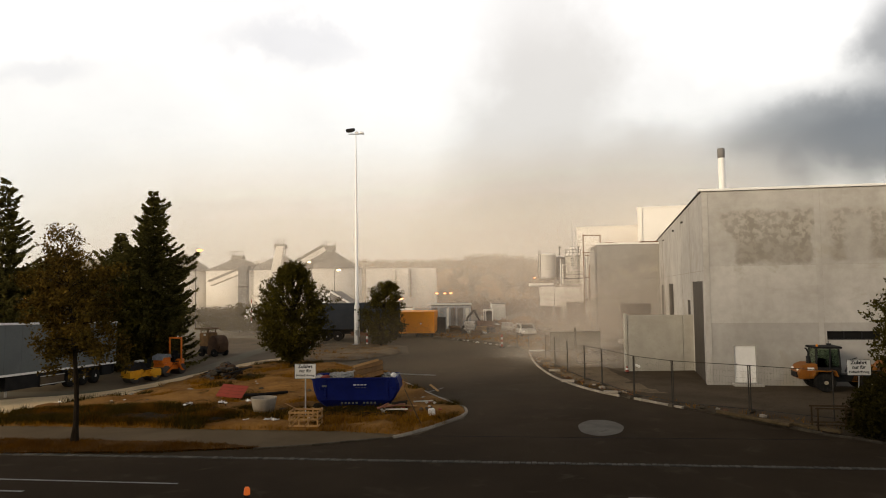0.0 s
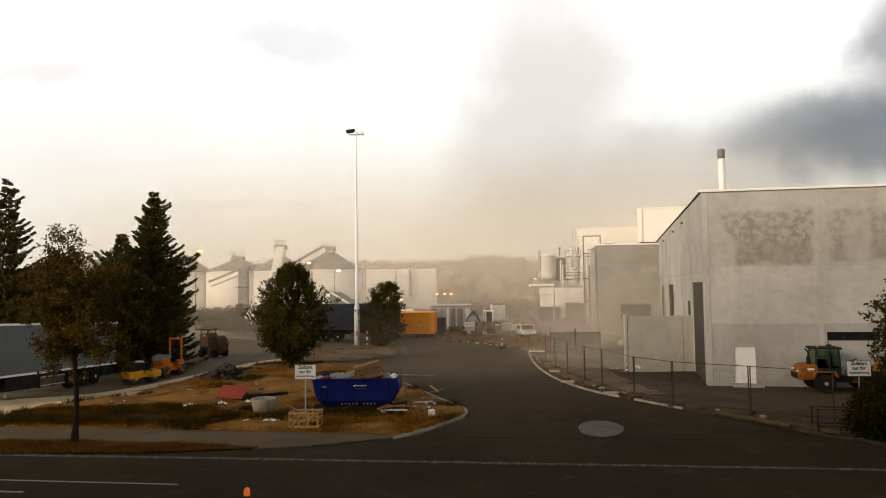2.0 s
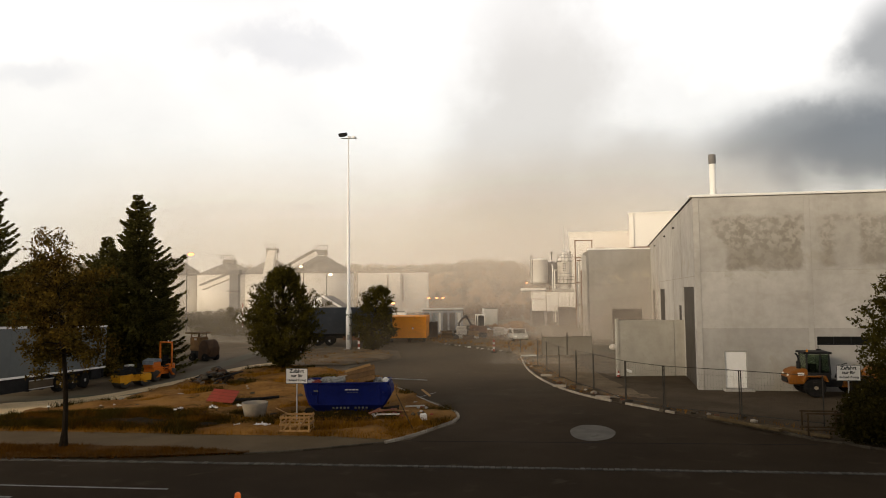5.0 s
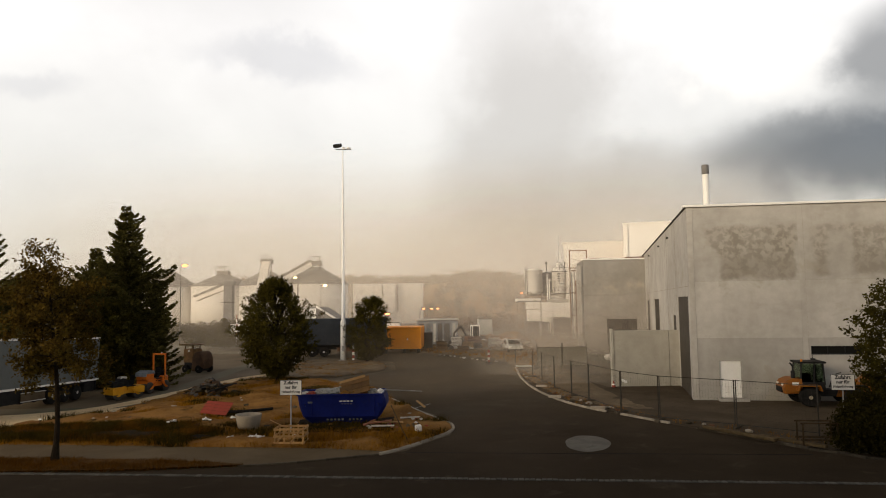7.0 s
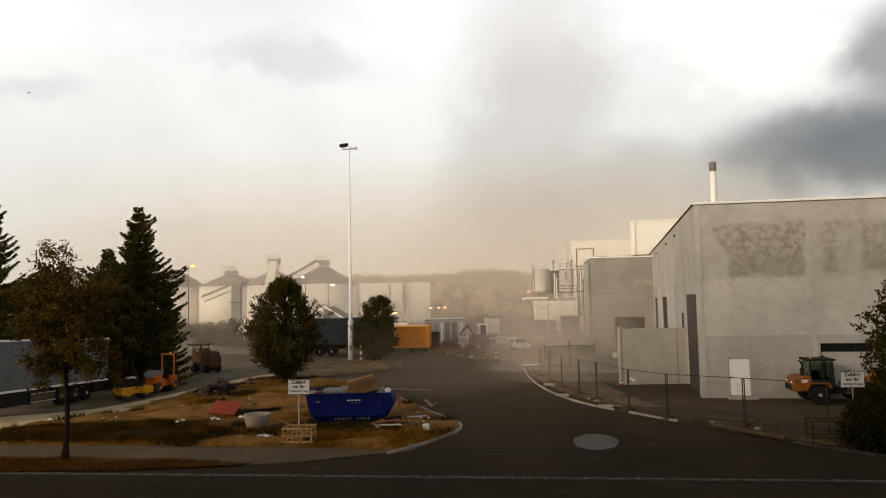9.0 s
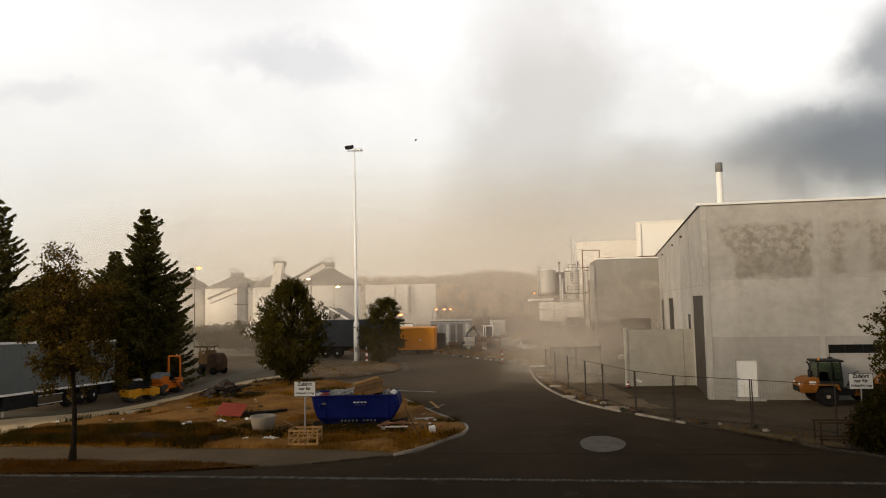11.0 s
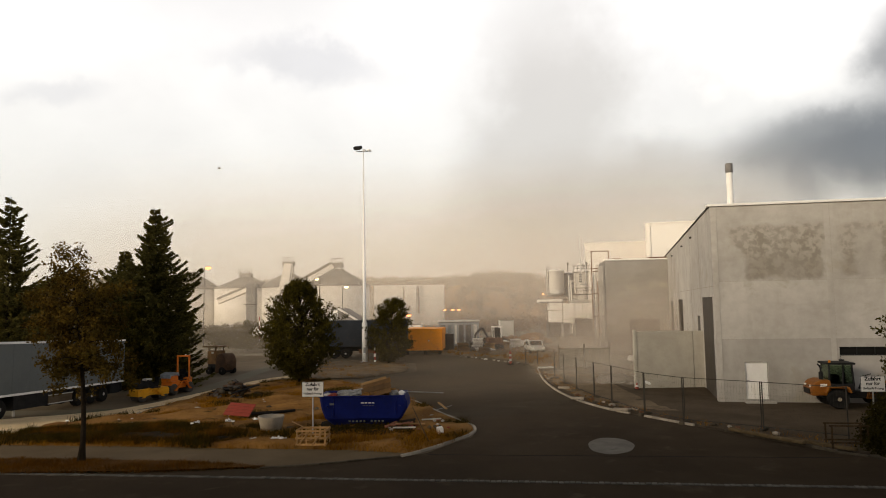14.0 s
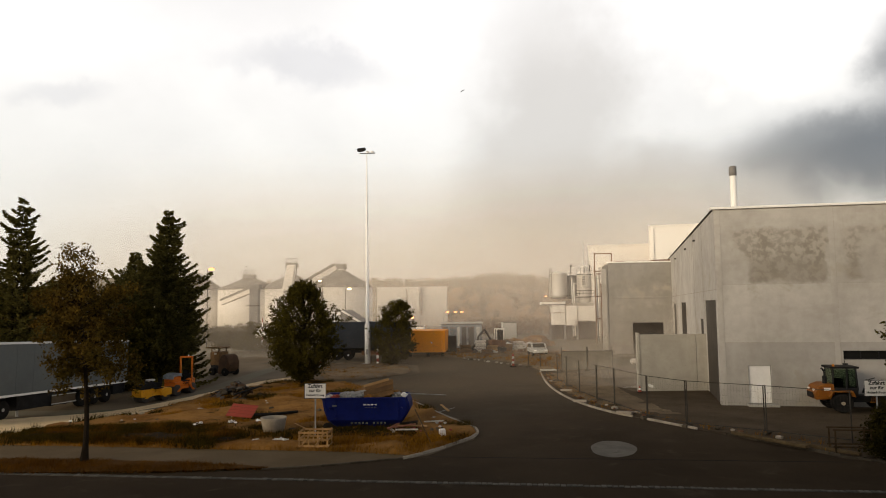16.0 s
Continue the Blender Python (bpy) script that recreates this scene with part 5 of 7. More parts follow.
def scatter(name, label, poly, count, h, w, material, seed, lift=0.08, keep=None, blades=5):
    rng = np.random.default_rng(seed)
    xs, ys = [p[0] for p in poly], [p[1] for p in poly]
    out = []
    n = 0
    while n < count:
        x, y = rng.uniform(min(xs), max(xs)), rng.uniform(min(ys), max(ys))
        n += 1
        if not inside(poly, x, y) or (keep and not keep(x, y)):
            continue
        g = gz(x, y) + lift
        s = 0.5 + 0.9 * (0.5 + noise.noise(Vector((x * 0.8, y * 0.8, seed))))
        for _ in range(blades):
            a, hh = rng.uniform(0, 6.3), h * s * rng.uniform(0.5, 1.3)
            bx, by = x + rng.normal() * 0.09, y + rng.normal() * 0.09
            lx, ly = rng.normal() * 0.4 * hh + 0.15 * hh, rng.normal() * 0.4 * hh
            out += [(bx - w * math.cos(a), by - w * math.sin(a), g - 0.06), (bx + w * math.cos(a), by + w * math.sin(a), g - 0.06), (bx + lx, by + ly, g + hh)]
    solid(name, quads_mesh(name, out, 3), material, Matrix(), label, "grass", kind="stuff")


def make_grass():
    near = lambda x, y: y < 30.6 + 0.5 * noise.noise(Vector((x * 0.6, y, 0))) or noise.noise(Vector((x * 0.4, y * 0.4, 2))) > (0.30 if y < 40 else 0.05)
    scatter("dry_grass", "dry yellow grass at the edge of the soil island", ISLAND, 42000, 0.15, 0.011, DRY_GRASS, 1, 0.10, near)
    weeds = lambda x, y: noise.noise(Vector((x * 0.35, y * 0.5, 9))) + (0.60 if (x < -8.0 and 29.0 < y < 32.6) or (-6.4 < x < -1.6 and 29.3 < y < 31.7) else 0) > (0.16 if y < 32.6 or y > 42 else 0.42)
    scatter("green_weeds", "low dark green weeds on the soil island", ISLAND, 30000, 0.23, 0.020, GREEN_GRASS, 2, 0.10, weeds)
    scatter("turf_weeds", "dense dark weeds on the turf band", TURF, 19000, 0.24, 0.016, GREEN_GRASS, 21, 0.10)
    scatter("turf_straw", "dry straws among the dark weeds", TURF, 6000, 0.28, 0.010, BROWN_GRASS, 22, 0.10, lambda x, y: noise.noise(Vector((x * 0.7, y * 0.9, 5))) > -0.05)
    before_skip = lambda x, y: -6.6 < x < -0.6 and 27.9 < y < 29.3
    scatter("tall_grass", "tall dry grass before the waste skip", ISLAND, 30000, 0.30, 0.012, DRY_GRASS, 8, 0.10, before_skip)
    scatter("verge_grass", "dry brown grass of the roadside verge", VERGE, 26000, 0.09, 0.010, BROWN_GRASS, 3, 0.07)
    scatter("mast_grass", "dry grass round the lighting mast", MAST_PATCH, 900, 0.12, 0.015, DRY_GRASS, 4, 0.1)
    fence_strip = [(6.6, 57), (6.7, 45), (7.3, 39), (9.1, 34.2), (12.6, 28.2), (13.9, 25.6), (15.0, 26.5), (13.0, 29.4), (10.2, 33.5), (8.3, 39), (7.8, 48), (7.8, 57)]
    scatter("fence_weeds", "dry weeds and grass along the site fence", fence_strip, 1900, 0.16, 0.012, DRY_GRASS, 6, 0.06)
    far = [(-2.5, 79), (1.2, 74), (4.9, 70), (6.4, 66), (7.4, 59), (12, 59), (13, 80), (-2, 90)]
    scatter("spoil_grass", "dry grass on the heaped earth", far, 2500, 0.25, 0.03, DRY_GRASS, 7, 0.1)


# ---- vehicles and machines ----
def wheel(parent, x, y, r, w, rim=None, name="wheel"):
    """A wheel whose axle runs along y."""
    wh = part(name, smooth_lathe([(r * 0.62, -w / 2), (r * 0.93, -w / 2), (r, -w * 0.32), (r, w * 0.32), (r * 0.93, w / 2), (r * 0.62, w / 2)]), BLACK, parent, m=pose(x, y, r, 90, 0, 0))
    part("rim", smooth_lathe([(r * 0.25, -w * 0.42), (r * 0.62, -w * 0.36), (r * 0.64, w * 0.36), (r * 0.25, w * 0.42)]), rim or STEEL, wh)
    part("hub", smooth_lathe([(r * 0.2, -w * 0.53), (r * 0.2, w * 0.53)], 12), rim or STEEL, wh)
    return wh


def smooth_lathe(profile, seg=20):
    return lathe(profile, seg)


def make_trailer():
    # x runs forward; the visible flank looks to -y
    a = math.degrees(math.atan2(37.0 - 48.4, -23.75 + 22.75))
    m = pose(-22.75, 48.4, gz(-22.75, 48.4), 0, 0, a)
    t = thing("semi_trailer", m @ pose(0, -1.25, 0, 0, -2.2, 0), "grey box semi-trailer parked on the yard edge", "trailer")
    part("body", B(6.8, 0, 1.2, 13.6, 2.5, 2.78, bevel=0.03), TRAILER_GREY, t)
    for z, h in ((1.14, 0.12), (3.93, 0.10)):
        for y in (1.262, -1.262):
            part("rail", B(6.8, y, z, 13.62, 0.05, h, bevel=0.01), WHITE_PAINT, t, "bright metal edge rail")
    for i in range(1, 10):
        part("seam", B(i * 1.36, 1.253, 1.27, 0.03, 0.012, 2.65), TRAILER_GREY, t)
    part("chassis", B(6.8, 0, 0.75, 13.2, 0.9, 0.4), BLACK_PAINT, t)
    part("bumper", B(0.2, 0, 0.5, 0.15, 2.4, 0.6, bevel=0.03), BLACK_PAINT, t)
    part("mudguard", B(3.6, 0, 1.02, 4.2, 2.3, 0.1), BLACK_PAINT, t)
    part("side_guard", B(6.7, 1.2, 0.42, 2.2, 0.06, 0.5, bevel=0.02), TRODDEN, t, "dull side guard panel")
    for z in (0.40, 0.89):
        part("guard_rail", B(6.7, 1.235, z, 2.25, 0.03, 0.05), PALE_TUB, t)
    # black boxes fill in the shade under the body, a pallet box among them
    for y in (0.82, -0.82):
        part("pallet_shade_box", B(8.3, y, 0.35, 4.6, 0.66, 0.8, bevel=0.03), BLACK_PAINT, t)
        part("rear_shade_box", B(0.9, y, 0.45, 1.2, 0.66, 0.7, bevel=0.03), BLACK_PAINT, t)
    # pale rims and hubs paint in the glint of bright metal
    for x in (2.2, 3.5, 4.8):
        for y in (0.98, -0.98):
            wheel(t, x, y, 0.5, 0.36, PALE_TUB)
    for y in (0.9, -0.9):
        part("support_leg", R((10.2, y, 0.0), (10.2, y, 1.0), 0.07), STEEL, t)
    # tractor unit, cut off by the view's edge
    k = thing("truck_tractor", m @ pose(0, -1.25, 0, 0, -2.2, 0), "dark truck tractor coupled to the grey trailer", "truck")
    part("chassis", B(13.2, 0, 0.6, 6.0, 0.9, 0.35), BLACK_PAINT, k)
    part("cab", prism([(14.1, 0.6), (16.3, 0.6), (16.35, 1.9), (15.9, 3.6), (14.1, 3.8)], 2.4), NAVY, k)
    part("windscreen", prism([(16.36, 1.95), (16.42, 1.95), (15.99, 3.3), (15.93, 3.3)], 2.1), DARK_GLASS, k)
    for x in (11.6, 15.3):
        for y in (1.0, -1.0):
            wheel(k, x, y, 0.5, 0.34, STEEL)


def make_roller(x, y, rz, paint, label, rops, cover):
    m = thing("road_roller", pose(x, y, gz(x, y) + 0.03, 0, 0, rz) @ Matrix.Scale(0.86 if cover else 0.97, 4), label, "road roller", "parked road rollers")
    part("frame", prism([(-1.15, 0.55), (-1.05, 0.95), (-0.1, 1.0), (0.0, 0.62), (0.1, 1.0), (1.05, 0.95), (1.15, 0.55), (0.8, 0.45), (-0.8, 0.45)], 0.9), paint, m)
    for s in (-1, 1):
        d = part("drum", smooth_lathe([(0.36, -0.55), (0.40, -0.52), (0.40, 0.52), (0.36, 0.55)], 26), DARK_STEEL, m, "steel roller drum", pose(0.85 * s, 0, 0.40, 90, 0, 0))
        for k in (-1, 1):
            part("fork", prism([(0.45 * s - 0.1, 0.75), (0.85 * s + 0.14, 0.30), (0.85 * s - 0.12, 0.30), (0.45 * s - 0.35 * s, 0.9)], 0.07), paint, m, m=pose(0, 0.60 * k, 0))
    part("bonnet", B(0.75, 0, 0.95, 0.9, 0.85, 0.42, bevel=0.08), BLACK_PAINT if cover else paint, m, "dark bonnet cover" if cover else "")
    if cover:
        for s in (-1, 1):
            part("drum_guard", prism([(0.42 * s, 0.42), (1.30 * s, 0.42), (1.32 * s, 0.86), (1.20 * s, 0.98), (0.42 * s, 0.92)], 1.24), paint, m, "yellow box guard over the drum")
    part("deck", B(-0.25, 0, 0.95, 0.8, 1.0, 0.08), BLACK_PAINT, m)
    part("seat", B(-0.45, 0, 1.03, 0.45, 0.5, 0.35, bevel=0.06), BLACK, m, "black seat")
    part("backrest", B(-0.68, 0, 1.25, 0.12, 0.48, 0.5, bevel=0.05), BLACK, m)
    part("console", B(0.2, 0, 1.0, 0.18, 0.5, 0.45, bevel=0.04), BLACK_PAINT, m)
    part("steering_wheel", smooth_lathe([(0.16, 0), (0.19, 0.015), (0.16, 0.03)], 16), BLACK, m, m=pose(0.05, 0, 1.5, 0, -35, 0))
    if rops:
        bm = bmesh.new()
        for y in (-0.52, 0.52):
            box(bm, -0.72, y, 0.9, 0.12, 0.1, rops - 0.9, bevel=0.02)
        box(bm, -0.72, 0, rops - 0.12, 0.12, 1.14, 0.12, bevel=0.02)
        part("roll_bar", bm, paint, m, "orange roll-over bar")
        part("rear_body", B(-0.78, 0, 0.52, 0.75, 1.02, 0.62, bevel=0.10), paint, m, "orange rear body")
        part("rear_panel", B(-0.9, 0, 1.14, 0.34, 0.8, 0.34, bevel=0.06), BLACK_PAINT, m)
        part("hood_sheet", prism([(0.25, 1.30), (0.35, 1.58), (0.7, 1.64), (1.22, 1.50), (1.26, 1.22), (1.18, 1.22), (1.14, 1.40), (0.35, 1.40)], 0.92), GREY_COVER, m, "grey-blue plastic sheet over the bonnet")
        for k in (-1, 1):
            part("footplate", B(-0.1, 0.5 * k, 0.8, 0.5, 0.16, 0.06), BLACK_PAINT, m)
        part("beacon", smooth_lathe([(0.04, 0), (0.04, 0.08), (0.02, 0.1)], 10), WHITE_PAINT, m, "", pose(-0.72, 0.2, rops))
    if cover:
        part("sheet", prism([(-0.2, 1.0), (-0.05, 1.45), (0.35, 1.62), (0.75, 1.42), (1.25, 1.38), (1.25, 1.30), (-0.1, 1.0)], 0.8), BLACK_PAINT, m, "dark tarpaulin over the bonnet")
        part("sack", B(0.25, 0.1, 1.55, 0.6, 0.5, 0.16, bevel=0.07), PALE_RUBBLE, m)
    return m


def make_old_loader():
    m = thing("site_dumper", pose(-21.45, 65.0, gz(-21.45, 65.0), 0, 0, -25), "old rusty site dumper with a canopy, parked at the yard back", "dumper")
    part("chassis", B(-0.1, 0, 0.2, 2.1, 1.1, 0.8, bevel=0.08), BLACK_PAINT, m)
    part("engine_box", B(-0.62, 0, 0.9, 1.15, 1.2, 1.25, bevel=0.10), BOARD, m, "dusty brown engine cover")
    part("side_lamp", B(-0.5, -0.62, 1.9, 0.24, 0.05, 0.16, bevel=0.02), PALE_TUB, m)
    for x, y in ((-1.05, -0.5), (-1.05, 0.5), (-0.25, -0.5), (-0.25, 0.5)):
        part("canopy_post", R((x, y, 1.0), (x, y, 2.5), 0.05), BOARD, m)
    part("canopy", B(-0.75, 0, 2.48, 1.75, 1.4, 0.10, bevel=0.03), BOARD, m, "flat brown canopy")
    part("canopy_edge", B(-0.75, -0.71, 2.46, 1.75, 0.03, 0.14), OLD_BEAM, m)
    part("seat", B(-0.6, 0, 1.5, 0.5, 0.5, 0.5, bevel=0.08), BLACK, m)
    pan = part("skip_pan", prism([(-0.15, 0.15), (0.75, 0.12), (1.15, 0.6), (1.2, 1.2), (0.95, 1.75), (0.65, 1.95), (0.25, 1.85), (0.0, 1.4)], 1.5), DARK_RUST, m, "rounded rusty tipping pan")
    part("pan_lip", tube(bmesh.new(), [(1.15, -0.7, 0.5), (1.45, -0.7, 1.05)], 0.06), DARK_RUST, m)
    pb = pan.modifiers.new("edge", "BEVEL")
    pb.width, pb.segments = 0.12, 2
    for x, y in ((-0.8, -0.65), (-0.8, 0.65), (0.75, -0.65), (0.75, 0.65)):
        wheel(m, x, y, 0.36, 0.3, DARK_STEEL)


def make_van():
    v = thing("white_van", pose(-28.6, 105.5, 0.35, 0, 0, 6) @ Matrix.Scale(1.28, 4), "white van parked far back on the works road", "van")
    part("body", prism([(-1.1, 0.35), (1.0, 0.35), (1.1, 0.9), (0.75, 1.1), (0.45, 1.75), (-1.1, 1.8)], 1.7), SHEET_WHITE, v)
    part("windscreen", prism([(0.8, 1.12), (0.76, 1.12), (0.5, 1.68), (0.54, 1.68)], 1.4), DARK_GLASS, v)
    for y in (-0.84, 0.84):
        part("window", prism([(0.05, 1.15), (0.6, 1.15), (0.36, 1.65), (0.05, 1.65)], 0.05), DARK_GLASS, v, m=pose(0, y, 0))
        for x in (-0.7, 0.65):
            wheel(v, x, y * 0.9, 0.3, 0.2)


def make_wheel_loader():
    m = thing("wheel_loader", pose(19.85, 35.3, 0.10, 0, 0, -9.6) @ Matrix.Diagonal((0.95, 0.95, 0.87, 1)), "orange-yellow wheel loader parked before the concrete hall", "wheel loader")
    body = part("engine_cover", prism([(-2.15, 0.65), (-2.22, 1.05), (-2.05, 1.42), (-1.7, 1.56), (-1.25, 1.55), (-1.2, 0.7)], 1.35), LOADER_PAINT, m)
    bmod = body.modifiers.new("edge", "BEVEL")
    bmod.width, bmod.segments = 0.07, 2
    for y in (-0.4, 0.4):
        part("tail_light", B(-2.16, y, 1.12, 0.08, 0.2, 0.14, bevel=0.02), WHITE_PAINT, body)
    part("plate", B(-1.6, -0.69, 1.18, 0.32, 0.03, 0.16), WHITE_PAINT, body, "white side panel")
    part("grille", B(-2.2, 0, 0.75, 0.08, 0.9, 0.3), BLACK_PAINT, body)
    part("exhaust", tube(bmesh.new(), [(-1.6, -0.35, 1.5), (-1.6, -0.35, 2.2), (-1.67, -0.35, 2.36), (-1.75, -0.35, 2.42)], 0.045), BLACK_PAINT, m, "black exhaust pipe")
    part("air_filter", smooth_lathe([(0.09, 1.5), (0.11, 1.6), (0.11, 1.95), (0.05, 2.0)], 14), BLACK_PAINT, m, "", pose(-1.6, -0.35, 0))
    cab = part("cab_base", B(-0.21, 0, 0.85, 1.25, 1.25, 0.5, bevel=0.05), BLACK_PAINT, m, "black cab", pose(-0.5, 0, 0))
    for x, y in ((-0.8, -0.6), (-0.8, 0.6), (0.38, -0.6), (0.38, 0.6), (-0.15, -0.6)):
        part("pillar", R((x, y, 1.2), (x + (0.06 if x < 0 else -0.06), y * 0.95, 2.42), 0.05, seg=6), BLACK_PAINT, cab)
    part("roof", B(-0.21, 0, 2.40, 1.42, 1.32, 0.12, bevel=0.05), BLACK_PAINT, cab)
    for x, y, sx, sy in ((-0.21, -0.6, 1.1, 0.02), (-0.21, 0.6, 1.1, 0.02), (-0.8, 0, 0.02, 1.1), (0.38, 0, 0.02, 1.1)):
        part("window", B(x, y, 1.35, sx, sy, 1.02), CAB_GLASS, cab)
    part("seat", B(-0.35, 0, 1.1, 0.4, 0.5, 0.7, bevel=0.08), BLACK, cab)
    part("chassis", B(0.15, 0, 0.5, 3.4, 0.7, 0.4, bevel=0.04), BLACK_PAINT, m)
    part("front_frame", prism([(0.5, 0.5), (1.5, 0.5), (1.3, 1.3), (0.7, 1.25)], 0.7), LOADER_PAINT, m)
    for x, r in ((-0.98, 0.52), (1.27, 0.52)):
        for y in (-0.8, 0.8):
            wheel(m, x, y, r, 0.42, surface_rim())
            part("mudguard", prism([(x - 0.62, r + 0.35), (x - 0.5, r + 0.68), (x + 0.5, r + 0.68), (x + 0.62, r + 0.35), (x + 0.56, r + 0.35), (x + 0.45, r + 0.62), (x - 0.45, r + 0.62), (x - 0.56, r + 0.35)], 0.45), LOADER_PAINT if x < 0 else BLACK_PAINT, m, m=pose(0, y, 0))
    for y in (-0.33, 0.33):
        part("lift_arm", prism([(0.6, 1.2), (0.7, 1.45), (1.5, 1.5), (2.1, 0.85), (1.95, 0.75), (1.4, 1.3)], 0.12), LOADER_PAINT, m, m=pose(0, y, 0))
    part("tilt_ram", R((0.7, 0, 1.4), (1.9, 0, 1.3), 0.06), CHROME, m)
    b = part("bucket", prism([(1.85, 0.25), (2.75, 0.12), (2.78, 0.2), (2.15, 0.45), (2.15, 1.2), (2.45, 1.62), (2.33, 1.66), (1.95, 1.25)], 1.9), LOADER_PAINT, m)
    part("cutting_edge", B(2.7, 0, 0.10, 0.2, 1.92, 0.04), DARK_STEEL, b)
    for y in (-0.5, 0.45):
        part("work_light", B(0.75, y, 1.55, 0.14, 0.2, 0.14, bevel=0.03), BLACK_PAINT, m)
        part("mirror_arm", tube(bmesh.new(), [(0.6, y, 1.35), (0.85, y, 1.7), (1.1, y, 1.78)], 0.025), BLACK_PAINT, m)
    part("beacon", smooth_lathe([(0.06, 0), (0.06, 0.12), (0.02, 0.15)], 10), AMBER_PLAIN, m, "", pose(-1.2, -0.5, 2.51))


_rim = []


def surface_rim():
    if not _rim:
        _rim.append(surface("dusty_rim", (0.28, 0.23, 0.16), (0.40, 0.34, 0.25), 0.8, big=3, fine=12))
    return _rim[0]


GREY_COVER = surface("grey_blue_sheet", (0.15, 0.165, 0.18), (0.30, 0.32, 0.34), 0.35, big=2, fine=7, bump=0.3)
AMBER_PLAIN = surface("amber_plastic", (0.6, 0.2, 0.02), (0.7, 0.26, 0.03), 0.4)


# ---- skip, signs, crate and rubble ----
def word_mesh(text, size):
    cu = bpy.data.curves.new("words", "FONT")
    cu.body, cu.size, cu.align_x, cu.align_y, cu.extrude, cu.space_line, cu.offset = text, size, "CENTER", "CENTER", 0.002, 1.0, 0.036 * size - 0.0012
    ob = bpy.data.objects.new("words", cu)
    scene.collection.objects.link(ob)
    bpy.context.view_layer.update()
    me = bpy.data.meshes.new_from_object(ob.evaluated_get(bpy.context.evaluated_depsgraph_get()))
    bpy.data.objects.remove(ob)
    me.materials.clear()
    return me


def make_sign(x, y, bottom, rz, label):
    s = thing("information_sign", pose(x, y, gz(x, y), 0, 0, rz), label, "sign", "delivery signs")
    part("post", R((0, 0.03, 0), (0, 0.03, bottom + 0.55), 0.03), STEEL, s)
    p = part("panel", B(0, 0, bottom, 0.92, 0.02, 0.63, bevel=0.008), WHITE_PAINT, s, "white panel with black lettering")
    for i, (text, size) in enumerate((("Zufahrt", 0.20), ("nur für", 0.18), ("Holzanlieferung", 0.122))):
        me = word_mesh(text, size)
        part("lettering", me, BLACK_PAINT, p, m=pose(0, -0.013, bottom + 0.515 - 0.185 * i, 90, 0, 0))
    bm = bmesh.new()
    for z in (0.0, 0.61):
        box(bm, 0, -0.012, bottom + z, 0.92, 0.006, 0.018)
    for xx in (-0.452, 0.452):
        box(bm, xx, -0.012, bottom, 0.016, 0.006, 0.63)
    part("border", bm, BLACK_PAINT, p)
    return s


def lump(rng, size, sub=1):
    bm = bmesh.new()
    bmesh.ops.create_icosphere(bm, subdivisions=sub, radius=1)
    for v in bm.verts:
        v.co = Vector((v.co.x * size[0], v.co.y * size[1], v.co.z * size[2])) * float(rng.uniform(0.75, 1.2))
    return bm


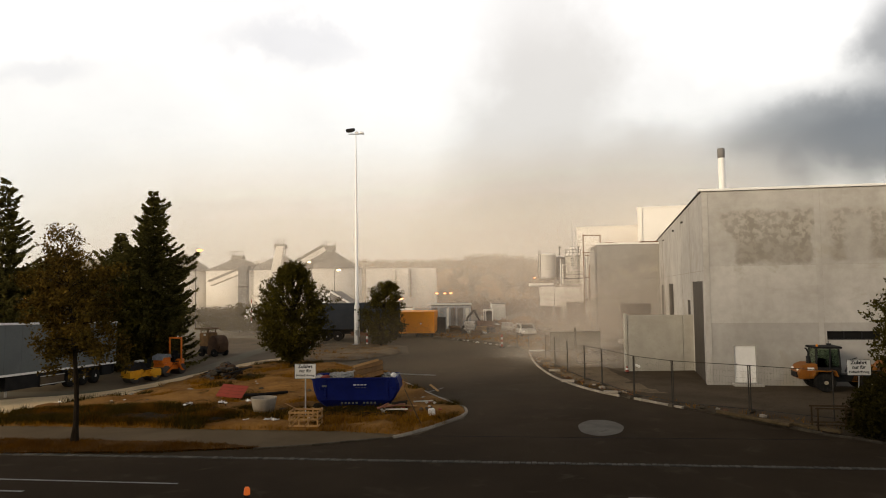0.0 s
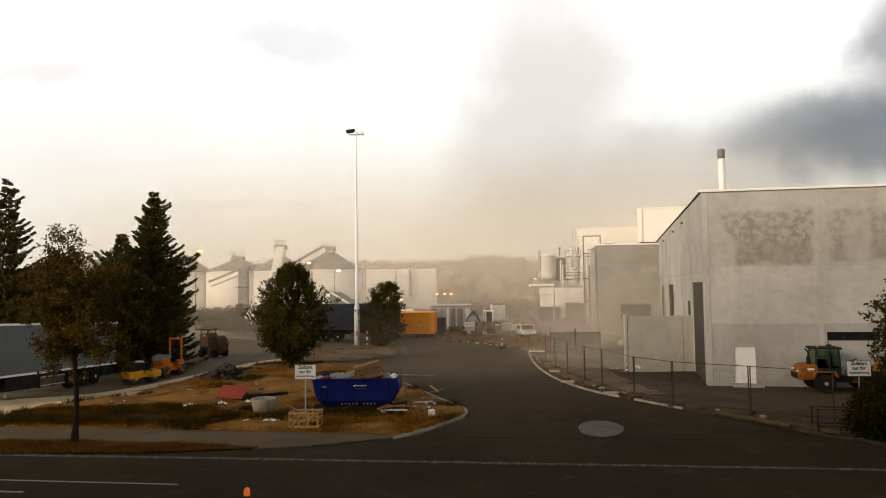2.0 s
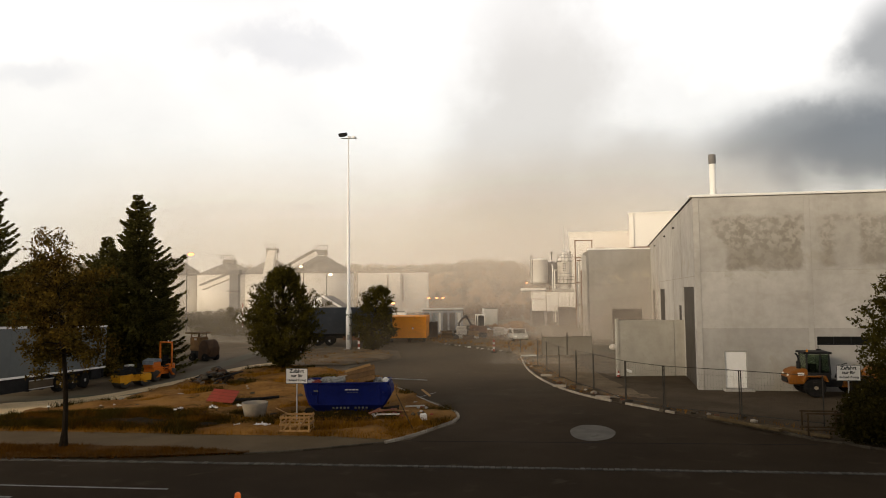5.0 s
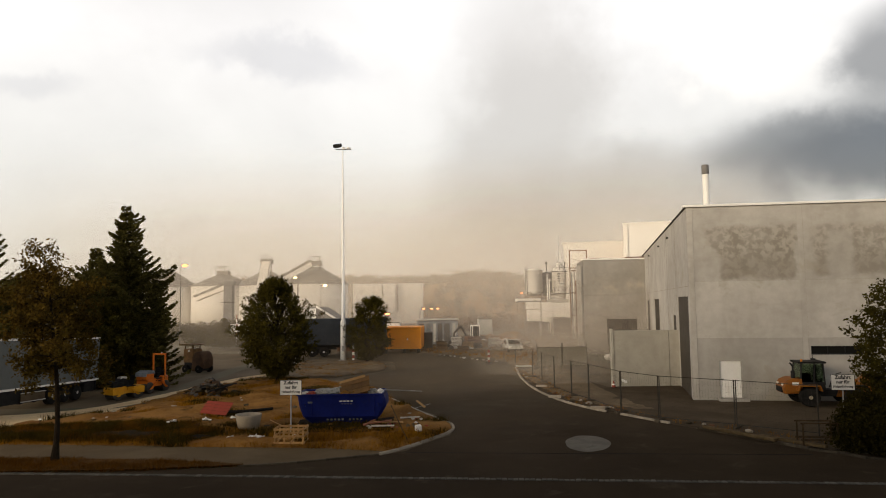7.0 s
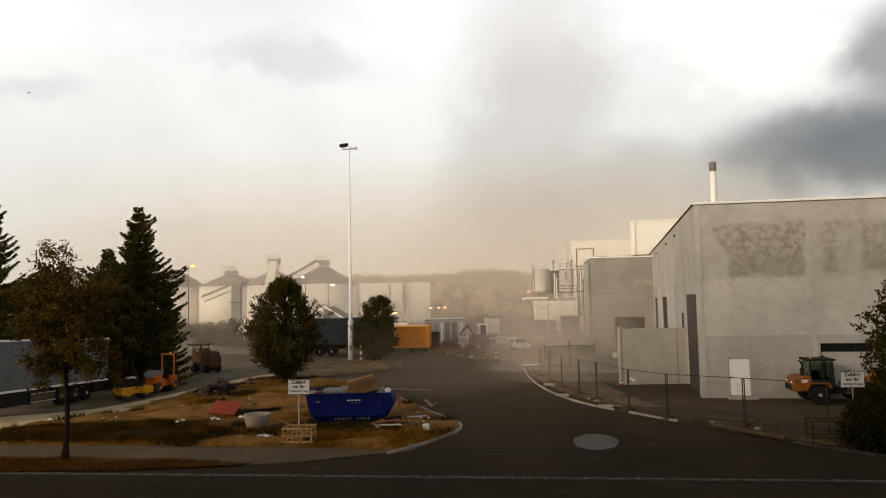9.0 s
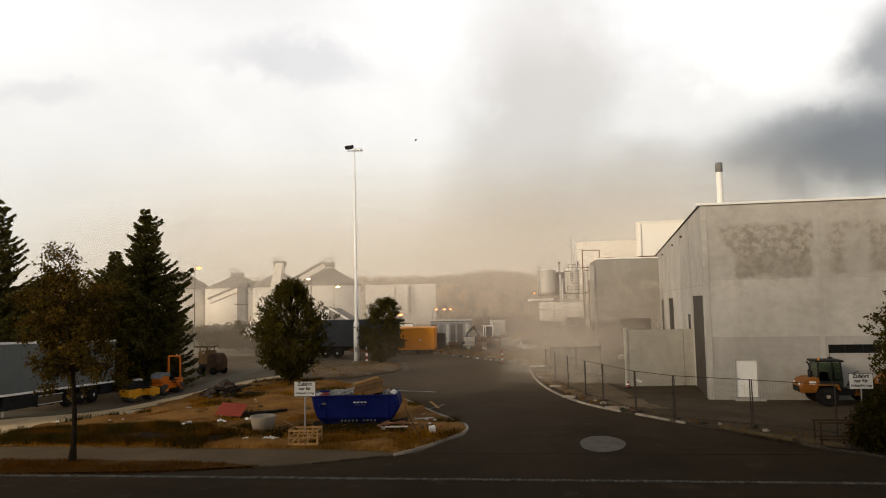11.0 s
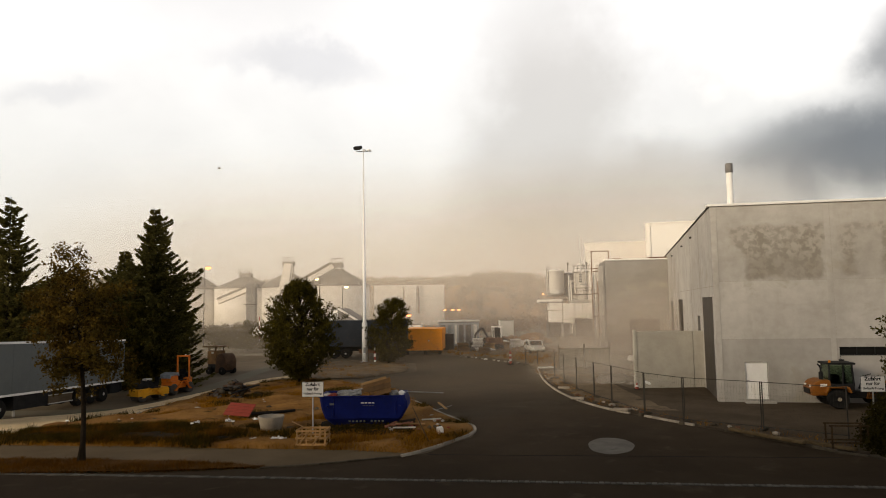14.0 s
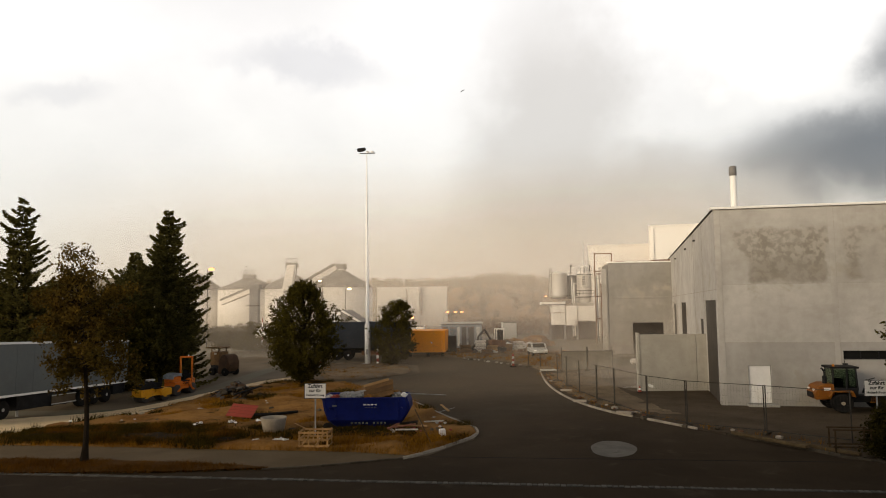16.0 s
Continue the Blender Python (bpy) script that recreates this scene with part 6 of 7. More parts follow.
def make_skip():
    s = thing("waste_skip", pose(-4.0, 32.35, 0.02, 0, 0, -1), "dark blue steel waste skip heaped with building waste", "waste skip")
    # height, left end, right end, half width: the flanks drop straight and then draw in under the body
    rings = [(0.0, -1.35, 1.25, 0.42), (0.12, -1.45, 1.38, 0.55), (0.48, -1.72, 1.72, 0.90), (0.9, -1.88, 1.98, 0.92), (1.2, -1.93, 1.96, 0.93), (1.46, -1.97, 1.84, 0.93)]

    def ring(bm, z, x0, x1, w, inset):
        x0, x1, w, c = x0 + inset, x1 - inset, w - inset, 0.12
        pts = [(x0 + c, -w), (x1 - c, -w), (x1, -w + c), (x1, w - c), (x1 - c, w), (x0 + c, w), (x0, w - c), (x0, -w + c)]
        return [bm.verts.new((x, y, z + (inset if z == 0 else 0))) for x, y in pts]

    body = bmesh.new()
    outer = [ring(body, *r, 0.0) for r in rings]
    inner = [ring(body, *r, 0.05) for r in rings]
    for a, b in list(zip(outer, outer[1:])) + [(outer[-1], inner[-1])] + list(zip(inner[::-1], inner[::-1][1:])):
        for k in range(8):
            body.faces.new((a[k], a[(k + 1) % 8], b[(k + 1) % 8], b[k]))
    body.faces.new(outer[0][::-1])
    body.faces.new(inner[0])
    bmesh.ops.recalc_face_normals(body, faces=body.faces[:])
    sk = part("body", body, SKIP_BLUE, s)
    bm = bmesh.new()
    for y in (-0.95, 0.95):
        box(bm, -0.06, y, 1.40, 3.78, 0.08, 0.08, bevel=0.02)
    for x in (-1.97, 1.84):
        box(bm, x, 0, 1.40, 0.08, 1.80, 0.08, bevel=0.02)
    part("rim", bm, SKIP_BLUE, s)
    for x in (-1.35, 1.45):
        part("rib", B(x, -0.94, 0.55, 0.08, 0.05, 0.85, bevel=0.01), SKIP_BLUE, s)
    for x, z in ((-1.62, 1.0), (1.62, 1.0)):
        for y in (-1.0, 1.0):
            part("lifting_pin", R((x, y - 0.09, z), (x, y + 0.09, z), 0.055, seg=12), SKIP_BLUE, s)
    for i, w in enumerate((0.10, 0.07, 0.09, 0.06)):
        part("marking", B(-0.02 + i * 0.16, -0.936, 1.13, w + 0.03, 0.008, 0.055), WHITE_PAINT, sk, "worn white maker's mark")
    for i in range(4):
        part("marking", B(0.05 + i * 0.13, -0.934, 1.02, 0.08, 0.008, 0.035), TRAILER_GREY, sk, "faint second line")
    part("marking", B(-1.38, -0.968, 1.08, 0.20, 0.008, 0.08), TRAILER_GREY, sk, "small pale mark")
    for i in range(10):
        if i != 5:
            part("marking", B(-0.62 + i * 0.165, -0.80, 0.30, 0.09, 0.006, 0.13), TRAILER_GREY, sk, "row of pale bars", pose(0, 0, 0))
    rng = np.random.default_rng(4)
    heap = [(-1.05, 0.1, 0.36, GREY_SACK), (-0.65, -0.25, 0.42, GREY_SACK), (-0.2, 0.1, 0.46, GREY_SACK), (0.4, -0.1, 0.42, SOIL), (1.35, 0.0, 0.30, GREY_SACK), (-1.45, -0.3, 0.22, BRICK_RED),
            (1.1, 0.3, 0.45, SOIL), (-1.7, -0.2, 0.2, PALE_RUBBLE), (0.1, -0.45, 0.25, SOIL)]
    for i, (x, y, r, mt) in enumerate(heap):
        solid("waste_sack" if mt == GREY_SACK else "rubble_lump", lump(rng, (r, r * 0.9, r * 0.55), 3), mt, pose(-4.0 + x, 32.35 + y, 1.44, 0, 0, float(rng.uniform(0, 90))),
              "pale crumpled waste sack in the skip" if mt == GREY_SACK else "lump of rubble heaped in the skip", "waste")
    # wide brown boards lean out over the rim, edge to edge
    lean = pose(-3.50, 31.95, 1.50, 0, -13, 3) @ pose(0, 0, 0, 58, 0, 0)
    for i, l in enumerate((1.42, 1.36, 1.30)):
        solid("waste_board", B(0, 0, 0, l, 0.235, 0.035, bevel=0.005), BOARD, lean @ pose(0.07 * i, 0.245 * i, 0.012 * i), "brown board sticking out of the skip", "board", "boards in the skip")
    solid("waste_board", B(0, 0, 0, 1.2, 0.12, 0.04, bevel=0.005), WOOD, lean @ pose(0.02, 0.62, 0.03, 0, 0, 2), "paler batten along the boards' upper edge", "board", "boards in the skip")
    solid("foam_scrap", lump(rng, (0.16, 0.12, 0.12), 2), WHITE_PAINT, pose(-2.32, 32.1, 1.5), "white foam scrap at the skip's end", "waste")
    for i in range(26):
        x, y = float(rng.uniform(-2.9, 0.0)), float(rng.uniform(29.7, 32.6)) if i > 8 else float(rng.uniform(30.0, 31.2))
        k = float(rng.uniform(0.45, 1.05))
        solid("rubble_piece", lump(rng, (0.13 * k, 0.1 * k, 0.07 * k)), (PALE_RUBBLE, BRICK_RED, KERB_DIM, RED_PLANK)[i % 4], pose(x, y, 0.24, 0, 0, float(rng.uniform(0, 180))), "piece of broken masonry beside the skip", "rubble", "rubble beside the skip")
    for i, (x, y, z, a, l, up) in enumerate(((-2.35, 30.6, 0.34, 8, 1.25, 6), (-2.1, 30.2, 0.26, -10, 1.0, 2), (-1.9, 30.9, 0.30, 4, 1.3, -2), (-2.7, 30.7, 0.32, 60, 0.8, 8), (-1.0, 32.4, 0.24, 15, 0.9, 0), (-0.55, 36.3, 0.28, 118, 0.9, 14))):
        solid("loose_plank", B(0, 0, 0, l, 0.12, 0.05, bevel=0.005), (RED_PLANK, PALE_RUBBLE, WOOD)[i % 3], pose(x, y, z, 0, -up, a), "weathered plank lying beside the skip", "plank", "planks beside the skip")
    solid("long_pole", R((-2.7, 32.3, 1.57), (-0.45, 33.9, 1.25), 0.022, 0.018, 6), STEEL, Matrix(), "thin grey pole sticking out of the skip", "pole")
    solid("leaning_lath", R((-1.80, 31.3, 0.98), (-0.91, 27.5, 0.08), 0.025, 0.025, 4), OLD_TIMBER, Matrix(), "long thin lath leaning against the skip", "lath")
    solid("white_block", B(0, 0, 0, 0.26, 0.24, 0.27, bevel=0.03), WHITE_PAINT, pose(-0.55, 29.4, 0.16, 4, -6, 12), "white chipped block on the island corner", "block")


RED_PLANK = surface("faded_red_wood", (0.16, 0.055, 0.03), (0.30, 0.13, 0.08), 0.85, big=2, fine=12, bump=0.2, per_piece=0.2)


def make_crate():
    c = thing("wooden_crate", pose(-5.5, 27.75, 0.07, 0, 0, -3) @ Matrix.Scale(0.88, 4), "open slatted crate of raw pine battens", "crate")
    W, D, H = 1.25, 0.85, 0.78
    for x in (-W / 2, -W / 6, W / 6, W / 2):
        for y in (-D / 2, D / 2):
            part("upright", B(x, y, 0, 0.06, 0.05, H), WOOD, c)
    for z in (0.08, 0.36, 0.66):
        for y in (-D / 2 - 0.03, D / 2 + 0.03):
            part("slat", B(0, y, z, W + 0.1, 0.02, 0.09), WOOD, c)
        for x in (-W / 2 - 0.04, W / 2 + 0.04):
            part("slat", B(x, 0, z, 0.02, D + 0.1, 0.09), WOOD, c)
    for x in (-0.4, 0.0, 0.4):
        part("floor_board", B(x, 0, 0.02, 0.28, D, 0.025), WOOD, c)
    for s in (-1, 1):
        part("brace", R((-0.55 if s > 0 else 0.05, -D / 2 - 0.05, 0.1), (-0.05 if s > 0 else 0.55, -D / 2 - 0.05, 0.7), 0.03, seg=4), WOOD, c)
    part("loose_slat", B(0, 0, 0, 0.9, 0.08, 0.02), WOOD, c, "", pose(-0.55, 0, 0.85, 0, 28, 20))


def make_clutter():
    rng = np.random.default_rng(11)
    t = thing("concrete_tub", pose(-8.0, 31.0, 0.12, 0, 0, 10), "pale concrete trough standing on the soil", "trough")
    smooth(part("wall", lathe([(0.44, 0.0), (0.56, 0.58), (0.57, 0.62), (0.51, 0.62), (0.40, 0.08), (0.05, 0.06)], 28), KERB, t))
    # red and white barrier boards thrown on a heap
    for i in range(4):
        b = thing("barrier_board", pose(-10.5 + 0.03 * i, 34.2 + 0.21 * i, 0.34 + 0.115 * i, 28, 5, -4), "weathered red barrier board lying on a heap", "barrier board", "thrown barrier boards")
        part("plank", B(0, 0, 0, 1.3, 0.24, 0.04, bevel=0.008), BRICK_RED, b)
        part("edge_strip", B(0, 0.112, 0.04, 1.48, 0.010, 0.004), KERB_DIM, b)
    for i in range(4):
        solid("dark_pipe", R((-0.6, 0, 0.08), (0.6, 0, 0.08), 0.07, seg=10), BLACK, pose(-9.2 + 0.3 * i, 34.3 + 0.1 * i, 0.3, 0, 0, 15 + 9 * i), "black plastic pipe offcut on the heap", "pipe", "black pipe offcuts")
    # dark heap of scrap behind
    for i in range(110):
        a, r = float(rng.uniform(0, 6.3)), float(rng.uniform(0, 1.3))
        x, y = -13.4 + r * math.cos(a) * 1.3, 43.0 + r * math.sin(a)
        solid("scrap_piece", lump(rng, (0.26 * float(rng.uniform(0.5, 1.3)), 0.17, 0.10)), (DARK_STEEL, DARK_RUST, DARK_SOIL, KERB_DIM)[i % 4], pose(x, y, gz(x, y) + 0.16 + 0.85 * max(0, 1 - r * 0.8), float(rng.uniform(-40, 40)), 0, float(rng.uniform(0, 180))),
              "dark lump of scrap and broken stone in a heap", "scrap", "scrap heap")
    for i, (x, y, a, l) in enumerate(((-13.0, 43.2, 20, 2.2), (-13.8, 42.6, -15, 1.8), (-12.6, 42.4, 50, 1.6))):
        solid("scrap_pole", R((-l / 2, 0, 0), (l / 2, 0, 0.25), 0.05), BLACK_PAINT, pose(x, y, 0.45, 0, 0, a), "dark pole on the scrap heap", "pole", "scrap heap")
    for i in range(70):
        while True:
            x, y = float(rng.uniform(-17, 0)), float(rng.uniform(28.5, 43))
            if inside(ISLAND, x, y):
                break
        k = 0.05 + 0.12 * float(rng.random()) ** 2
        solid("stone", lump(rng, (k * 1.3, k, k * 0.7)), (KERB, KERB_DIM, PALE_RUBBLE)[i % 3], pose(x, y, gz(x, y) + 0.11, 0, 0, float(rng.uniform(0, 180))), "loose pale stone on the dry soil", "stone", "loose stones")
    for i, (x, y, w) in enumerate(((-7.95, 28.35, 0.45), (-6.9, 28.3, 0.55), (-7.2, 28.5, 0.35), (-10.6, 33.3, 0.3), (-12.0, 33.0, 0.28), (-9.4, 33.6, 0.3), (-5.6, 28.9, 0.2))):
        bm = bmesh.new()
        bmesh.ops.create_grid(bm, x_segments=6, y_segments=5, size=0.5)
        for v in bm.verts:
            v.co = Vector((v.co.x * w, v.co.y * w * 0.7, 0.12 * w * float(rng.uniform(0, 3)) * (1 - abs(v.co.x))))
        r = bmesh.ops.extrude_face_region(bm, geom=bm.faces[:])
        bmesh.ops.translate(bm, verts=[v for v in r["geom"] if isinstance(v, bmesh.types.BMVert)], vec=(0, 0, 0.012))
        solid("litter_sheet", bm, WHITE_PAINT, pose(x, y, gz(x, y) + 0.16, 20, 0, float(rng.uniform(0, 180))), "crumpled white plastic litter in the grass", "litter", "white litter")
    # survey pegs with white tops
    for x, y in ((-11.6, 31.3), (-9.9, 31.7), (-17.9, 32.6)):
        p = thing("survey_peg", pose(x, y, gz(x, y) + 0.05), "short stake with a white top in the soil", "stake", "survey stakes")
        part("stake", B(0, 0, 0, 0.04, 0.04, 0.34), OLD_TIMBER, p)
        part("cap", B(0, 0, 0.34, 0.13, 0.06, 0.06, bevel=0.01), WHITE_PAINT, p)
    for i in range(22):
        f = float(rng.random())
        j = int(f * 10.99)
        (x0, y0), (x1, y1) = KERB_YARD[j], KERB_YARD[j + 1]
        g = float(rng.random())
        x, y = x0 + (x1 - x0) * g + float(rng.uniform(0.25, 0.9)), y0 + (y1 - y0) * g + 0.2
        k = float(rng.uniform(0.06, 0.16))
        solid("stone", lump(rng, (k * 1.4, k, k * 0.7)), (KERB, KERB_DIM, RUST)[i % 3], pose(x, y, 0.10, 0, 0, float(rng.uniform(0, 180))), "broken stone lying at the foot of the fence", "stone", "stones by the fence")
    solid("kerb_board", B(0, 0, 0, 3.4, 0.2, 0.12, bevel=0.02), OLD_BEAM, pose(12.2, 27.95, 0.10, 0, 0, -63), "pale timber beam at the road edge", "beam")
    solid("kerb_board", B(0, 0, 0, 2.6, 0.2, 0.12, bevel=0.02), OLD_BEAM, pose(13.5, 26.3, 0.08, 0, 0, -58), "pale timber beam at the road edge", "beam")
    # low frame of slats beside the fence end
    r = thing("timber_rack", pose(14.3, 26.0, 0.05, 0, 0, -8), "low dark timber rack beside the fence", "rack")
    for x in (-0.6, 0.6):
        for y in (-0.3, 0.3):
            part("leg", B(x, y, 0, 0.05, 0.05, 0.85), OLD_TIMBER, r)
    for z in (0.2, 0.8):
        part("rail", B(0, -0.3, z, 1.35, 0.04, 0.05), OLD_TIMBER, r), part("rail", B(0, 0.3, z, 1.35, 0.04, 0.05), OLD_TIMBER, r)
    b = thing("warning_beacon", pose(-4.85, 17.2, 0.0), "dark traffic barrier foot with a glowing amber lamp", "warning lamp")
    part("foot", B(0, 0, 0, 0.5, 0.35, 0.14, bevel=0.03), BLACK, b)
    part("stem", R((0, 0, 0.1), (0, 0, 0.55), 0.08), BLACK_PAINT, b)
    part("lamp", smooth_lathe([(0.07, 0.5), (0.08, 0.53), (0.07, 0.66), (0.04, 0.7)], 16), AMBER, b, "amber lamp lens")


OLD_BEAM = surface("dry_pale_beam", (0.080, 0.054, 0.027), (0.145, 0.104, 0.058), 0.9, big=2, fine=12, bump=0.2, spec=0.05)
GREY_SACK = surface("grey_sack", (0.20, 0.20, 0.19), (0.34, 0.33, 0.30), 0.7, big=2, fine=8, bump=0.4)
PALE_TUB = surface("pale_concrete_tub", (0.36, 0.36, 0.33), (0.48, 0.47, 0.44), 0.8, big=1.5, fine=9, bump=0.1)


# ---- fence, mast, lamps ----
FENCE = [(7.3, 50.5), (7.45, 47.2), (7.65, 43.6), (8.05, 40.3), (8.55, 38.1), (9.2, 34.1), (10.3, 31.75), (12.85, 29.6), (15.2, 27.4)]


def make_fence():
    for (x0, y0), (x1, y1) in zip(FENCE, FENCE[1:]):
        L = math.hypot(x1 - x0, y1 - y0)
        f = thing("mobile_fence", pose(x0, y0, 0.05, 0, 0, math.degrees(math.atan2(y1 - y0, x1 - x0))), "mobile wire mesh site fence panel on concrete feet", "fence", "site fence")
        for x in (0.04, L - 0.04):
            part("post", R((x, 0, 0), (x, 0, 2.0), 0.027, seg=8), FENCE_STEEL, f)
        part("rail", R((0, 0, 1.98), (L, 0, 1.98), 0.014 if y0 < 41 else 0.006, seg=6), FENCE_STEEL, f)
        part("rail", R((0, 0, 0.15), (L, 0, 0.15), 0.022, seg=6), FENCE_STEEL, f)
        bm = bmesh.new()
        n = int(L / 0.12)
        for i in range(1, n):
            rod(bm, (L * i / n, 0, 0.15), (L * i / n, 0, 1.98), 0.0019, seg=3, caps=False)
        for k in range(1, 7):
            rod(bm, (0, 0, 0.15 + k * 0.26), (L, 0, 0.15 + k * 0.26), 0.0019, seg=3, caps=False)
        part("mesh", bm, FENCE_STEEL, f, "thin wire mesh")
        part("foot", B(0, 0, -0.06, 0.7, 0.22, 0.14, Matrix.Rotation(radians(90), 4, "Z"), bevel=0.02), KERB_DIM, f, "concrete fence foot")
    solid("cloth_scrap", lump(np.random.default_rng(2), (0.16, 0.03, 0.07), 2), WHITE_PAINT, pose(9.4, 34.12, 1.55, 0, 25, 0), "white plastic scrap caught on the fence", "litter")
    solid("white_bag", lump(np.random.default_rng(3), (0.42, 0.4, 0.30), 2), PALE_RUBBLE, pose(16.3, 64.0, 0.28), "white big bag on the works yard", "big bag")
    c = thing("traffic_cone", pose(11.3, 43.4, 0.09) @ Matrix.Scale(0.75, 4), "small red and white traffic cone behind the fence", "traffic cone")
    part("cone", smooth_lathe([(0.17, 0.03), (0.03, 0.55)], 14), BRICK_RED, c)
    part("base", B(0, 0, 0, 0.42, 0.42, 0.04, bevel=0.01), BLACK, c)
    part("band", smooth_lathe([(0.125, 0.22), (0.092, 0.34)], 14), WHITE_PAINT, c)




def make_mast():
    m = thing("lighting_mast", pose(-8.35, 67.0, 0), "tall tapered pale steel lighting mast with floodlights", "lighting mast")
    smooth(part("pole", lathe([(0.27, 0), (0.27, 3.8), (0.17, 4.0), (0.04, 20.6)], 16), MAST_PAINT, m))
    part("base", B(0, 0, -0.05, 0.9, 0.9, 0.2, bevel=0.03), CONCRETE, m)
    part("crossbar", R((-0.7, 0, 20.5), (0.8, 0, 20.5), 0.05), STEEL, m)
    for x, a in ((-0.5, -20), (0.12, 10), (0.6, 30)):
        h = part("floodlight", B(0, 0, -0.12, 0.80 if x < 0 else 0.30, 0.42, 0.30 if x < 0 else 0.18, bevel=0.05), BLACK_PAINT if x < 0 else MAST_PAINT, m, "", pose(x, -0.2, 20.8 if x < 0 else 20.6, 25, 0, a))
        part("lens", B(0, -0.05, -0.15, 0.5 if x < 0 else 0.34, 0.34, 0.03), CHROME, h)
    part("hoist_box", B(0, -0.32, 1.0, 0.22, 0.12, 0.5, bevel=0.02), STEEL, m)
    b = thing("marker_post", pose(-7.35, 66.6, 0.03), "red and white striped marker post beside the mast", "marker post")
    for i in range(5):
        part("stripe", B(0, 0, i * 0.3, 0.2, 0.05, 0.3), WHITE_PAINT if i % 2 == 0 else BRICK_RED, b)
    b = thing("marker_post", pose(-12.2, 63.4, 0.03), "red and white striped marker post on the yard", "marker post")
    for i in range(4):
        part("stripe", B(0, 0, i * 0.3, 0.2, 0.05, 0.3), WHITE_PAINT if i % 2 == 0 else BRICK_RED, b)


def make_lamp(name, x, y, h, mat, label, r=0.3):
    l = thing(name, pose(x, y, 0), label, "street lamp")
    part("pole", R((0, 0, 0), (0, 0, h), 0.07, 0.04), DARK_STEEL, l)
    part("arm", R((0, 0, h - 0.05), (0.6, -0.3, h + 0.12), 0.04), DARK_STEEL, l)
    part("housing", B(0.7, -0.35, h + 0.1, 0.8, 0.35, 0.14, bevel=0.05), DARK_STEEL, l)
    smooth(part("lamp", lump(np.random.default_rng(1), (r, r, r * 0.6), 2), mat, l, "glowing lamp", pose(0.7, -0.45, h + 0.02)))


def make_lamps():
    make_lamp("street_lamp", -35.6, 100.0, 11.2, SODIUM, "tall street lamp glowing orange in the dust", 0.40)
    make_lamp("street_lamp", -17.2, 110.0, 8.4, WARM_LAMP, "street lamp glowing before the silo", 0.30)
    make_lamp("street_lamp", -23.4, 118.0, 10.0, WARM_LAMP, "lamp under the silo conveyor", 0.28)
    make_lamp("street_lamp", 15.0, 120.0, 6.9, SODIUM, "small lamp at the process plant", 0.2)
    for i, x in enumerate((-1.2, 0.2, 1.3)):
        make_lamp("street_lamp", x - 0.7, 125.0, 4.4, SODIUM, "low lamp glowing in the dust", 0.26)
    make_lamp("street_lamp", -6.2, 90.0, 4.1, SODIUM, "lamp shining through the young tree", 0.28)
    make_lamp("street_lamp", -40.0, 66.0, 5.0, SODIUM, "small lamp shining behind the trees", 0.15)
    make_lamp("street_lamp", -35.4, 66.0, 4.2, SODIUM, "small lamp shining behind the trees", 0.13)


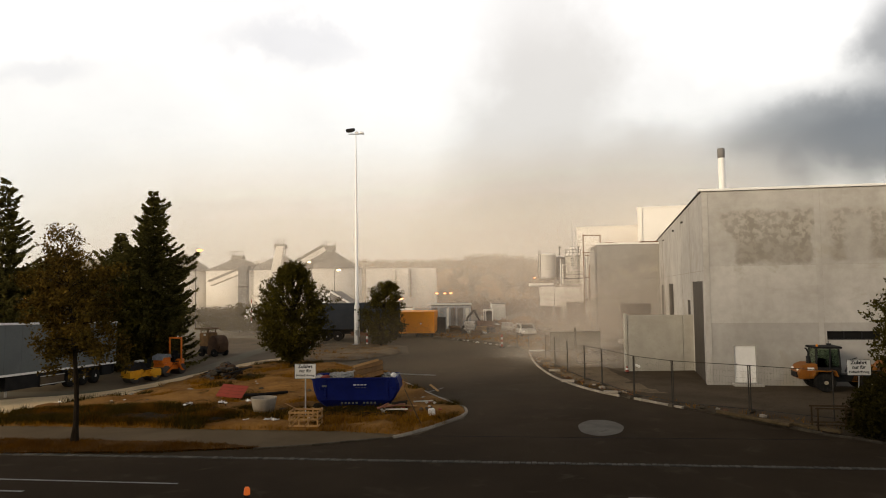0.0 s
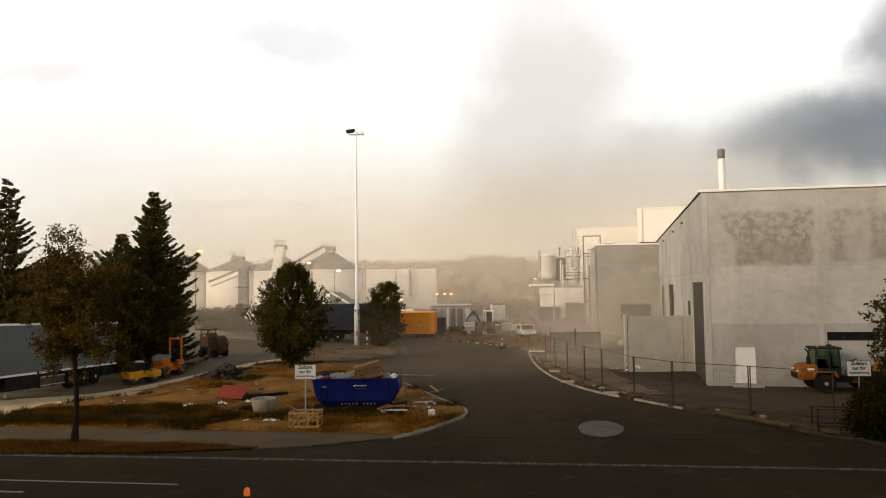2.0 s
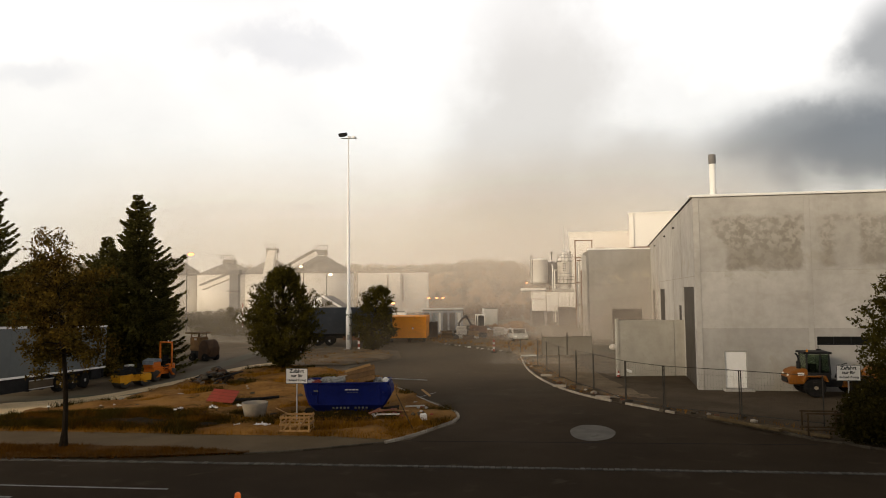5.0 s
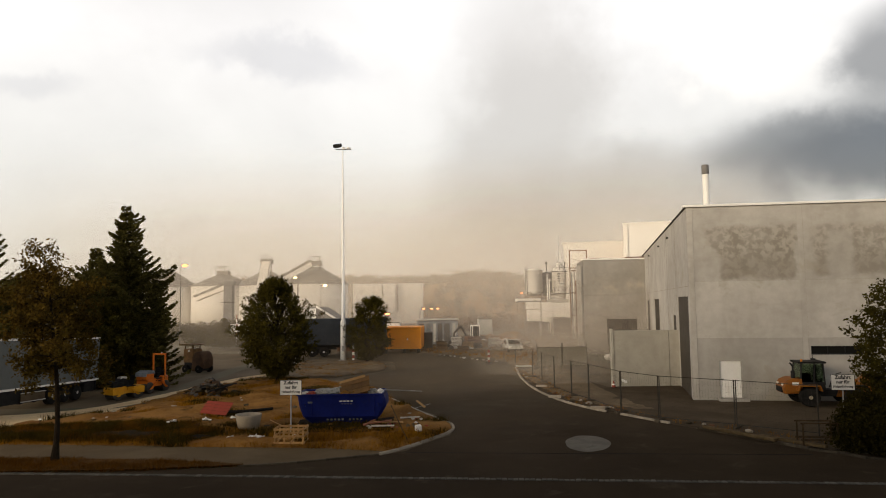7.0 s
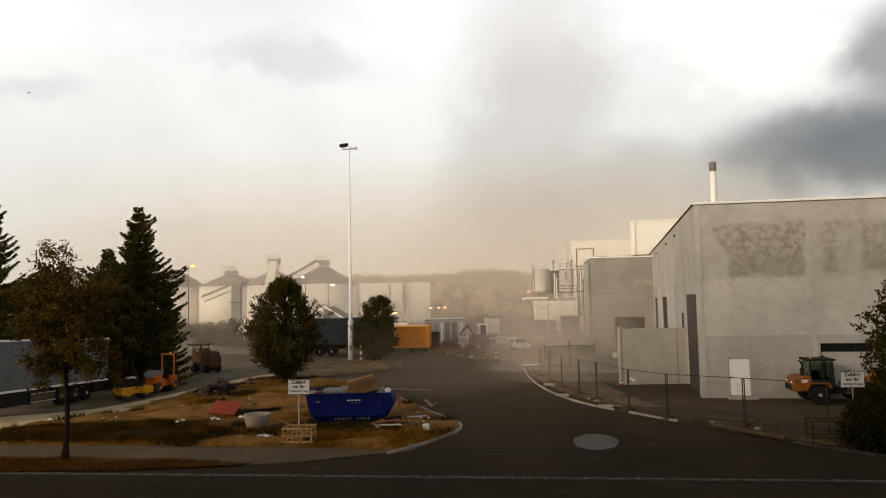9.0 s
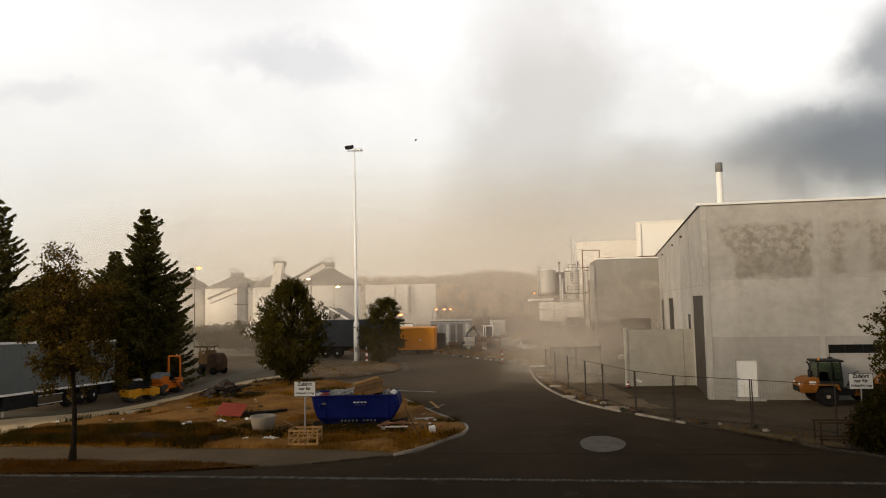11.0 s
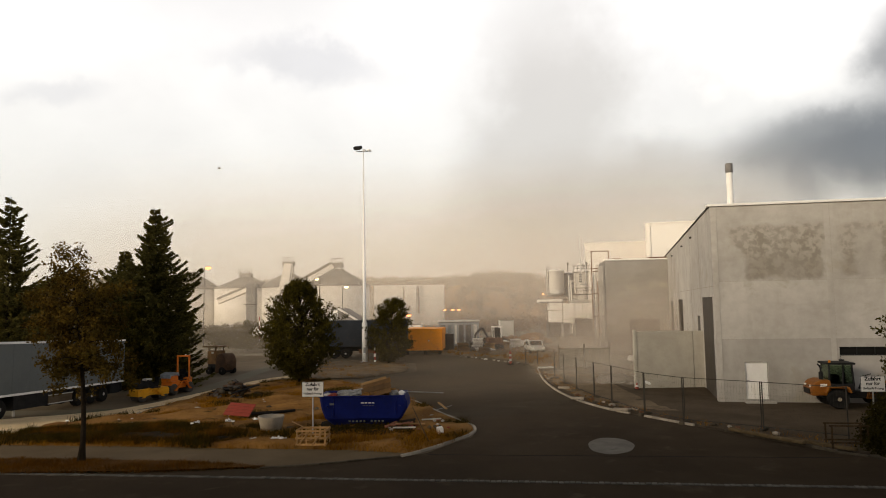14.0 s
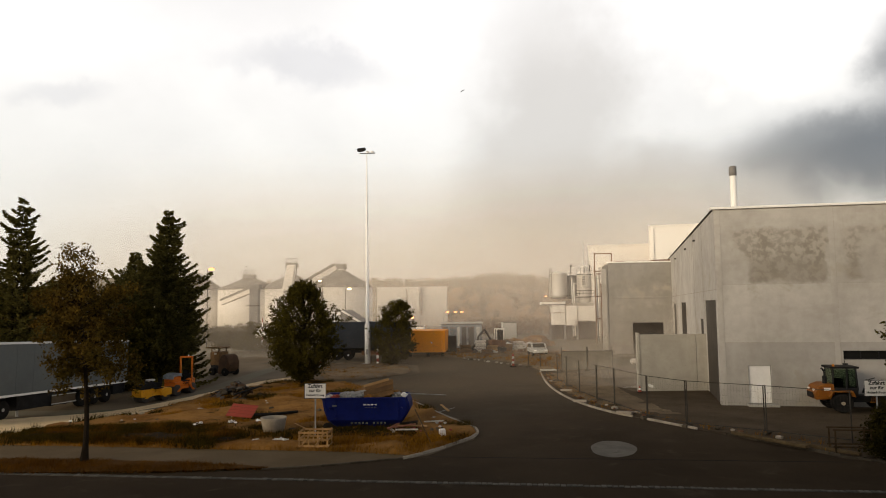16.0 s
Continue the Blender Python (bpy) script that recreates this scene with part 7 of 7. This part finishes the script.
def make_parked():
    t = thing("curtain_trailer", pose(-9.2, 74.5, 0, 0, 0, 2), "dark blue curtain-sided trailer parked behind the mast", "trailer")
    part("body", B(0, 0, 1.2, 9.0, 2.5, 2.75, bevel=0.05), NAVY, t)
    part("chassis", B(0, 0, 0.7, 8.6, 1.0, 0.5), BLACK_PAINT, t)
    part("rear_frame", B(0.6, -1.26, 0.55, 2.4, 0.06, 0.4), RUST, t)
    part("lamp", B(0.9, -1.27, 2.55, 0.14, 0.03, 0.14), WHITE_PAINT, t)
    for x in (-3.2, -2.0, 2.6, 3.8):
        wheel(t, x, -1.0, 0.5, 0.3)
        wheel(t, x, 1.0, 0.5, 0.3)
    b = thing("swap_body", pose(-3.0, 80.0, 0, 0, 0, -3), "bright orange tarpaulin swap body on short legs", "container")
    part("body", B(0, 0, 0.45, 4.2, 6.0, 2.35, bevel=0.05), BOX_ORANGE, b)
    for i in range(5):
        part("batten", B(-1.7 + i * 0.85, -3.02, 0.5, 0.06, 0.04, 2.25), BOX_ORANGE, b)
    for z in (0.47, 2.72):
        part("edge_rail", B(0, -3.02, z, 4.24, 0.06, 0.09), BOX_ORANGE, b)
    part("latch", B(0.6, -3.04, 1.45, 0.14, 0.04, 0.14), WHITE_PAINT, b)
    for x in (-1.8, 0.2, 1.8):
        for y in (-2.7, 2.7):
            part("leg", B(x, y, 0, 0.35, 0.3, 0.5), BLACK_PAINT, b)
    for i, (x, y, w, h, mt, lab) in enumerate(((-0.35, 84.0, 1.1, 1.9, DARK_STEEL, "dark upright container by the orange body"), (0.9, 92, 5.2, 3.1, PALE_BLUE, "pale blue container in the dusty row"), (8.2, 106, 2.0, 2.9, PALE_TUB, "small pale hut in the dusty row"), (-6.5, 93.0, 5.0, 2.9, SHEET_WHITE, "pale container behind the trees"))):
        c = thing("container", pose(x, y, 0), lab, "container", "row of containers")
        part("body", B(0, 0, 0.15, w, 4.0, h - 0.15, bevel=0.03), mt, c)
        n = int(w / 0.28)
        for k in range(n):
            part("rib", B(-w / 2 + (k + 0.5) * w / n, -2.02, 0.3, 0.13, 0.05, h - 0.45), mt, c)
        part("top_rail", B(0, -2.0, h - 0.02, w, 0.12, 0.12), DARK_STEEL, c)
        part("foot", B(0, 0, 0, w * 0.9, 3.6, 0.16), BLACK_PAINT, c)
        if w > 5:
            part("roof_sheet", B(0, 0, h + 0.1, w + 0.3, 4.2, 0.14, bevel=0.03), PALE_TUB, c, "pale dusty roof sheet")
            for xx, ww, mt2 in ((-2.1, 0.7, DARK_STEEL), (-1.2, 0.5, TRAILER_GREY), (-0.4, 0.3, PALE_TUB), (0.3, 0.6, DARK_STEEL), (1.2, 0.7, DARK_STEEL), (2.1, 0.4, PALE_TUB)):
                part("door_panel", B(xx, -2.07, 0.4, ww, 0.06, h - 0.7), mt2, c)
    rng = np.random.default_rng(77)
    for i, (x, y, n, mt) in enumerate(((1.2, 79.0, 7, BOARD), (2.9, 79.6, 10, PALE_RUBBLE), (4.3, 80.4, 6, WOOD), (3.6, 77.4, 4, BOARD), (7.4, 82.5, 8, PALE_RUBBLE), (9.2, 83.5, 5, WOOD))):
        s = thing("pallet_stack", pose(x, y, gz(x, y) + 0.1, 0, 0, float(rng.uniform(-15, 15))), "stack of dusty pallets beside the works road", "pallets", "stacked pallets")
        for k in range(n):
            part("pallet", B(float(rng.uniform(-0.05, 0.05)), 0, k * 0.15, 1.2, 0.8, 0.11, bevel=0.01), mt, s)
    e = thing("mini_excavator", pose(4.9, 81.5, 0.15, 0, 0, 14), "small dark excavator standing on the heaped earth", "excavator")
    part("track", B(0, -0.6, 0, 1.9, 0.4, 0.55, bevel=0.15), BLACK, e), part("track", B(0, 0.6, 0, 1.9, 0.4, 0.55, bevel=0.15), BLACK, e)
    part("body", B(0, 0, 0.6, 1.7, 1.5, 0.8, bevel=0.1), RUST, e)
    cabin = part("cab", B(0.2, -0.3, 1.4, 0.8, 0.7, 1.1, bevel=0.06), DARK_GLASS, e)
    for xx in (-0.22, 0.62):
        for yy in (-0.67, 0.07):
            part("cab_post", B(xx, yy, 1.35, 0.08, 0.08, 1.25), SHEET_WHITE, cabin)
    part("cab_roof", B(0.2, -0.3, 2.58, 1.0, 0.9, 0.1, bevel=0.03), SHEET_WHITE, cabin, "pale cab roof")
    part("boom", tube(bmesh.new(), [(-0.6, 0.2, 1.2), (-1.4, 0.2, 2.6), (-2.2, 0.2, 1.8), (-2.3, 0.2, 0.9)], 0.12), DARK_STEEL, e)
    part("bucket", B(-2.3, 0.2, 0.4, 0.5, 0.6, 0.5, bevel=0.08), DARK_STEEL, e)
    for i, (x, y, s) in enumerate(((6.6, 86, 0.55), (8.2, 87, 0.62), (9.6, 88.5, 0.5))):
        solid("site_tent", prism([(-1.5 * s, 0), (1.5 * s, 0), (1.5 * s, 0.9 * s), (0, 1.5 * s), (-1.5 * s, 0.9 * s)], 3.0), SHEET_WHITE, pose(x, y, 0.1), "low white sheeted stack of material", "stack", "white stacks")
    c = thing("parked_car", pose(8.8, 75.2, 0.12, 0, 0, -86) @ Matrix.Scale(0.94, 4), "dusty white car parked beside the works road", "car")
    body = part("body", prism([(-2.0, 0.35), (-2.05, 0.8), (-1.3, 0.9), (-0.75, 1.4), (0.6, 1.42), (1.15, 0.95), (1.95, 0.8), (2.05, 0.4)], 1.7), PALE_TUB, c)
    bv = body.modifiers.new("edge", "BEVEL")
    bv.width, bv.segments = 0.1, 2
    for y in (-0.83, 0.83):
        part("window", prism([(-1.15, 0.93), (-0.7, 1.33), (0.55, 1.35), (1.0, 0.95)], 0.06), DARK_GLASS, c, m=pose(0, y, 0))
    part("rear_window", prism([(-1.32, 0.95), (-1.36, 0.95), (-0.82, 1.38), (-0.78, 1.38)], 1.3), DARK_GLASS, c)
    part("windscreen", prism([(1.2, 0.97), (1.16, 0.97), (0.66, 1.38), (0.7, 1.38)], 1.3), DARK_GLASS, c)
    for x in (-1.3, 1.3):
        for y in (-0.75, 0.75):
            wheel(c, x, y, 0.32, 0.2)
    for y in (-0.6, 0.6):
        part("headlight", B(2.0, y, 0.6, 0.08, 0.3, 0.15, bevel=0.02), WHITE_PAINT, c)


def make_road_end():
    """Beacons, slabs and the screened fence where the works road narrows."""
    for x, y, h, lab in ((5.13, 62.2, 1.15, "red and white striped beacon on the road edge"),):
        b = thing("road_beacon", pose(x, y, 0.06), lab, "beacon", "road beacons")
        part("foot", B(0, 0, 0, 0.55, 0.3, 0.1, bevel=0.02), BLACK, b)
        for i in range(5):
            part("stripe", B(0, 0, 0.1 + i * (h - 0.1) / 5, 0.2, 0.05, (h - 0.1) / 5), PALE_TUB if i % 2 else BRICK_RED, b)
    for x, y in ((6.46, 62.0), (7.3, 60.4)):
        b = thing("barrier_post", pose(x, y, 0.05), "dull steel post of the road barrier", "post", "barrier posts")
        part("foot", B(0, 0, 0, 0.5, 0.25, 0.1, bevel=0.02), KERB_DIM, b)
        part("post", R((0, 0, 0), (0, 0, 1.3), 0.035), FENCE_STEEL, b)
    solid("concrete_slab", B(0, 0, 0, 1.2, 0.7, 0.1, bevel=0.02), PALE_TUB, pose(7.75, 58.6, 0.06, 0, 0, 8), "pale concrete slab lying by the kerb", "slab")
    rng = np.random.default_rng(91)
    for i in range(16):
        f = (i + float(rng.uniform(-0.3, 0.3))) / 16
        k = float(rng.uniform(0.07, 0.16))
        solid("edge_stone", lump(rng, (k * 1.5, k, k * 0.6), 1), (KERB, PALE_RUBBLE, KERB_DIM)[i % 3], pose(1.0 + 5.2 * f, 71.9 - 9.6 * f + float(rng.uniform(-0.3, 0.3)), 0.14, 0, 0, float(rng.uniform(0, 180))), "pale stone on the road's soil edge", "stone", "stones on the soil edge")
    for i, (x, y, r, h, mt) in enumerate(((6.3, 83.5, 1.7, 0.8, SOIL), (3.2, 84.5, 1.5, 0.9, DARK_SOIL), (7.6, 91.0, 2.2, 1.1, SOIL), (9.8, 86.0, 1.6, 0.7, DUSTY_SOIL), (5.4, 90.0, 1.9, 1.3, DARK_SOIL), (11.0, 95.0, 2.4, 1.2, SOIL))):
        solid("spoil_heap", lump(rng, (r, r * 0.8, h), 3), mt, pose(x, y, 0.1, 0, 0, 40 * i), "heap of dug earth beside the works road", "earth heap", "earth heaps")
    for i in range(24):
        x, y = float(rng.uniform(1.5, 9.5)), float(rng.uniform(78.5, 86.5))
        if i % 2:
            solid("scrap_board", B(0, 0, 0, float(rng.uniform(0.6, 1.5)), 0.2, float(rng.uniform(0.1, 0.5)), bevel=0.01), (BOARD, PALE_RUBBLE, RUST, DARK_STEEL)[i // 2 % 4], pose(x, y, 0.2, 0, float(rng.uniform(-12, 12)), float(rng.uniform(0, 180))), "board or plate lying among the earth heaps", "scrap", "scrap by the road")
        else:
            solid("scrap_lump", lump(rng, (0.4, 0.3, 0.3), 1), (PALE_RUBBLE, DARK_STEEL, RUST)[i // 2 % 3], pose(x, y, 0.32, 0, 0, float(rng.uniform(0, 180))), "broken lump among the earth heaps", "scrap", "scrap by the road")
    for x0 in (8.7, 10.85):
        f = thing("screened_fence", pose(x0, 57.6 + 0.1 * (x0 - 8.7), 0.08, 0, 0, 3), "site fence panel hung with a grey dust net", "fence", "screened fence")
        for x in (0.03, 2.08):
            part("post", R((x, 0, 0), (x, 0, 1.95), 0.03, seg=8), FENCE_STEEL, f)
        part("net", B(1.05, -0.03, 0.12, 2.0, 0.012, 1.46), NET_GREY, f, "grey dust net")
        part("rail", R((0, 0, 1.60), (2.1, 0, 1.60), 0.02, seg=6), FENCE_STEEL, f)
        part("foot", B(0, 0, -0.05, 0.22, 0.7, 0.14, bevel=0.02), KERB_DIM, f, "concrete fence foot")
    # two light feet of the bend's panels stand forward on the kerb
    for x, y in ((8.35, 35.3), (6.95, 39.6), (7.0, 44.6)):
        solid("fence_foot", B(0, 0, 0, 0.72, 0.24, 0.13, bevel=0.02), KERB, pose(x, y, 0.06, 0, 0, -14), "pale concrete fence foot on the kerb", "fence foot", "loose fence feet")
    b = thing("striped_pole", pose(-26.2, 95.0, 0), "thin red and white striped pole by the works gate", "pole")
    for i in range(7):
        part("stripe", R((0, 0, 0.6 * i), (0, 0, 0.6 * i + 0.6), 0.06, seg=8), WHITE_PAINT if i % 2 else BRICK_RED, b)


NET_GREY = surface("grey_dust_net", (0.12, 0.108, 0.09), (0.17, 0.155, 0.13), 0.9, big=0.8, fine=10, bump=0.1, spec=0.05)


# ---- airborne dust ----
def veil_mesh(w, h, nx=14, nz=6, belly=0.06):
    bm = bmesh.new()
    uvl = bm.loops.layers.uv.new("UVMap")
    grid = [[bm.verts.new((w * (i / nx - 0.5), belly * w * (math.sin(i / nx * 5.1 + k) * 0.4 + 0.5 * math.sin(k / nz * 3.0 + i * 0.4)), h * k / nz)) for i in range(nx + 1)] for k in range(nz + 1)]
    for k in range(nz):
        for i in range(nx):
            f = bm.faces.new((grid[k][i], grid[k][i + 1], grid[k + 1][i + 1], grid[k + 1][i]))
            for lp, (a, b) in zip(f.loops, ((i, k), (i + 1, k), (i + 1, k + 1), (i, k + 1))):
                lp[uvl].uv = (a / nx, b / nz)
            f.smooth = True
    return bm


HAZE = dust("dust_haze", (0.91, 0.80, 0.70), 0.24, 2.0, 0.45, 1.0)
LIGHT_HAZE = dust("light_dust_haze", (0.85, 0.74, 0.665), 0.12, 2.0, 0.5, 1.0)
FAR_HAZE = dust("far_dust_haze", (0.98, 0.86, 0.70), 0.33, 2.0, 0.35, 1.0)
PUFF = dust("drifting_dust", (0.64, 0.565, 0.50), 0.38, 3.0, 0.75, 0.4)
LOW_PUFF = dust("low_drifting_dust", (0.82, 0.745, 0.665), 0.42, 4.0, 0.8, 0.6)
THIN = dust("thin_ground_dust", (0.80, 0.66, 0.49), 0.11, 3.0, 0.6, 0.0, 0.6)
PUFFS = []


def make_dust():
    for x, y, w, h, mt in ((0, 84.5, 150, 26, HAZE), (8, 117.0, 190, 36, HAZE), (24, 107.0, 70, 24, LIGHT_HAZE), (38, 104.5, 40, 34, FAR_HAZE), (13.5, 73.5, 30, 16, LIGHT_HAZE), (9.5, 74.9, 20, 7, LIGHT_HAZE), (-8, 142.0, 230, 44, FAR_HAZE), (5, 225.0, 380, 60, FAR_HAZE), (-4, 184.0, 150, 34, HAZE), (0, 365.0, 700, 95, FAR_HAZE)):
        c = thing("dust_haze", pose(x, y, -0.5), "wide veil of brown airborne dust over the works", "dust cloud", "dust veils")
        part("veil", veil_mesh(w, h, 18, 6, 0.02), mt, c)
    for x, y, w, h in ((2.5, 43.0, 24, 3.6), (3.0, 52.0, 30, 4.6), (5.0, 60.0, 34, 5.5)):
        c = thing("ground_dust", pose(x, y, -0.7), "thin low dust drifting over the asphalt", "dust cloud", "low dust")
        part("veil", veil_mesh(w, h, 16, 4, 0.03), THIN, c)
    for i, (w, h, mt) in enumerate(((22, 13, PUFF), (18, 10, PUFF), (20, 12, PUFF), (24, 14, PUFF), (16, 7, LOW_PUFF), (15, 6, LOW_PUFF), (26, 8, LOW_PUFF))):
        c = thing("dust_cloud", pose(0, 60, 0), "torn grey-brown dust cloud driven across the yard", "dust cloud", "driven dust")
        part("veil", veil_mesh(w, h), mt, c)
        part("veil", veil_mesh(w * 0.7, h * 0.7), mt, c, m=pose(-w * 0.12, 2.2, 0))
        PUFFS.append(c)


def make_flying():
    leaf = bmesh.new()
    vs = [leaf.verts.new(p) for p in ((-0.12, 0, 0), (0, -0.06, 0.03), (0.12, 0, 0), (0, 0.06, 0.03))]
    leaf.faces.new(vs)
    r = bmesh.ops.extrude_face_region(leaf, geom=leaf.faces[:])
    bmesh.ops.translate(leaf, verts=[v for v in r["geom"] if isinstance(v, bmesh.types.BMVert)], vec=(0, 0, 0.006))
    me = mesh_of(leaf, "leaf")
    me.materials.append(LEAF_BROWN)
    for i in range(4):
        ob = new("flying_leaf", me)
        tagged(ob, "brown leaf whirled through the air by the storm", "leaf", "whirled leaves")
        FLYING.append(ob)


FLYING = []


# ---- build ----
make_ground()
make_viewing_house()
make_hall()
make_works()
make_woods()
make_trees()
make_bushes()
make_trailer()
make_roller(-20.3, 46.9, 236, YELLOW, "small yellow tandem road roller with a covered bonnet", 0, True)
make_roller(-19.8, 50.3, 252, ORANGE, "orange road roller with a tall roll-over bar", 2.75, False)
make_old_loader()
make_van()
make_wheel_loader()
make_skip()
make_sign(-5.85, 29.4, 1.73, -4, "white delivery sign on a thin post beside the skip")
make_sign(16.55, 28.0, 1.76, -6, "white delivery sign on a thin post before the hall")
make_crate()
make_clutter()
make_fence()
make_mast()
make_lamps()
make_parked()
make_road_end()
make_dust()
make_flying()
make_grass()
make_kerbs()


# ---- what moves ----
# seconds and lean of the wind-blown crowns, degrees to the east
GUSTS = [(0, 1.6), (0.8, 2.2), (1.5, 2.0), (2.3, 1.2), (3.5, -0.6), (4.2, -1.2), (5.0, -0.6), (6.0, -1.8), (7.0, -2.2), (8.0, -1.4), (9.0, -1.2), (10.0, -0.2),
         (11.3, -0.8), (12.0, 0.2), (12.5, 0.0), (13.2, 0.6), (14.0, -0.5), (14.5, -0.3), (15.2, 1.2), (16.0, 2.4)]


def motions():
    for i, (crown, h) in enumerate(SWAYING):
        k = 1.0 if h > 10 else 0.7
        walk(crown, [(t, pose(0, 0, 0, 0.5 * math.sin(1.9 * t + i), k * (lean if h > 10 else 0.6 * lean + 0.7 * math.sin(2.3 * t + 1.7 * i)), 0.6 * math.sin(2.6 * t + i))) for t, lean in GUSTS])
    # driven dust: seconds, place; each cloud lifts off the yard and is blown past the annex
    drifts = [
        [(0, 16, 62, -2.5), (2, 19, 63, -2), (4, 23, 64, 0.5), (6, 28, 65, 1), (8, 32, 66, 1), (16, 36, 66, 1)],
        [(0, 6, 60, -14), (3, 7, 60, -12), (5, 8, 60, -9), (6.5, 9.5, 60, -7), (9, 11, 60.5, -3.5), (11.5, 14, 61, -1), (13, 18, 62, 0), (16, 32, 64, 1)],
        [(0, 8, 66, -16), (7, 8, 66, -13), (9, 9, 66, -7), (11.3, 11.5, 66, -2), (13, 15, 66, -0.5), (14.5, 21, 66.5, 0), (16, 29, 67, 0.5)],
        [(0, 17, 70, -1), (4, 19, 70, -4), (8, 16, 70, -4.5), (12, 15, 70, -2), (14, 17, 70, -5), (16, 19, 70, -9)],
        [(0, 9, 53, -2.5), (3, 12, 53, -3.5), (6, 9, 53, -3.5), (9, 9.5, 53, -2), (12, 11, 53, -1), (14, 13, 53, -2), (16, 14, 53, -3)],
        [(0, 11, 47, -1.6), (3.5, 13, 47, -3), (8, 10, 47, -3.5), (12, 10.5, 47, -1.6), (16, 13, 47, -2.5)],
        [(0, 14, 74, -1), (4, 15, 74, -3), (6.5, 13, 74, -1), (9, 13.5, 74, -0.5), (12, 15, 74, -1.5), (16, 15, 74, -4.5)],
    ]
    for k, (c, rows) in enumerate(zip(PUFFS, drifts)):
        walk(c, [(t, pose(x, y, z, 0, 0, 3 * math.sin(0.8 * t + k))) for t, x, y, z in rows])
    # whirled leaves: a moment and place, and the way they fly, metres a second
    tracks = [(12.5, (15.0, 45.0, 15.3), (11.0, 1.5, -0.6)), (16.0, (0.6, 35.0, 16.0), (6.5, -1.0, 1.2)), (16.0, (-18.0, 60.0, 8.6), (6.0, 2.0, 0.8)), (0.0, (19.5, 60.0, 15.8), (4.5, 1.0, -0.5))]
    for i, (ob, (t0, p, v)) in enumerate(zip(FLYING, tracks)):
        walk(ob, [(t, pose(*(Vector(p) + Vector(v) * (t - t0) + Vector((0, 0, 0.6 * math.sin(1.4 * (t - t0) + i)))), 50 * math.sin(2.1 * t + i), 40 * math.sin(2.7 * t), 35 * math.sin(1.7 * t + i))) for t in [0.5 * j for j in range(33)]])


motions()
